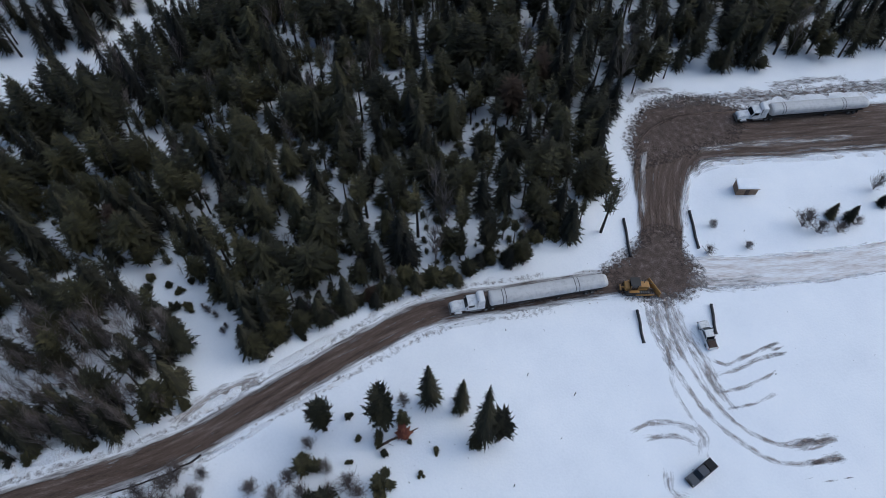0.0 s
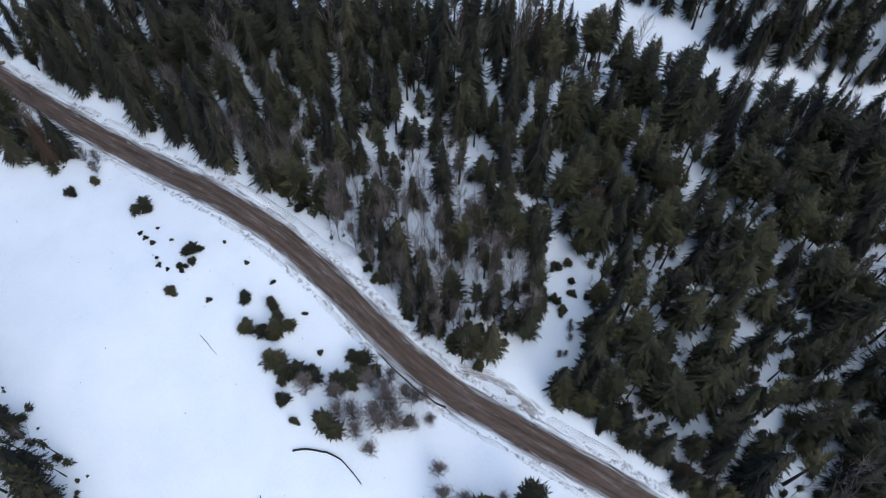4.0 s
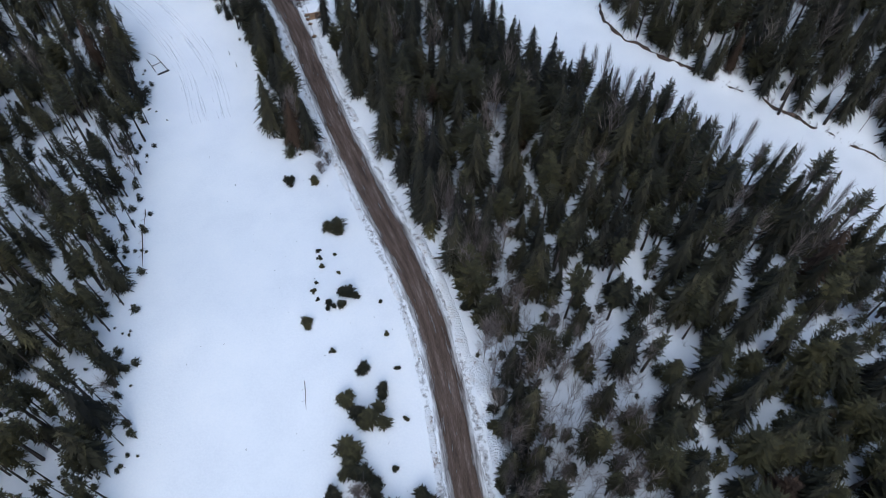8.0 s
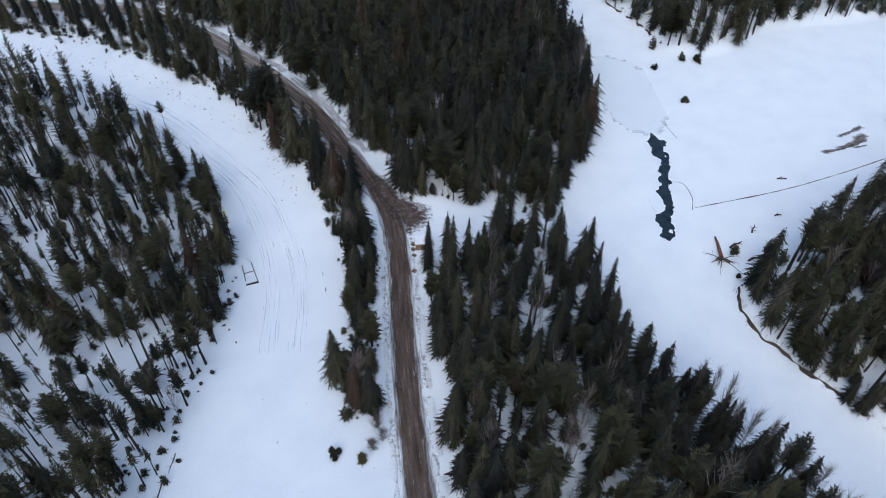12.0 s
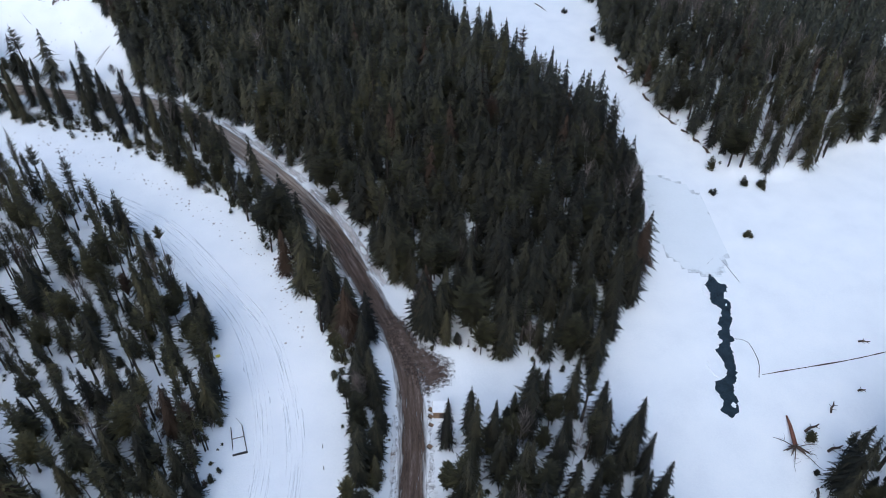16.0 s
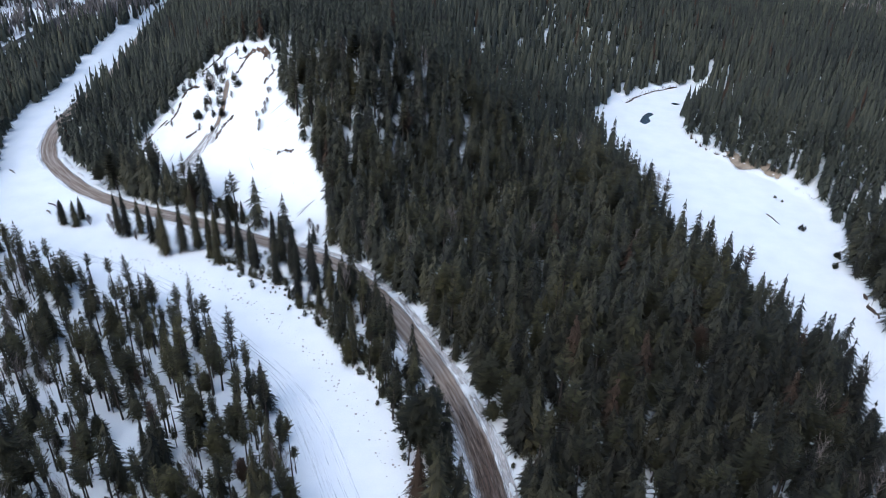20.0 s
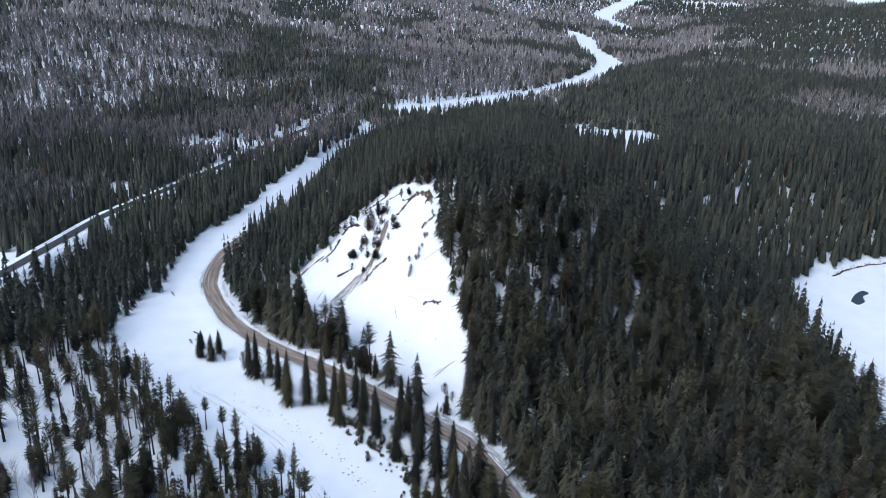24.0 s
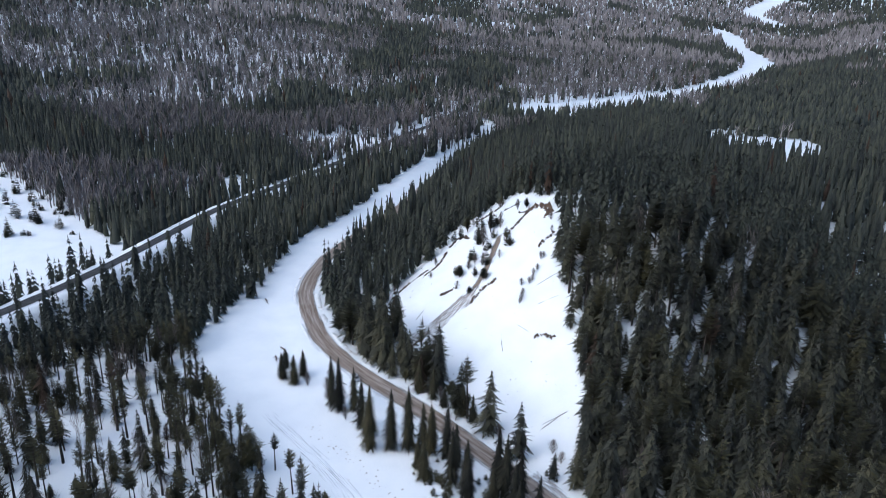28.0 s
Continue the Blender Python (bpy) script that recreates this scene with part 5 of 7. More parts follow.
# ---------------------------------------------------------------- small solid kit
def boxes(*items, bevel=0.0):
    """A bmesh of boxes, each (x0, y0, z0, x1, y1, z1), with optional top inset as a seventh number."""
    bm = bmesh.new()
    for it in items:
        x0, y0, z0, x1, y1, z1 = it[:6]
        t = it[6] if len(it) > 6 else 0.0
        v = [bm.verts.new(p) for p in ((x0, y0, z0), (x1, y0, z0), (x1, y1, z0), (x0, y1, z0), (x0 + t, y0 + t, z1), (x1 - t, y0 + t, z1), (x1 - t, y1 - t, z1), (x0 + t, y1 - t, z1))]
        for f in ((3, 2, 1, 0), (4, 5, 6, 7), (0, 1, 5, 4), (1, 2, 6, 5), (2, 3, 7, 6), (3, 0, 4, 7)):
            bm.faces.new([v[i] for i in f])
    if bevel:
        bmesh.ops.bevel(bm, geom=bm.edges[:], offset=bevel, segments=2, affect="EDGES", clamp_overlap=True)
    return bm


def profile(points, y0, y1, bevel=0.0, taper=0.0):
    """A side outline (x, z) drawn out from y0 to y1; taper narrows its top."""
    bm = bmesh.new()
    top, low = max(z for _, z in points), min(z for _, z in points)
    rings = []
    for y in (y0, y1):
        mid = (y0 + y1) / 2
        rings.append([bm.verts.new((x, y + (mid - y) * taper * (z - low) / (top - low + 1e-9), z)) for x, z in points])
    m = len(points)
    bm.faces.new(rings[0])
    bm.faces.new(rings[1][::-1])
    for i in range(m):
        bm.faces.new((rings[0][(i + 1) % m], rings[0][i], rings[1][i], rings[1][(i + 1) % m]))
    bmesh.ops.recalc_face_normals(bm, faces=bm.faces[:])
    if bevel:
        bmesh.ops.bevel(bm, geom=bm.edges[:], offset=bevel, segments=2, affect="EDGES", clamp_overlap=True)
    return bm


def tube(points, radius, sides=8, ends=True):
    """A round bar along points; radius: one, or one for each point."""
    p = np.array(points, float)
    rad = np.broadcast_to(radius, len(p))
    bm = bmesh.new()
    rings = []
    for i in range(len(p)):
        d = p[min(i + 1, len(p) - 1)] - p[max(i - 1, 0)]
        d /= np.linalg.norm(d)
        s = np.cross(d, (0, 0, 1) if abs(d[2]) < 0.9 else (1, 0, 0))
        s /= np.linalg.norm(s)
        t = np.cross(s, d)
        rings.append([bm.verts.new(p[i] + rad[i] * (math.cos(6.283 * k / sides) * s + math.sin(6.283 * k / sides) * t)) for k in range(sides)])
    for a, b in zip(rings[:-1], rings[1:]):
        for k in range(sides):
            bm.faces.new((a[k], a[(k + 1) % sides], b[(k + 1) % sides], b[k]))
    if ends:
        bm.faces.new(rings[0][::-1])
        bm.faces.new(rings[-1])
    bmesh.ops.recalc_face_normals(bm, faces=bm.faces[:])
    return bm


def thing(name, label, category, group=""):
    return tagged(new(name), label, category, group)


def put(ob, x, y, turn, z=None, lift=0.0):
    """Stands a thing at a place, its +x towards turn (degrees)."""
    zz = float(height(x, y)) if z is None else z
    ob.matrix_basis = pose(x, y, zz + lift, 0, 0, turn)
    return ob


def paint(name, rgb, rough=0.4, metal=0.0, dirt=0.35):
    dark = tuple(c * (1 - dirt) + 0.06 * dirt for c in rgb)
    return material(name, [dark, rgb, tuple(min(1, c * 1.06) for c in rgb)], 1.3, rough, 0.05, 6, metal, spec=0.5)


M_WHITE = paint("white_vehicle_paint", (0.7, 0.7, 0.7), 0.35)
M_NAVY = paint("dark_blue_vehicle_paint", (0.021, 0.027, 0.047), 0.3, dirt=0.2)
M_SILVER = paint("silver_vehicle_paint", (0.42, 0.43, 0.45), 0.3, 0.5)
M_YELLOW = paint("yellow_machine_paint", (0.36, 0.19, 0.05), 0.5, dirt=0.5)
M_GLASS = paint("dark_glass", (0.012, 0.014, 0.018), 0.08, dirt=0.0)
M_RUBBER = paint("tyre_rubber", (0.02, 0.02, 0.02), 0.85)
M_STEEL = paint("dull_steel", (0.2, 0.2, 0.2), 0.5, 0.7)
M_DARKSTEEL = paint("dark_steel", (0.045, 0.043, 0.042), 0.6, 0.4)
M_TARP = paint("grey_white_tarpaulin", (0.5, 0.5, 0.5), 0.6, dirt=0.25)
M_STRAP = paint("black_strap", (0.03, 0.03, 0.03), 0.7)
M_RUST = paint("rusty_load", (0.06, 0.035, 0.028), 0.85)
M_WOOD = material("weathered_planks", [(0.13, 0.085, 0.055), (0.24, 0.165, 0.11), (0.33, 0.25, 0.18)], 1.0, 0.85, 0.3, 6, stretch=(0.6, 6, 6))
M_ROOFSNOW = material("roof_snow", [(0.8, 0.83, 0.88), (0.88, 0.9, 0.93)], 0.6, 0.6, 0.15, 5)
M_PIPE = paint("black_plastic_pipe", (0.012, 0.012, 0.015), 0.5, dirt=0.1)
M_SOIL = material("bare_soil", [(0.05, 0.035, 0.027), (0.12, 0.08, 0.058), (0.22, 0.15, 0.11)], 0.6, 0.9, 0.6, 6)
M_SAND = material("frozen_sand", [(0.2, 0.155, 0.115), (0.3, 0.24, 0.18), (0.42, 0.36, 0.3)], 0.4, 0.9, 0.4, 7)
M_LOG = material("fallen_timber", [(0.035, 0.026, 0.022), (0.07, 0.05, 0.04), (0.14, 0.1, 0.08)], 0.9, 0.9, 0.2, 6)
M_REDLOG = material("red_bark", [(0.09, 0.035, 0.025), (0.17, 0.07, 0.045), (0.2, 0.11, 0.08)], 0.9, 0.9, 0.3, 6)
M_LAMP = paint("clear_headlight", (0.6, 0.6, 0.58), 0.15, dirt=0.05)
M_TAIL = paint("red_tail_light", (0.3, 0.015, 0.012), 0.2, dirt=0.05)
M_FLAG = paint("yellow_plastic", (0.6, 0.55, 0.05), 0.5, dirt=0.1)
M_CLOTH = paint("black_geotextile", (0.014, 0.014, 0.016), 0.9, dirt=0.1)


def wheel(root, x, y, r, w, out):
    """A wheel whose axle runs along y; out: +1 or -1, the side that shows its rim."""
    hub = part("wheel", tube([(0, -w * 0.32, 0), (0, w * 0.32, 0)], r * 0.45, 10), M_DARKSTEEL, root)
    hub.location = (x, y, r)
    part("tyre", tube([(0, -w / 2, 0), (0, -w * 0.36, 0), (0, w * 0.36, 0), (0, w / 2, 0)], [r * 0.86, r, r, r * 0.86], 14), M_RUBBER, hub)
    part("rim", tube([(0, out * w * 0.5, 0), (0, out * (w * 0.5 + 0.02), 0)], r * 0.55, 12), M_STEEL, hub, "steel rim")
    return hub


# ---------------------------------------------------------------- long trucks
def long_truck():
    """A conventional tractor with a long wrapped load; +x is ahead, the tail at x = 0."""
    t = thing("long_load_truck", "white truck carrying a long grey wrapped tower section", "truck", "long-load trucks on the road")
    part("hood", profile([(27.2, 1.0), (29.9, 1.0), (30.0, 1.55), (29.7, 1.85), (27.2, 2.05)], -1.02, 1.02, 0.08, 0.12), M_WHITE, t)
    cab = part("cab", profile([(25.0, 0.95), (27.3, 0.95), (27.3, 2.0), (26.75, 2.95), (25.0, 3.0)], -1.2, 1.2, 0.08, 0.06), M_WHITE, t)
    part("windscreen", profile([(27.3, 2.06), (27.33, 2.08), (26.82, 2.88), (26.78, 2.86)], -1.0, 1.0), M_GLASS, cab, "dark windscreen")
    for sgn in (-1, 1):
        part("side_window", boxes((25.6, sgn * 1.165 - 0.02, 2.1, 26.7, sgn * 1.165 + 0.02, 2.75)), M_GLASS, cab, "dark side window")
        part("mirror", boxes((27.0, sgn * 1.45 - 0.08, 2.0, 27.15, sgn * 1.45 + 0.08, 2.6), bevel=0.03), M_DARKSTEEL, cab, "black mirror")
        part("fender", profile([(27.9, 0.75), (28.1, 1.15), (28.6, 1.3), (29.1, 1.15), (29.4, 0.75)], sgn * 1.2 - 0.17, sgn * 1.2 + 0.17, 0.03), M_WHITE, t)
        part("headlight", boxes((29.85, sgn * 0.82 - 0.2, 1.05, 30.02, sgn * 0.82 + 0.2, 1.3), bevel=0.03), M_LAMP, t, "clear headlight")
        part("fuel_tank", tube([(24.2, sgn * 1.0, 0.75), (26.4, sgn * 1.0, 0.75)], 0.33, 12), M_STEEL, t, "polished fuel tank")
        part("exhaust_stack", tube([(24.95, sgn * 1.05, 1.0), (24.95, sgn * 1.05, 3.9)], 0.08, 8), M_STEEL, t, "chrome exhaust stack")
    part("sleeper", profile([(23.6, 1.0), (25.0, 1.0), (25.0, 3.55), (24.6, 3.85), (23.6, 3.85)], -1.22, 1.22, 0.08, 0.05), M_WHITE, t)
    part("bumper", boxes((29.95, -1.2, 0.45, 30.2, 1.2, 0.85), bevel=0.05), M_STEEL, t)
    part("chassis", boxes((20.2, -0.45, 0.75, 29.8, 0.45, 1.05)), M_DARKSTEEL, t)
    part("trailer_frame", boxes((0.8, -1.15, 0.95, 22.9, 1.15, 1.2), (0.8, -0.4, 0.7, 22.0, 0.4, 0.95)), M_DARKSTEEL, t)
    ring = []
    for k in range(16):
        a = 6.283 * k / 16
        ring.append((math.cos(a), math.sin(a)))
    bm = bmesh.new()
    loops = []
    for x, ry, rz, z in ((-0.1, 1.1, 0.75, 2.1), (0.6, 1.32, 1.05, 2.25), (4, 1.36, 1.12, 2.3), (12, 1.4, 1.2, 2.35), (22.3, 1.4, 1.25, 2.4), (22.6, 1.25, 1.1, 2.4)):
        loops.append([bm.verts.new((x, ry * math.copysign(abs(c) ** 0.75, c), max(1.2, z + rz * math.copysign(abs(q) ** 0.8, q)))) for c, q in ring])
    for a, b in zip(loops[:-1], loops[1:]):
        for k in range(16):
            bm.faces.new((a[k], a[(k + 1) % 16], b[(k + 1) % 16], b[k]))
    bm.faces.new(loops[0][::-1])
    bm.faces.new(loops[-1])
    bmesh.ops.recalc_face_normals(bm, faces=bm.faces[:])
    load = part("load", bm, M_TARP, t, "long load wrapped in grey-white tarpaulin")
    for x, ry, rz, z in ((5.6, 1.385, 1.15, 2.31), (6.3, 1.388, 1.155, 2.315), (19.6, 1.412, 1.235, 2.385), (20.2, 1.412, 1.238, 2.388)):
        v = [(x + dx, (ry + 0.02) * math.copysign(abs(c) ** 0.75, c), max(1.19, z + (rz + 0.02) * math.copysign(abs(q) ** 0.8, q))) for dx in (-0.06, 0.06) for c, q in ring]
        f = [(k, (k + 1) % 16, 16 + (k + 1) % 16, 16 + k) for k in range(16)]
        part("strap", (np.array(v), np.array(f)), M_STRAP, load, "black strap")
    for x in (28.65, 23.4, 22.1, 9.4, 4.0, 2.7):
        for sgn in (-1, 1):
            wheel(t, x, sgn * 1.05, 0.5, 0.42 if x < 25 else 0.32, sgn)
    for sgn in (-1, 1):
        part("tail_light", boxes((0.72, sgn * 0.9 - 0.15, 1.0, 0.79, sgn * 0.9 + 0.15, 1.15)), M_TAIL, t, "red tail light")
        part("mudflap", boxes((1.95, sgn * 1.05 - 0.28, 0.25, 1.99, sgn * 1.05 + 0.28, 0.95)), M_RUBBER, t, "black mudflap")
    return t


truck = long_truck()
put(truck, 3.4, -122.7, 71.0, 0.07)
second = copy_thing(truck, pose(12.2, -201.9, 0.07, 0, 0, 67))


# ---------------------------------------------------------------- bulldozer
def bulldozer():
    d = thing("bulldozer", "yellow bulldozer with a wide blade on the muddy junction", "bulldozer")
    part("hull", boxes((-2.4, -0.75, 0.6, 1.6, 0.75, 1.35), bevel=0.06), M_YELLOW, d)
    part("hood", profile([(-0.1, 1.35), (1.9, 1.3), (2.0, 1.75), (1.7, 2.05), (-0.1, 2.2)], -0.62, 0.62, 0.06), M_YELLOW, d)
    cab = part("cab", boxes((-1.7, -0.85, 1.35, -0.1, 0.85, 2.9, 0.12), bevel=0.05), M_GLASS, d, "dark glazed cab")
    part("roof", boxes((-1.85, -0.95, 2.9, 0.0, 0.95, 3.08), bevel=0.05), M_DARKSTEEL, cab, "black cab roof")
    for sx in (-1.66, -0.24):
        for sy in (-0.8, 0.8):
            part("pillar", boxes((sx - 0.07, sy - 0.07, 1.35, sx + 0.07, sy + 0.07, 2.9)), M_YELLOW, cab, "yellow cab pillar")
    part("fuel_tank", boxes((-2.75, -0.75, 1.2, -1.8, 0.75, 2.15), bevel=0.08), M_YELLOW, d)
    part("exhaust", tube([(1.0, 0.35, 2.0), (1.0, 0.35, 3.0)], 0.08, 8), M_DARKSTEEL, d, "black exhaust pipe")
    for sgn in (-1, 1):
        y = sgn * 1.12
        belt = [(-2.6, 0.55), (-2.35, 0.18), (-2.0, 0.05), (1.7, 0.05), (2.05, 0.2), (2.3, 0.55), (2.05, 0.92), (1.6, 1.05), (-1.9, 1.05), (-2.35, 0.92)]
        track = part("track", profile(belt, y - 0.3, y + 0.3, 0.02), M_DARKSTEEL, d, "muddy steel crawler track")
        for x in np.linspace(-2.0, 1.7, 10):
            part("grouser", boxes((x - 0.03, y - 0.31, 1.04, x + 0.03, y + 0.31, 1.09)), M_STEEL, track)
        part("push_arm", boxes((-0.6, sgn * 1.5 - 0.09, 0.4, 3.0, sgn * 1.5 + 0.09, 0.65), bevel=0.03), M_YELLOW, d)
        part("lift_cylinder", tube([(1.7, sgn * 0.66, 1.9), (2.9, sgn * 0.6, 1.0)], 0.07, 8), M_STEEL, d)
        part("fender", boxes((-1.9, sgn * 1.12 - 0.3, 1.22, 0.0, sgn * 1.12 + 0.3, 1.32), bevel=0.02), M_YELLOW, d)
    part("blade", profile([(2.95, 0.05), (3.2, 0.02), (3.08, 0.5), (3.1, 0.95), (3.3, 1.35), (3.15, 1.36), (2.95, 1.0), (2.9, 0.5)], -1.95, 1.95), M_YELLOW, d, "wide curved yellow blade").matrix_basis = Matrix.Translation((3.0, 0, 0)) @ Matrix.Rotation(radians(26), 4, "Z") @ Matrix.Translation((-3.0, 0, 0))
    part("ripper", boxes((-3.5, -0.6, 0.75, -3.2, 0.6, 1.05), (-3.25, -0.1, 0.7, -2.5, 0.1, 1.2), (-3.5, -0.08, 0.25, -3.3, 0.08, 0.8), bevel=0.02), M_YELLOW, d)
    return d


put(bulldozer(), -0.4, -127.7, 241.0, 0.1)


# ---------------------------------------------------------------- cars
def pickup(name, label, body_mat, bed_mat, covered, category="pickup truck"):
    """A crew-cab pickup; +x is ahead."""
    p = thing(name, label, category)
    part("body", profile([(-2.8, 0.5), (2.7, 0.5), (2.8, 0.8), (2.7, 1.1), (1.3, 1.18), (-2.8, 1.15)], -0.98, 0.98, 0.06, 0.06), body_mat, p)
    cab = part("cab", profile([(-1.0, 1.12), (1.35, 1.12), (0.6, 1.82), (-0.75, 1.86)], -0.9, 0.9, 0.05, 0.16), body_mat, p)
    part("windscreen", profile([(1.36, 1.16), (1.4, 1.18), (0.68, 1.8), (0.64, 1.78)], -0.74, 0.74), M_GLASS, cab, "dark windscreen")
    part("rear_window", profile([(-1.06, 1.2), (-1.02, 1.18), (-0.8, 1.78), (-0.83, 1.78)], -0.7, 0.7), M_GLASS, cab, "dark rear window")
    for sgn in (-1, 1):
        part("side_window", profile([(-0.85, 1.25), (1.0, 1.25), (0.5, 1.74), (-0.7, 1.76)], sgn * 0.86 - 0.03, sgn * 0.86 + 0.03), M_GLASS, cab, "dark side window")
        part("headlight", boxes((2.66, sgn * 0.72 - 0.17, 0.82, 2.8, sgn * 0.72 + 0.17, 1.02), bevel=0.03), M_LAMP, p, "clear headlight")
        part("tail_light", boxes((-2.83, sgn * 0.85 - 0.08, 0.8, -2.76, sgn * 0.85 + 0.08, 1.1)), M_TAIL, p, "red tail light")
        part("mirror", boxes((0.95, sgn * 1.1 - 0.1, 1.15, 1.12, sgn * 1.1 + 0.1, 1.38), bevel=0.03), M_DARKSTEEL, cab, "black mirror")
        for x in (1.8, -1.75):
            wheel(p, x, sgn * 0.84, 0.38, 0.26, sgn)
    if covered:
        part("bed_cover", boxes((-2.72, -0.88, 1.14, -1.05, 0.88, 1.5, 0.08), bevel=0.05), bed_mat, p, "dark bed cover")
    else:
        part("bed_floor", boxes((-2.7, -0.84, 1.15, -1.1, 0.84, 1.17)), M_DARKSTEEL, p, "dark truck bed")
        part("cargo", boxes((-2.6, -0.75, 1.17, -1.5, 0.7, 1.34), (-2.0, -0.3, 1.17, -1.2, 0.5, 1.42), (-2.4, 0.1, 1.17, -2.1, 0.6, 1.5), bevel=0.03), bed_mat, p, "rusty brown cargo")
        part("tool_box", boxes((-1.45, -0.84, 1.17, -1.12, 0.84, 1.45), bevel=0.03), M_DARKSTEEL, p)
    part("bumper", boxes((2.72, -0.95, 0.48, 2.9, 0.95, 0.72), bevel=0.04), M_DARKSTEEL, p)
    part("grille", boxes((2.74, -0.5, 0.75, 2.83, 0.5, 1.02), bevel=0.02), M_DARKSTEEL, p)
    return p


put(pickup("pickup_truck", "white pickup truck with a loaded open bed on packed snow", M_WHITE, M_RUST, False), -14.6, -132.6, -21, lift=0.05)
put(pickup("covered_pickup", "dark blue pickup with a covered bed parked in snow", M_NAVY, M_CLOTH, True), -33.2, -115.0, 96, lift=0.03)


def sedan():
    c = thing("car", "silver car pulled over beside the dirt road", "car")
    part("body", profile([(-2.25, 0.35), (2.2, 0.35), (2.25, 0.62), (1.9, 0.8), (1.0, 0.88), (-1.6, 0.92), (-2.2, 0.85)], -0.88, 0.88, 0.07, 0.06), M_SILVER, c)
    cab = part("roof", profile([(-1.7, 0.88), (1.1, 0.88), (0.35, 1.38), (-1.0, 1.4)], -0.78, 0.78, 0.05, 0.18), M_SILVER, c)
    part("windscreen", profile([(1.1, 0.92), (1.14, 0.93), (0.42, 1.38), (0.38, 1.36)], -0.64, 0.64), M_GLASS, cab, "dark windscreen")
    part("rear_window", profile([(-1.74, 0.94), (-1.7, 0.92), (-1.04, 1.38), (-1.08, 1.38)], -0.62, 0.62), M_GLASS, cab, "dark rear window")
    for sgn in (-1, 1):
        part("side_window", profile([(-1.35, 0.98), (0.75, 0.98), (0.28, 1.3), (-0.9, 1.32)], sgn * 0.73 - 0.03, sgn * 0.73 + 0.03), M_GLASS, cab, "dark side window")
        part("headlight", boxes((2.1, sgn * 0.62 - 0.18, 0.58, 2.24, sgn * 0.62 + 0.18, 0.72), bevel=0.03), M_LAMP, c, "clear headlight")
        for x in (1.4, -1.35):
            wheel(c, x, sgn * 0.76, 0.32, 0.2, sgn)
    return c


put(sedan(), -158.8, 232.6, 152, lift=0.1)


# ---------------------------------------------------------------- shed and cabin
def hut(name, label, length, width, wall_h, rise, over):
    """A small plank hut; its roof's snow slopes to the -y side."""
    s = thing(name, label, "shed")
    x, y = length / 2, width / 2
    for sgn, tag in ((-1, 0), (1, 0)):
        wall = part("wall", boxes((-x, sgn * (y - 0.06) - 0.06, 0, x, sgn * (y - 0.06) + 0.06, wall_h if sgn < 0 else wall_h + rise)), M_WOOD, s, "weathered plank wall")
        count = int(length / 0.3)
        for k in range(count):
            x0 = -x + length * k / count + 0.01
            part("plank", boxes((x0, sgn * (y + 0.012) - 0.012, 0.02, x0 + length / count - 0.02, sgn * (y + 0.012) + 0.012, (wall_h if sgn < 0 else wall_h + rise) - 0.02)), M_WOOD, wall)
    for sgn in (-1, 1):
        part("end_wall", profile([(-y + 0.12, 0), (y - 0.12, 0), (y - 0.12, wall_h + rise), (-y + 0.12, wall_h)], -0.06, 0.06), M_WOOD, s, "weathered plank wall").matrix_basis = pose(sgn * (x - 0.06), 0, 0, 0, 0, 90)
    slope = math.atan2(rise, width)
    roof = part("roof", boxes((-x - over, -y - over, 0, x + over, y + over, 0.08)), M_WOOD, s, "plank roof")
    roof.matrix_basis = Matrix.Translation((0, 0, wall_h + rise / 2 + 0.03)) @ Matrix.Rotation(slope, 4, "X")
    part("roof_snow", boxes((-x - over + 0.03, -y - over + 0.03, 0.08, x + over - 0.03, y + over - 0.03, 0.3, 0.08), bevel=0.07), M_ROOFSNOW, roof, "thick white roof snow")
    part("door", boxes((-0.45, -y - 0.05, 0.05, 0.45, -y - 0.026, min(1.9, wall_h - 0.15))), M_LOG, s, "dark plank door")
    return s


put(hut("shed", "small wooden shed with a snow-covered roof", 4.2, 2.4, 2.0, 0.35, 0.2), 7.6, -162.1, 241)
put(hut("cabin", "small log cabin with thick white roof snow", 3.6, 2.4, 2.1, 0.3, 0.25), 23.2, 102.4, 0)
for x, y, w in ((20.9, 103.4, 1.0), (20.8, 101.6, 0.8), (20.9, 99.4, 0.7), (20.6, 94, 1.0)):
    b = thing("pallet_stack", "dark timber offcuts beside the road", "timber")
    part("board", boxes((-w / 2, -0.5, 0.0, w / 2, 0.5, 0.25), bevel=0.03), M_LOG, b)
    part("board", boxes((-w * 0.35, -0.62, 0.25, w * 0.4, 0.3, 0.42), bevel=0.03), M_WOOD, b)
    put(b, x, y, 20 * x)

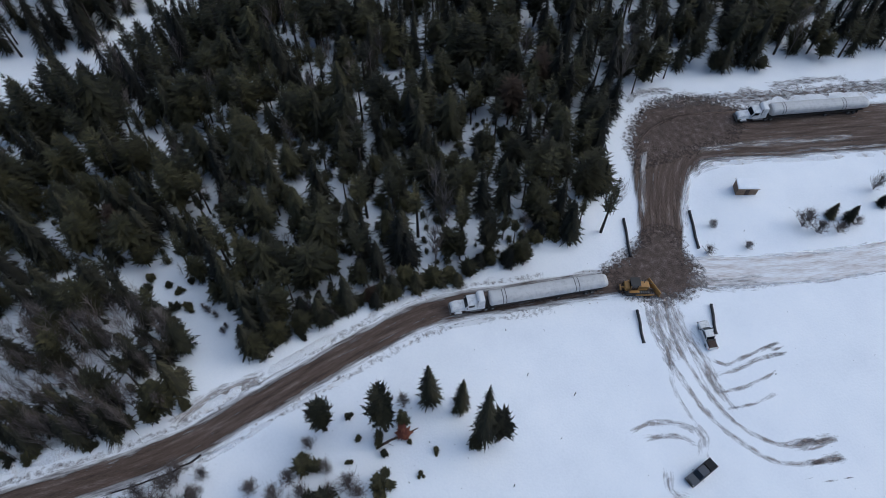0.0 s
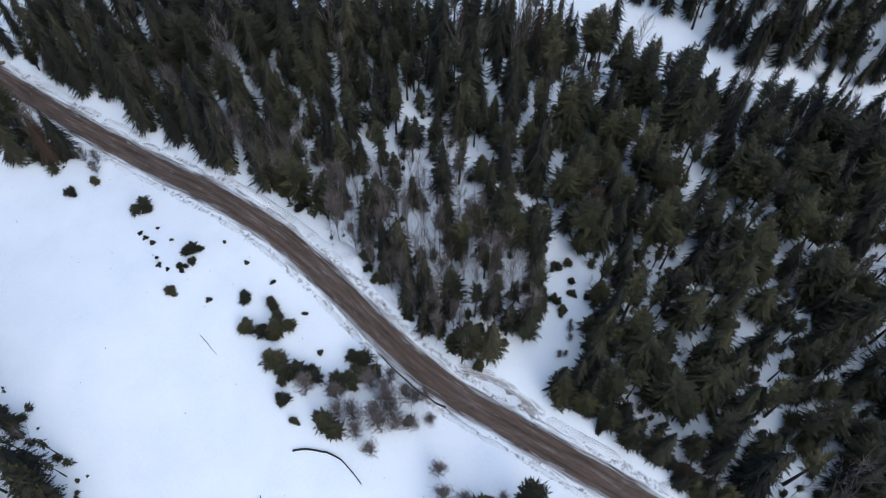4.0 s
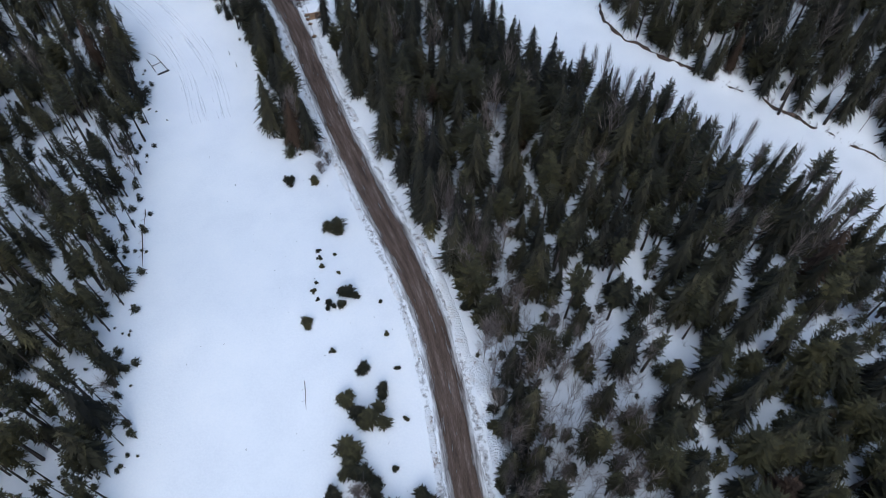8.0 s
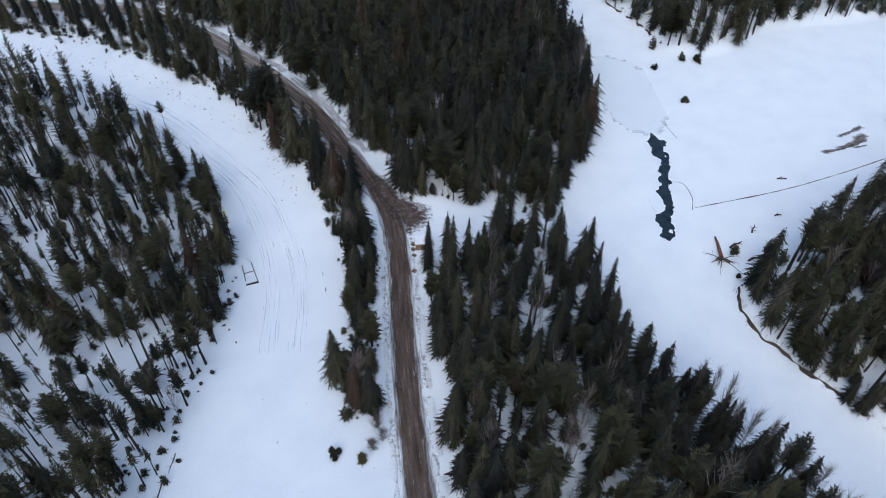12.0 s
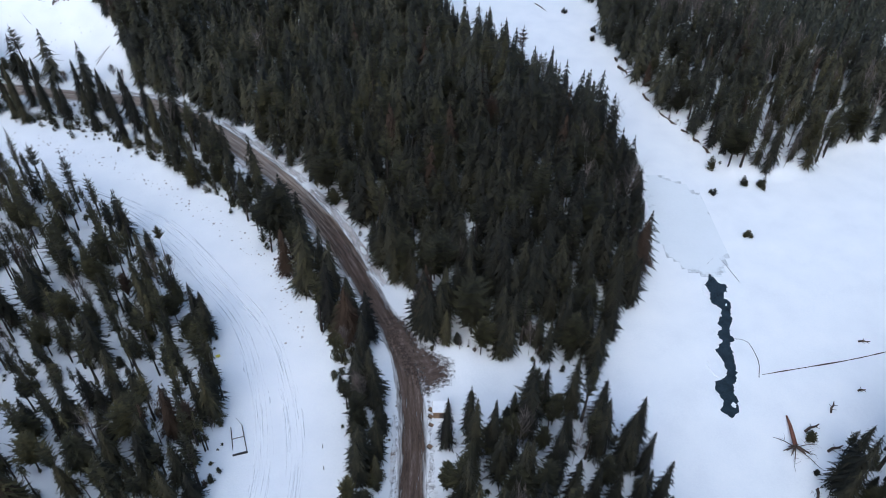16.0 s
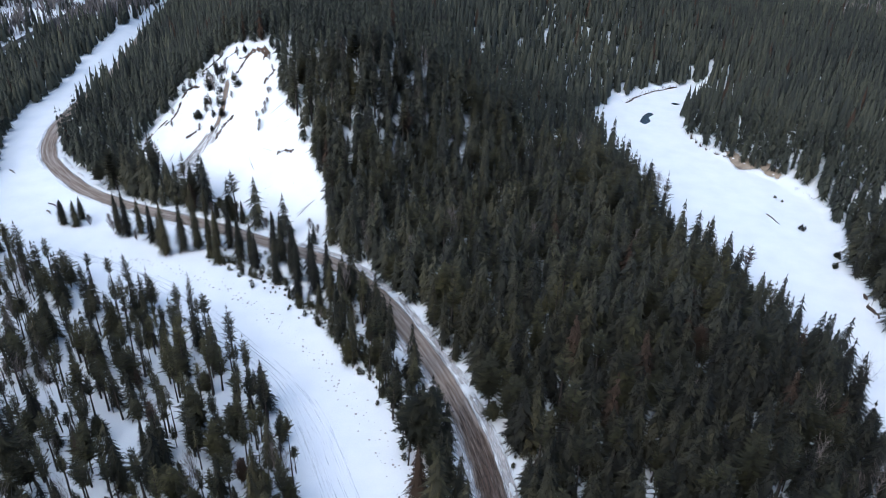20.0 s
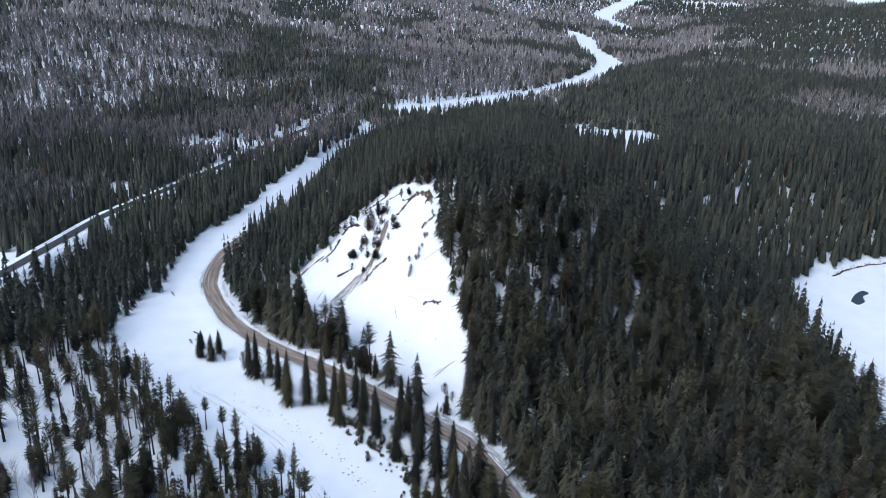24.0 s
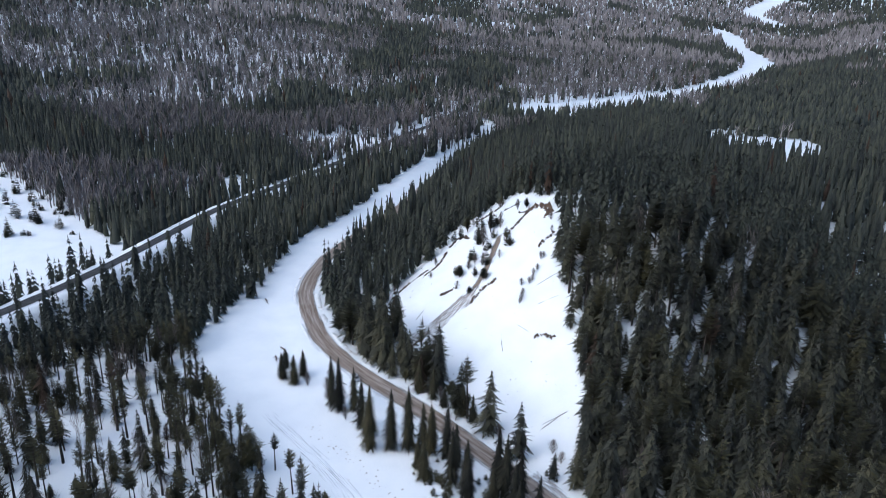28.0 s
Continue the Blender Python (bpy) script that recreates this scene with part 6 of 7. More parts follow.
# ---------------------------------------------------------------- pipes, fences, posts and the drag
for a, b in (((9, -148.6), (1.2, -144.3)), ((14, -135.6), (6.2, -131.3)), ((-4, -124.9), (-10, -121.7)), ((-10, -137.8), (-15, -134.5))):
    pa, pb = np.array(a, float), np.array(b, float)
    mid = (pa + pb) / 2
    ln = np.linalg.norm(pb - pa) / 2
    pipe = thing("black_pipe", "black plastic drain pipe lying on the snow", "pipe", "black pipes at the junction")
    part("barrel", tube([(-ln, 0, 0.28), (-ln * 0.3, 0.08, 0.28), (ln * 0.4, -0.05, 0.28), (ln, 0.05, 0.28)], 0.27, 10), M_PIPE, pipe)
    part("collar", tube([(ln * 0.92, 0.04, 0.28), (ln * 1.0, 0.05, 0.28)], 0.33, 10), M_PIPE, pipe)
    part("end_cap", boxes((-ln - 0.25, -0.25, 0.05, -ln, 0.25, 0.55), bevel=0.06), M_ROOFSNOW if a[0] == -4 else M_PIPE, pipe)
    put(pipe, *mid, math.degrees(math.atan2(*(pb - pa)[::-1])))

for pts in ([(-11, -29), (-9.5, -30.6), (-8, -33.5), (-7.7, -36.5), (-8, -38.4), (-9, -41.4)], [(10.6, -30.5), (9.5, -36.3), (9.1, -41.2), (9.6, -45.6)], [(-9, -46.3), (-10, -49.2), (-9.6, -51.2)], [(-19.5, -29.5), (-21, -31.1)]):
    p = np.array(pts, float)
    far_on = np.concatenate([[0], np.cumsum(np.linalg.norm(np.diff(p, axis=0), axis=1))])
    at = np.arange(0, far_on[-1], 0.7)
    line = np.stack([np.interp(at, far_on, p[:, 0]), np.interp(at, far_on, p[:, 1])], 1)
    line = line + 0.5 * (np.stack([vnoise(line[:, 0], line[:, 1], 1.3, 5), vnoise(line[:, 0], line[:, 1], 1.3, 6)], 1) - 0.5)
    zz = height(line[:, 0], line[:, 1])
    fence = thing("silt_fence", "sagging black silt fence half buried in snow", "fence", "silt fences")
    fence.matrix_basis = Matrix.Translation((line[0, 0], line[0, 1], zz[0]))
    loc = np.column_stack([line[:, 0] - line[0, 0], line[:, 1] - line[0, 1], zz - zz[0]])
    sag = 0.3 + 0.15 * vnoise(line[:, 0], line[:, 1], 1.5, 8)
    off = np.array([0.05, 0.05, 0])
    v = np.vstack([loc - (0, 0, 0.1), loc + np.column_stack([np.zeros((len(loc), 2)), sag]), loc + off + np.column_stack([np.full((len(loc), 2), 0.12), sag]), loc + np.array([0.2, 0.16, -0.05])])
    m = len(loc)
    f = [(r * m + i, r * m + i + 1, (r + 1) * m + i + 1, (r + 1) * m + i) for r in range(3) for i in range(m - 1)]
    part("fabric", (v, np.array(f)), M_CLOTH, fence, "black geotextile")
    for i in range(0, m, 3):
        p = loc[i]
        part("stake", boxes((p[0] - 0.03, p[1] - 0.06, p[2] - 0.2, p[0] + 0.03, p[1] - 0.005, p[2] + 0.7)), M_WOOD, fence, "wooden stake")

drag = thing("snow_drag", "pole frame of a snow drag lying on the groomed snow", "sled")
part("runner", tube([(-3.4, -1.35, 0.12), (3.6, -1.15, 0.2)], 0.09, 6), M_LOG, drag)
part("runner", tube([(-3.4, 1.35, 0.12), (3.6, 1.1, 0.2)], 0.09, 6), M_LOG, drag)
part("crossbar", tube([(0.6, -1.3, 0.2), (0.6, 1.25, 0.2)], 0.08, 6), M_LOG, drag)
part("blade", boxes((-3.65, -1.5, 0.0, -3.2, 1.5, 0.5), bevel=0.08), M_DARKSTEEL, drag, "heavy dark rear blade")
part("frame", tube([(3.6, -1.15, 0.2), (5.6, -0.2, 0.15)], 0.03, 5), M_LOG, drag, "thin tow rope")
put(drag, -18.6, 95.0, 108)
for x, y in ((-1.2, 93.3), (-0.4, 88.2), (-2, 117), (16, -69.0), (-5, -99.7), (-20, -87.3), (-12, -104.9)):
    st = thing("marker_stake", "short dark stake sticking out of the snow", "stake", "marker stakes")
    part("post", tube([(0, 0, -0.2), (0.04, 0.02, 1.1)], 0.07, 6), M_LOG, st)
    part("tip", tube([(0.04, 0.02, 1.1), (0.05, 0.02, 1.3)], [0.09, 0.05], 6), M_PIPE, st)
    put(st, x, y, 40 * x)
flag = thing("yellow_marker", "small yellow plastic marker on the clearing's edge", "marker")
part("pole", tube([(0, 0, -0.2), (0, 0, 1.2)], 0.05, 6), M_WOOD, flag)
part("panel", boxes((-0.5, -0.04, 0.3, 0.5, 0.0, 1.1), bevel=0.02), M_FLAG, flag)
put(flag, -27.4, 116.7, 20)

post = thing("sign_post", "dark post with a small board beside the muddy bend", "post")
part("post", tube([(0, 0, -0.3), (0.05, 0, 2.2)], 0.07, 6), M_LOG, post)
part("brace", tube([(0.5, 0.3, -0.1), (0.03, 0, 1.5)], 0.05, 6), M_LOG, post)
part("panel", boxes((-0.4, -0.06, 0.7, 0.4, -0.02, 1.3), bevel=0.02), M_DARKSTEEL, post, "small dark board")
put(post, 35.5, -156.7, 40)

# ---------------------------------------------------------------- logs, roots and debris
def log(a, b, r, label="fallen dark log lying in the snow", mat=None, limbs=3):
    """A fallen log between two places on the ground, with a few broken limbs."""
    pa, pb = Vector((*a, float(height(*a)))), Vector((*b, float(height(*b))))
    d = pb - pa
    root = thing("fallen_log", label, "log", "fallen logs")
    root.matrix_basis = Matrix.Translation(pa)
    side = Vector((-d.y, d.x, 0)).normalized()
    part("trunk", tube([(0, 0, r * 0.6), tuple(d * 0.35 + side * r * 0.8 + Vector((0, 0, r * 0.9))), tuple(d * 0.7 - side * r * 0.4 + Vector((0, 0, r * 0.8))), tuple(d + Vector((0, 0, r * 0.6)))], [r, r * 0.9, r * 0.7, r * 0.35], 7), mat or M_LOG, root)
    for k in range(limbs):
        f = 0.25 + 0.6 * k / max(1, limbs)
        e = d * (f + 0.1) + side * (0.9 if k % 2 else -1.0) * (0.6 + 1.6 * r) + Vector((0, 0, 0.4))
        part("limb", tube([tuple(d * f + Vector((0, 0, r))), tuple(e)], [r * 0.35, r * 0.1], 5), mat or M_LOG, root)
    return root


log((-3.6, -70.6), (-3.9, -78.4), 0.22, "snow-dusted fallen log under a dead red conifer")
log((-5, -2), (-6, -7), 0.06, "thin broken pole lying on the snow")
log((-26, 46), (-26.5, 42), 0.1)
log((-27.2, 40), (-27.8, 31), 0.11)
log((-16, -44.3), (-19, -39.4), 0.14)
log((-161, 259), (-160, 266), 0.25)
for a, b in (((-130, 278), (-125, 277)), ((-128, 286), (-123, 290)), ((-106, 244), (-100, 247)), ((-100, 250), (-98, 256)), ((-168, 269), (-161, 271)), ((-129, 269), (-133, 273)), ((-133, 292), (-128, 298)), ((-163, 259), (-161, 265)), ((-171, 272), (-172, 277)), ((-97, 258), (-101, 251))):
    log(a, b, 0.085)
for a, b in (((-194, 229), (-188, 228)), ((-190, 224), (-186, 222)), ((-233, 249), (-228, 247)), ((128, 127), (131, 127)), ((121, 112), (123, 112.4)), ((112, 106), (114, 109)), ((70, 330), (74, 322))):
    log(a, b, 0.25)

roots = thing("uprooted_tree", "uprooted tree with red-brown trunk and dark roots on the river ice", "tree")
zr = float(height(100, 97))
roots.matrix_basis = Matrix.Translation((100, 97, zr))
part("trunk", tube([(0, 0, 0.9), (0.5, 3, 0.9), (1.0, 5.5, 0.7), (1.3, 8, 0.5)], [0.5, 0.45, 0.36, 0.2], 8), M_REDLOG, roots)
rr = np.random.default_rng(8)
for k in range(14):
    a = rr.random() * 6.28
    e = (math.cos(a) * (1.2 + 2.5 * rr.random()), -0.6 + math.sin(a) * 2.2 * rr.random() - 0.8, 0.2 + 1.9 * rr.random())
    part("root", tube([(0, -0.2, 0.8), (e[0] * 0.5, e[1] * 0.5, e[2] * 0.8 + 0.3), e], [0.26, 0.17, 0.06], 6), M_LOG, roots)
for e in ((-4, 2.5, 0.5), (-2, -5, 0.3), (3.5, -2.5, 1.0), (3.5, -5.5, 0.4), (5, 0.5, 0.6)):
    limb = part("limb", tube([(0, -0.3, 0.7), (e[0] * 0.5, e[1] * 0.5, 0.8), e], [0.12, 0.08, 0.03], 6), M_LOG, roots)
    for q in range(6):
        s0 = np.array(e) * (0.45 + 0.1 * q)
        part("twig", tube([s0 + (0, 0, 0.4 * (1 - q / 6)), s0 + (0.9 * rr.normal(), 0.9 * rr.normal(), 0.5)], [0.035, 0.012], 4), M_LOG, limb)
n += 1
stand(YOUNG, n, 104.5, 99, 3.5, 1.8)
stand(YOUNG, n + 1, 101.8, 90.5, 2.2, 1.1)
log((104, 101), (108, 103), 0.3)
log((107, 96), (111, 97.5), 0.3)

rock = thing("boulder", "dark boulder at the foot of the snowy slide", "rock")
bm = bmesh.new()
bmesh.ops.create_icosphere(bm, subdivisions=3, radius=1.0)
for v in bm.verts:
    v.co *= 0.85 + 0.4 * noise.noise(v.co * 1.3)
    v.co.z *= 0.75
part("stone", bm, M_SOIL, rock)
put(rock, -153.8, 263, 0, lift=0.4)

# ---------------------------------------------------------------- open water, ice and banks
M_MUD = material("churned_mud", [(0.045, 0.032, 0.026), (0.075, 0.054, 0.044), (0.11, 0.082, 0.07), (0.2, 0.17, 0.155)], 0.8, 0.85, 0.6, 6, cover=1.4)
M_CHURN = material("churned_dirty_snow", [(0.035, 0.027, 0.023), (0.09, 0.07, 0.06), (0.22, 0.19, 0.175), (0.4, 0.37, 0.36)], 0.8, 0.85, 0.7, 6, stretch=(1.4, 0.5, 1), coords="UV", cover=1.1, soft_rim=True)
M_SLUSH = material("packed_slush", [(0.3, 0.26, 0.24), (0.55, 0.52, 0.51), (0.7, 0.7, 0.71)], 0.8, 0.85, 0.4, 6, stretch=(1.2, 0.15, 1), coords="UV", cover=1.2, soft_rim=True)
M_SOIL_WASH = material("washed_soil", [(0.11, 0.085, 0.07), (0.2, 0.155, 0.125), (0.33, 0.28, 0.245)], 0.8, 0.9, 0.5, 6, stretch=(1.4, 0.3, 1), coords="UV", cover=1.2, soft_rim=True)
M_PACKED = material("packed_snow", [(0.76, 0.79, 0.84), (0.8, 0.83, 0.875), (0.84, 0.865, 0.905)], 0.6, 0.7, 0.2, 6, stretch=(2.2, 0.05, 1), coords="UV", cover=1.0, soft_rim=True)
M_SPATTER = material("dirt_spatter", [(0.08, 0.062, 0.052), (0.2, 0.17, 0.15), (0.4, 0.37, 0.35)], 0.9, 0.9, 0.4, 5, cover=1.2, soft_rim=True)
M_WATER = material("black_river_water", [(0.012, 0.018, 0.022), (0.02, 0.03, 0.036), (0.03, 0.042, 0.05)], 0.4, 0.12, 0.15, 5, spec=0.5)
M_ICE = material("grey_river_ice", [(0.745, 0.79, 0.83), (0.765, 0.808, 0.848), (0.785, 0.825, 0.865)], 0.15, 0.35, 0.05, 8, cover=0.3, soft_rim=True)


def sheet(name, points, mat, label, lift, category, kind="structure", step=0.9, rough=0.35, seed=1, rim=0.0, jag=0.0):
    """A flat piece with a ragged outline, on the ice; rim: how far its edge drops."""
    ring = spline([(*p, 0) for p in points] + [(*points[0], 0)], step)[:-1, :2]
    if jag:
        p = np.array(points + [points[0]], float)
        cut_at = np.concatenate([[0], np.cumsum(np.linalg.norm(np.diff(p, axis=0), axis=1))])
        at = np.arange(0, cut_at[-1], step)
        ring = np.stack([np.interp(at, cut_at, p[:, 0]), np.interp(at, cut_at, p[:, 1])], 1) + np.random.default_rng(seed).normal(0, jag, (len(at), 2))
    c = ring.mean(0)
    off = (ring - c) / np.linalg.norm(ring - c, axis=1)[:, None]
    ring = ring + off * (rough * 2 * (fbm(ring[:, 0] + seed * 17, ring[:, 1], 1.6, seed) - 0.5))[:, None]
    z = float(height(c[0], c[1])) + lift
    bm = bmesh.new()
    top = [bm.verts.new((p[0], p[1], float(height(p[0], p[1])) + lift)) for p in ring]
    face = bm.faces.new(top)
    if face.normal.z < 0 or True:
        bm.normal_update()
        if face.normal.z < 0:
            face.normal_flip()
    if rim:
        low = [bm.verts.new((v.co.x + o[0] * 0.12, v.co.y + o[1] * 0.12, v.co.z - rim)) for v, o in zip(top, off)]
        for i in range(len(top)):
            j = (i + 1) % len(top)
            bm.faces.new((top[i], top[j], low[j], low[i]))
        bmesh.ops.recalc_face_normals(bm, faces=bm.faces[:])
    bmesh.ops.triangulate(bm, faces=[f for f in bm.faces if len(f.verts) > 4])
    me = bpy.data.meshes.new(name)
    bm.to_mesh(me)
    bm.free()
    me.materials.append(mat)
    return tagged(new(name, me), label, category, kind=kind)


sheet("water", [(97.6, 151.5), (99.4, 147.4), (101, 147), (100.3, 144.2), (98.6, 142), (100, 140.6), (99.4, 137.8), (98.2, 134), (96.6, 131), (96.4, 129.4), (97, 127.2), (95.2, 126.4), (95.4, 124.6), (94.4, 121), (94.4, 119), (93.4, 115.6), (91.8, 112.8), (91.6, 109.6), (91, 106), (88.6, 104.6), (87, 106.6), (88.6, 109.6), (87.4, 112.6), (88.2, 115), (90.4, 115.4), (91.8, 118), (91.8, 121), (91, 124), (92.6, 126), (93.6, 127.4), (93.2, 129.6), (95, 131.4), (94.2, 133), (96, 135.4), (96.8, 138.4), (94.6, 140.6), (95.8, 143.6), (95, 146.6), (96.6, 149)], M_WATER, "black open water in the river ice", 0.10, "water", rough=0.0, seed=3, step=0.55, jag=0.17)
sheet("water_far", [(12.5, 430), (15.5, 427), (18, 433), (17, 440), (19, 446), (16.5, 449), (13.5, 440)], M_WATER, "black open water in the river ice", 0.10, "water", rough=0.6, seed=4)
sheet("water_far", [(28, 470), (31, 469), (33, 472), (29, 473)], M_WATER, "black open water in the river ice", 0.10, "water", rough=0.3, seed=5)
stain("river_ice", [(88, 169), (90, 186), (93, 195), (98, 192), (103, 186), (105, 173), (105, 163), (99, 152), (94, 154), (90, 159)], M_ICE, "bare grey ice on the river", 7, lift=0.05, step=1.5, thick=2.6, category="ice")
for i, (x, y, w, l) in enumerate(((89.4, 119, 1.5, 3.0), (93.4, 131.4, 1.3, 0.9), (94.6, 145, 0.9, 2.0), (99.8, 143, 0.7, 1.2), (90.4, 108.2, 0.6, 1.0), (92.4, 113.6, 0.4, 0.5), (98.6, 139.5, 0.35, 0.5))):
    pts = [(x + w * math.cos(a) * (1 + 0.2 * math.sin(3 * a + i)), y + l * math.sin(a)) for a in np.linspace(0, 6.283, 9)[:-1]]
    sheet("ice_floe", pts, M_ROOFSNOW, "white snow-topped ice floe in open water", 0.2, "ice floe", kind="", rough=0.2, jag=0.12, step=0.5, seed=20 + i, rim=0.3)
drape("crack", [(98, 155), (102, 158), (104, 152), (105, 148)], 0.09, M_DARKSTEEL, "thin dark crack in the river ice", seed=2)
drape("crack", [(97, 128), (100, 127), (100.6, 121), (99, 116)], 0.08, M_DARKSTEEL, "thin dark crack in the river ice", seed=3)
drape("crack", [(100, 116.8), (106, 118), (113, 119.3), (122, 121), (132, 123.4), (142, 126.4), (152, 129.5), (165, 134), (185, 141)], 0.13, M_LOG, "dark sediment line across the snowfield", seed=4, ragged=1.2)
for pts, w in (([(155, 145), (160, 147), (166, 150)], 1.0), ([(146, 138), (154, 139.5), (164, 143)], 0.7), ([(152, 139), (159, 142), (165, 146)], 1.6), ([(157, 139.5), (163, 140.5)], 0.6)):
    drape("sand_streak", pts, w, M_CHURN, "dark ledge of sand showing through the snow", seed=int(pts[0][1]), ragged=0.9, lift=0.1, thick=0.85)
sheet("sand_bar", [(55, 393), (58, 384), (61, 376), (65, 377), (70, 378), (74, 371), (78, 369), (79, 374), (74, 382), (68, 386), (62, 388), (59, 394)], M_SAND, "bare brown cut bank above the river", 0.7, "sand", rough=0.0, seed=9, jag=0.35)


def cut_bank(points, seed):
    """A low eroded bank: dark soil, roots and twigs under a lip of snow."""
    line = spline([(*p, 0) for p in points], 0.6)
    line[:, 0] += 3.0 * (fbm(line[:, 0], line[:, 1], 7, seed + 5) - 0.5)
    tang = np.gradient(line[:, :2], axis=0)
    tang /= np.linalg.norm(tang, axis=1)[:, None]
    side = np.stack([-tang[:, 1], tang[:, 0]], 1)
    base = river_level(line[:, 1])
    tall = np.clip(2.6 * fbm(line[:, 0], line[:, 1], 5, seed) - 0.55, 0.02, 2)
    rows = []
    for o, zf in ((-0.35, -0.3), (-0.1, 0.4), (0.0, 0.85), (0.2, 1.0), (0.45, -0.2)):
        wob = 1.3 * (fbm(line[:, 0] + o, line[:, 1], 4, seed + 2) - 0.5)
        xy = line[:, :2] + side * (o + wob)[:, None]
        rows.append(np.column_stack([xy, base + tall * zf]))
    v = np.stack(rows, 1)
    m, k = v.shape[:2]
    ids = np.arange(m * k).reshape(m, k)
    q = np.stack([ids[:-1, :-1], ids[1:, :-1], ids[1:, 1:], ids[:-1, 1:]], -1).reshape(-1, 4)
    ob = tagged(new("cut_bank", mesh_from("cut_bank", v.reshape(-1, 3), q, M_LOG, True)), "dark eroded river bank with exposed roots", "river bank", kind="structure")
    sp = []
    r2 = np.random.default_rng(seed)
    x = line[:, 0] + r2.normal(0, 0.8, m)
    y = line[:, 1] + r2.normal(0, 0.8, m)
    hh = 0.6 + 1.4 * r2.random(m)
    vv, ff, _ = plant(SHRUB, x, y, base + 0.1, hh, hh * 0.7, r2)
    sc = new("bank_roots", mesh_from("bank_roots", vv, ff, M_LOG))
    tagged(sc, "dark tangled roots and twigs along the bank", "roots", kind="stuff")


cut_bank([(101, 87), (99, 80), (101, 73), (104, 68), (108, 60), (112, 54), (117, 46), (122, 39), (128, 29), (133, 20), (138, 10), (145, -6)][::-1], 5)
cut_bank([(96, 275), (98, 263), (101, 250), (104, 236), (108, 226), (112, 217), (115, 205)], 7)
cut_bank([(58, 388), (47, 398), (40, 414), (35, 430)], 9)
cut_bank([(94, 345), (90, 352), (84, 361)], 11)
cut_bank([(2, 462), (8, 476), (15, 489), (30, 508)], 13)

stain("junction_mud", [(6, -126.0), (1, -125.5), (-2, -128.1), (-4.5, -131.3), (-5.5, -134.5), (-5, -138.9), (-2, -140.5), (2, -140.5), (6, -142.1), (9, -139.9), (7, -132.4)], M_MUD, "churned brown mud where the roads meet", 2.8, lumps=0.15)
stain("junction_mud", [(24, -147.0), (29, -149.1), (34, -154.0), (37, -160.6), (35, -169.3), (30, -174.8), (25, -178.1), (20, -169.3), (22, -158.4)], M_MUD, "churned brown mud on the outside of the bend", 2.6, lumps=0.25)
stain("junction_mud", [(13, 122), (11.5, 129), (14.5, 128), (18, 121), (22, 117.5), (25, 115), (24, 111.5), (20, 109), (18, 113)], M_MUD, "churned brown mud at the cabin turn-out", 2.6, lumps=0.15)
for pts, w, th in (([(36.5, -161.7), (33, -170.4), (29, -179.2), (24, -190.3), (18, -204.7), (10, -224.3)], 2.6, 0.62), ([(40, -156.2), (41, -160.6), (38, -168.2)], 1.6, 0.45), ([(28, -188.1), (25, -197.0), (21, -206.9)], 1.2, 0.45), ([(45, -163.8), (45, -170.4), (43, -174.8)], 0.7, 0.55)):
    drape("churned_bank", pts, w, M_CHURN, "dirty churned snow thrown up beside the road", lift=0.12, seed=int(pts[0][0]), ragged=0.8, thick=th, category="snow bank")
for pts, w, th in (([(16, -155.1), (17, -160.6), (14, -169.3), (9, -180.3), (3, -194.8), (-6, -213.5)], 1.3, 0.45), ([(21, -160.6), (18, -169.3), (13, -180.3), (7, -193.7)], 0.9, 0.38), ([(12.5, -139.5), (19, -144.5), (25, -149.4), (29, -153.6)], 0.8, 0.5), ([(6, -145.3), (12, -150.3), (16.5, -155.1)], 0.7, 0.45)):
    drape("slush_strip", pts, w, M_SLUSH, "strip of packed snow left on the muddy road", lift=0.06, seed=int(pts[0][1]), ragged=0.7, thick=th)

# ---------------------------------------------------------------- tracks in the yard
INNER = [(-5, -131.3), (-8, -129.2), (-14, -126.6), (-21, -125.6), (-28, -125.6), (-32, -127.0), (-36, -129.8), (-38, -133.5), (-40, -138.9)]
OUTER = [(-4, -129.7), (-8, -126.8), (-14, -124.1), (-20, -123.0), (-27, -123.0), (-32, -124.2), (-37, -126.6), (-40, -130.2), (-42.3, -136.7)]
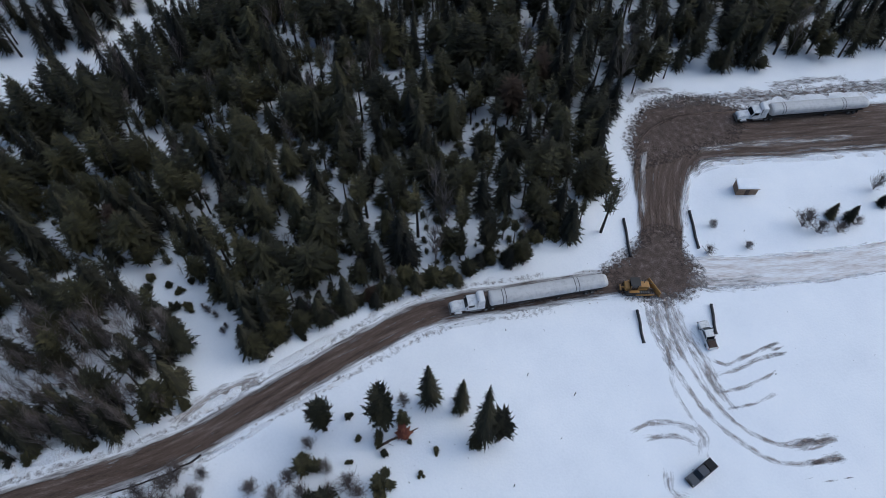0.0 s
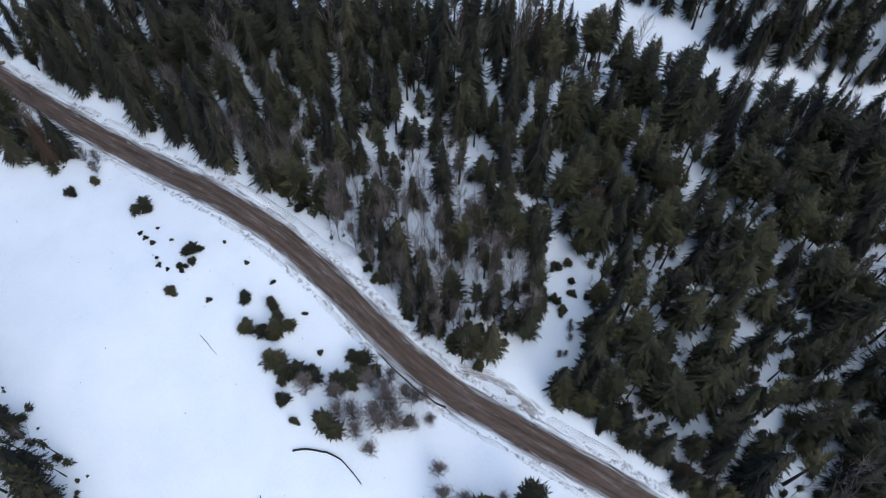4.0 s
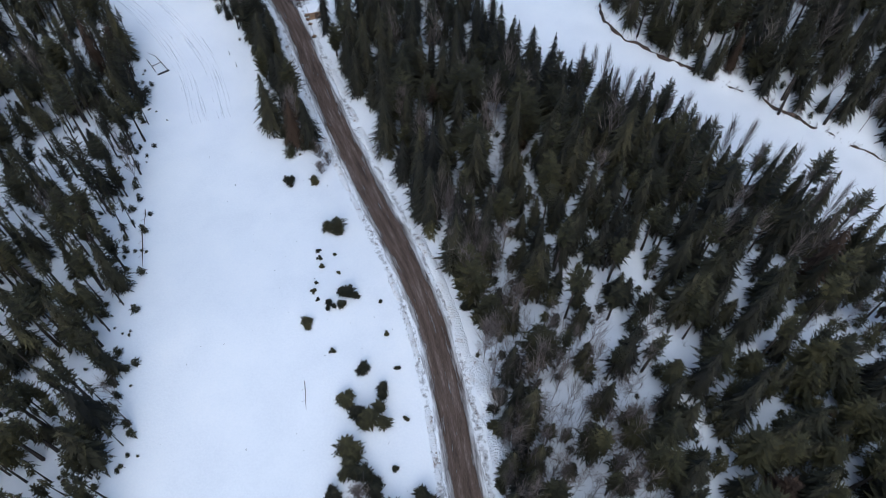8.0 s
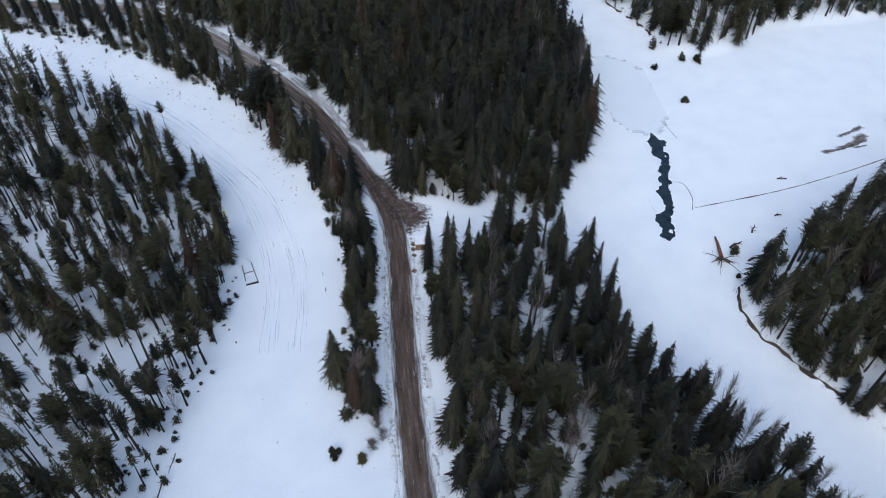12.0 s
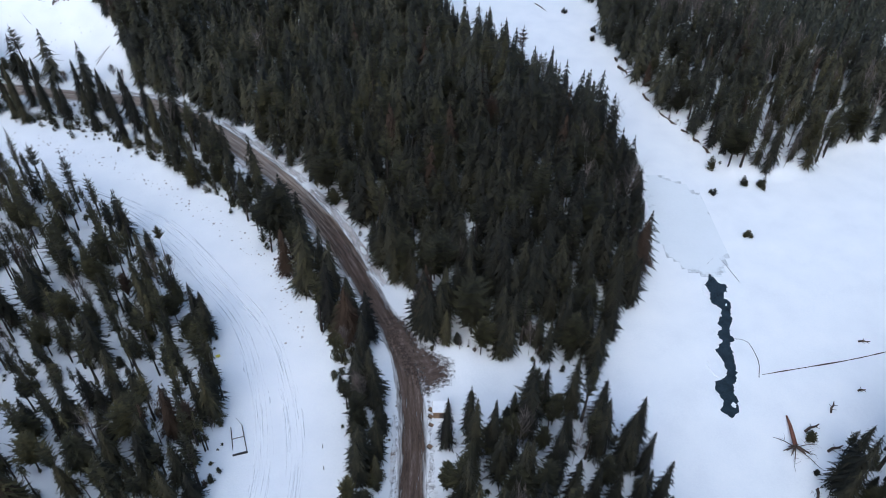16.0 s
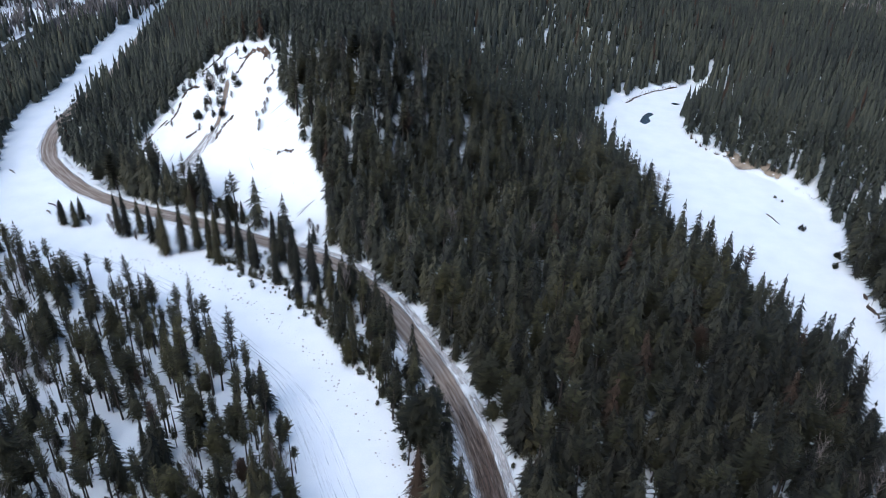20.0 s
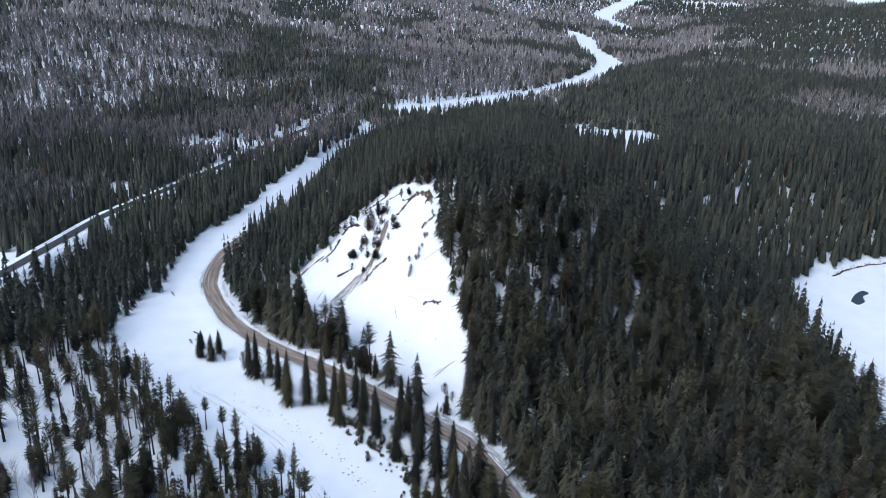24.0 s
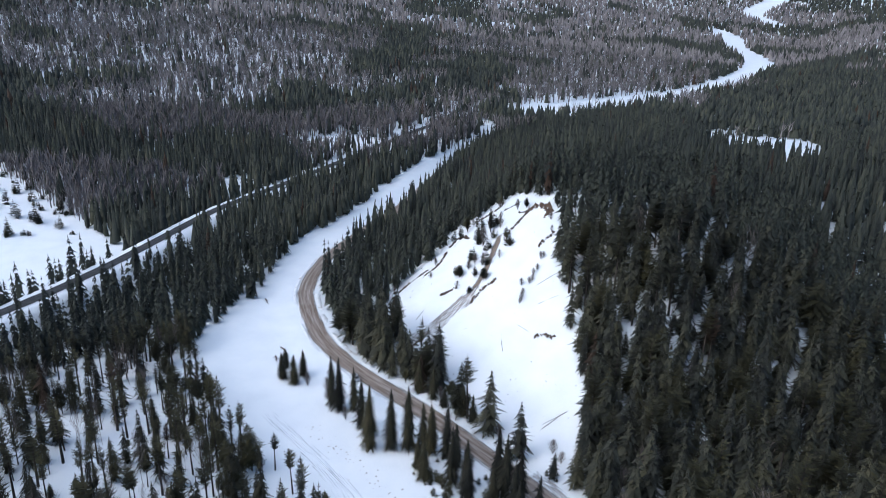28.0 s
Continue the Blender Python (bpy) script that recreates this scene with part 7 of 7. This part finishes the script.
for pts, w, th in ((INNER, 0.55, 0.62), (OUTER, 0.55, 0.62), ([(-3, -130.2), (-9, -127.6), (-16, -126.0)], 3.0, 0.42), ([(-4, -132.4), (-10, -130.2), (-18, -128.6), (-24, -127.0)], 1.6, 0.45), ([(-3, -128.1), (-9, -124.9), (-17, -122.8)], 0.8, 0.5), ([(-3, -137.8), (-7, -142.1), (-11, -150.7)], 2.0, 0.5),
                   ([(-18, -130.2), (-20.5, -131.8), (-21, -135.6), (-22, -142.6)], 0.45, 0.66), ([(-21, -128.6), (-22.3, -133.5), (-22.6, -137.8), (-24, -142.6)], 0.5, 0.62), ([(-24, -127.0), (-25.5, -132.4), (-26, -138.9)], 0.4, 0.5), ([(-27, -126.5), (-28.5, -131.3), (-29, -136.7)], 0.35, 0.5), ([(-19, -128.1), (-23, -127.6), (-28, -127.6)], 0.9, 0.5),
                   ([(-37.2, -131.3), (-38.5, -135.6), (-40, -139.4)], 0.9, 0.7), ([(-40.6, -131.3), (-41.6, -134.5), (-43, -138.3)], 0.9, 0.7), ([(-38.6, -132.4), (-40, -136.7)], 0.4, 0.6),
                   ([(-22, -109.5), (-22.4, -113.2), (-25, -117.5), (-27.5, -119.1)], 0.6, 0.56), ([(-24, -110.6), (-25, -113.2), (-26.5, -115.9), (-29.5, -118.0)], 0.6, 0.56), ([(-26, -119.6), (-29, -119.6), (-31.5, -117.5)], 1.2, 0.42), ([(-30, -111.1), (-33, -109.0), (-36, -111.1)], 0.9, 0.42), ([(-13, -124.9), (-20, -120.7), (-27, -120.1)], 0.5, 0.42)):
    drape("tyre_track", pts, w, M_SMEAR, "grey-brown tyre track pressed into snow", seed=int(-pts[0][0] * 3 - pts[-1][1]), ragged=0.5, lift=0.04, thick=th * 0.8)
for pts, w in (([(-21.4, -140.3), (-21.9, -143.4)], 0.3), ([(-22.6, -140.6), (-22.9, -143.6)], 0.25), ([(-23.5, -140.4), (-24.1, -143.2)], 0.3), ([(-37.2, -132.4), (-38, -135.6)], 0.4), ([(-38.4, -134.5), (-39.4, -138.3)], 0.3), ([(-41, -131.8), (-41.8, -135.2)], 0.45), ([(-42, -134.5), (-43, -137.8)], 0.35), ([(-36, -130.2), (-37, -132.9)], 0.25), ([(-44, -131.3), (-45, -134.0)], 0.14), ([(-45.2, -134.5), (-46, -136.7)], 0.16), ([(-42.3, -129.2), (-42.8, -130.9)], 0.13)):
    drape("mud_mark", pts, w, M_CHURN, "dark mud mark pressed into snow", seed=int(-pts[0][1] * 5), ragged=0.9, lift=0.06, thick=0.85)
for off, seed in ((-12.5, 1), (-6, 3)):
    pts = [(off + 0.5, 70), (off - 1, 95), (off - 10, 122), (off - 26, 143), (off - 48, 165), (off - 75, 180), (off - 110, 196), (off - 150, 202)]
    drape("ski_track", pts, 2.0, M_PACKED, "faint groomed track on the snow", seed=seed, lift=0.02, ragged=0.3, thick=0.0)
# the edges of the dirt road: mud flung on the snow
for a_at, b_at, side_off, seed in ((-112, -70, 3.9, 61), (-70, -20, 3.8, 62), (-20, 40, 3.9, 63), (40, 105, 3.8, 64), (-112, -60, -3.9, 65), (-60, 0, -3.8, 66), (0, 60, -3.9, 67), (60, 118, -3.8, 68)):
    seg = road_fine[(road_fine[:, 1] > a_at - 1) & (road_fine[:, 1] < b_at + 1) & (np.arange(len(road_fine)) < a1 + 12)]
    tg = np.gradient(seg[:, :2], axis=0)
    tg /= np.linalg.norm(tg, axis=1)[:, None]
    drape("road_spatter", [tuple(q) for q in (seg[:, :2] + np.stack([-tg[:, 1], tg[:, 0]], 1) * side_off)[::6]], 0.7, M_SPATTER, "flecks of dirt and clods on the roadside snow", seed=seed, ragged=0.9, lift=0.05, thick=0.2 if side_off > 0 else 0.27)

# ---------------------------------------------------------------- the slide
def scarp(points, tall, seed, mat, width=1.2):
    """A torn edge of turf and soil that stands out of the snow."""
    line = spline([(*p, 0) for p in points], 0.3)
    r2 = np.random.default_rng(seed)
    k = np.repeat(np.arange(len(line)), 3)
    k = k[r2.random(len(k)) < np.clip(2.4 * fbm(line[k, 0], line[k, 1], 2.5, seed) - 0.3, 0.05, 1)]
    x, y = line[k, 0] + r2.normal(0, 0.28 * width, len(k)), line[k, 1] + r2.normal(0, 0.28 * width, len(k))
    hh = tall * (0.25 + 1.0 * r2.random(len(k)) ** 2)
    v, f, _ = plant(CHUNKS, x, y, height(x, y) - 0.1, hh, 0.12 + 0.55 * hh, r2)
    return tagged(new("scarp", mesh_from("scarp", v, f, mat)), "torn brown soil edge on the snowy slide", "scarp", kind="structure")


CHUNKS = [far_shape(rng, 1, 6) for _ in range(5)]


scarp([(-160, 323), (-157, 325), (-152, 324), (-149, 320)], 1.3, 3, M_SOIL, 2.6)
for i, pts in enumerate(([(-193, 285), (-192.5, 291), (-190, 297)], [(-188, 294), (-186, 299), (-187.5, 306)], [(-189, 310), (-189, 315), (-181, 312)], [(-187, 325), (-183, 328), (-180, 332)], [(-161, 309), (-160, 315), (-160, 321), (-164, 322)], [(-174, 326), (-170, 330)], [(-188, 273), (-190, 279)], [(-170, 284), (-166, 287)], [(-154, 282), (-153, 288), (-151, 291)], [(-143, 306), (-141, 312)], [(-122, 276), (-119, 277.5), (-116, 277)])):
    scarp(pts, 0.75, 20 + i, M_LOG, 1.2)
drape("soil_streak", [(-164, 310), (-160.5, 302), (-158, 294), (-157, 287)], 1.5, M_SOIL_WASH, "brown soil streak down the slide", seed=31, lift=0.2, ragged=0.7, thick=1.0)
drape("sand_streak", [(-157, 289), (-157.2, 283), (-159, 277), (-161, 269), (-164, 262)], 3.4, M_SMEAR, "pale brown streak of soil over snow", seed=32, lift=0.15, ragged=0.8, thick=0.5)
drape("sand_streak", [(-159, 285), (-161, 279), (-163, 271)], 1.3, M_SMEAR, "pale brown streak of soil over snow", seed=33, lift=0.19, ragged=0.8, thick=0.7)

# young trees and bushes along the slide's ridge, then thin brush on its open side
for i, (x, y, h, r) in enumerate(((-167, 314, 6.2, 2.3), (-171, 316, 5.2, 2.0), (-174, 310, 6.6, 2.5), (-168, 305, 7.2, 2.9), (-171, 307, 5.6, 2.2), (-168.5, 298, 5.6, 2.3), (-165, 297, 4.4, 2.0), (-157, 305, 5.2, 2.2), (-160, 309, 4.6, 1.9), (-166.5, 324, 4.2, 1.6), (-179, 317, 5.0, 1.9))):
    n += 1
    stand(YOUNG if i % 3 else SHRUBS, n, x, y, h, r * 1.1)
for x, y, h, r in ((-169, 293, 3.6, 2.4), (-166.5, 295, 3.2, 2.2), (-162, 298, 3.4, 2.0), (-164, 326, 3.4, 1.6), (-156, 300, 3, 1.8), (-155, 291, 2.8, 1.7), (-138.5, 301, 2.8, 1.6), (-137, 295, 2.8, 1.6), (-139, 291, 2.6, 1.6), (-136.5, 292, 2.4, 1.5), (-135, 286, 3, 1.8), (-126.5, 295, 2.8, 1.6), (-146, 317, 3, 1.6), (-180, 330, 3, 1.8), (-188, 300, 3, 1.6), (-183, 292, 2.6, 1.5)):
    n += 1
    stand(SHRUBS, n, x, y, h, r)
drape("road_spatter", [(16.6, -42.3), (18, -46.3), (18.6, -52.2), (17.6, -59.1)], 1.3, M_SMEAR, "brown mud smeared over the gully's mouth", seed=71, ragged=0.6, lift=0.08, thick=0.55)
for a_at, off, seed in ((a2, -4.6, 81), (a2 + 45, -4.6, 82), (a2 + 90, -4.6, 83), (a2, 4.2, 84), (a2 + 45, 4.2, 85)):
    seg = road_fine[a_at : a_at + 48]
    tg = np.gradient(seg[:, :2], axis=0)
    tg /= np.linalg.norm(tg, axis=1)[:, None]
    drape("road_spatter", [tuple(q) for q in (seg[:, :2] + np.stack([-tg[:, 1], tg[:, 0]], 1) * off)[::6]], 1.8, M_SLUSH, "dirty ploughed snow along the upper road", seed=seed, ragged=0.6, lift=0.3 if off < 0 else 0.2, thick=0.55)
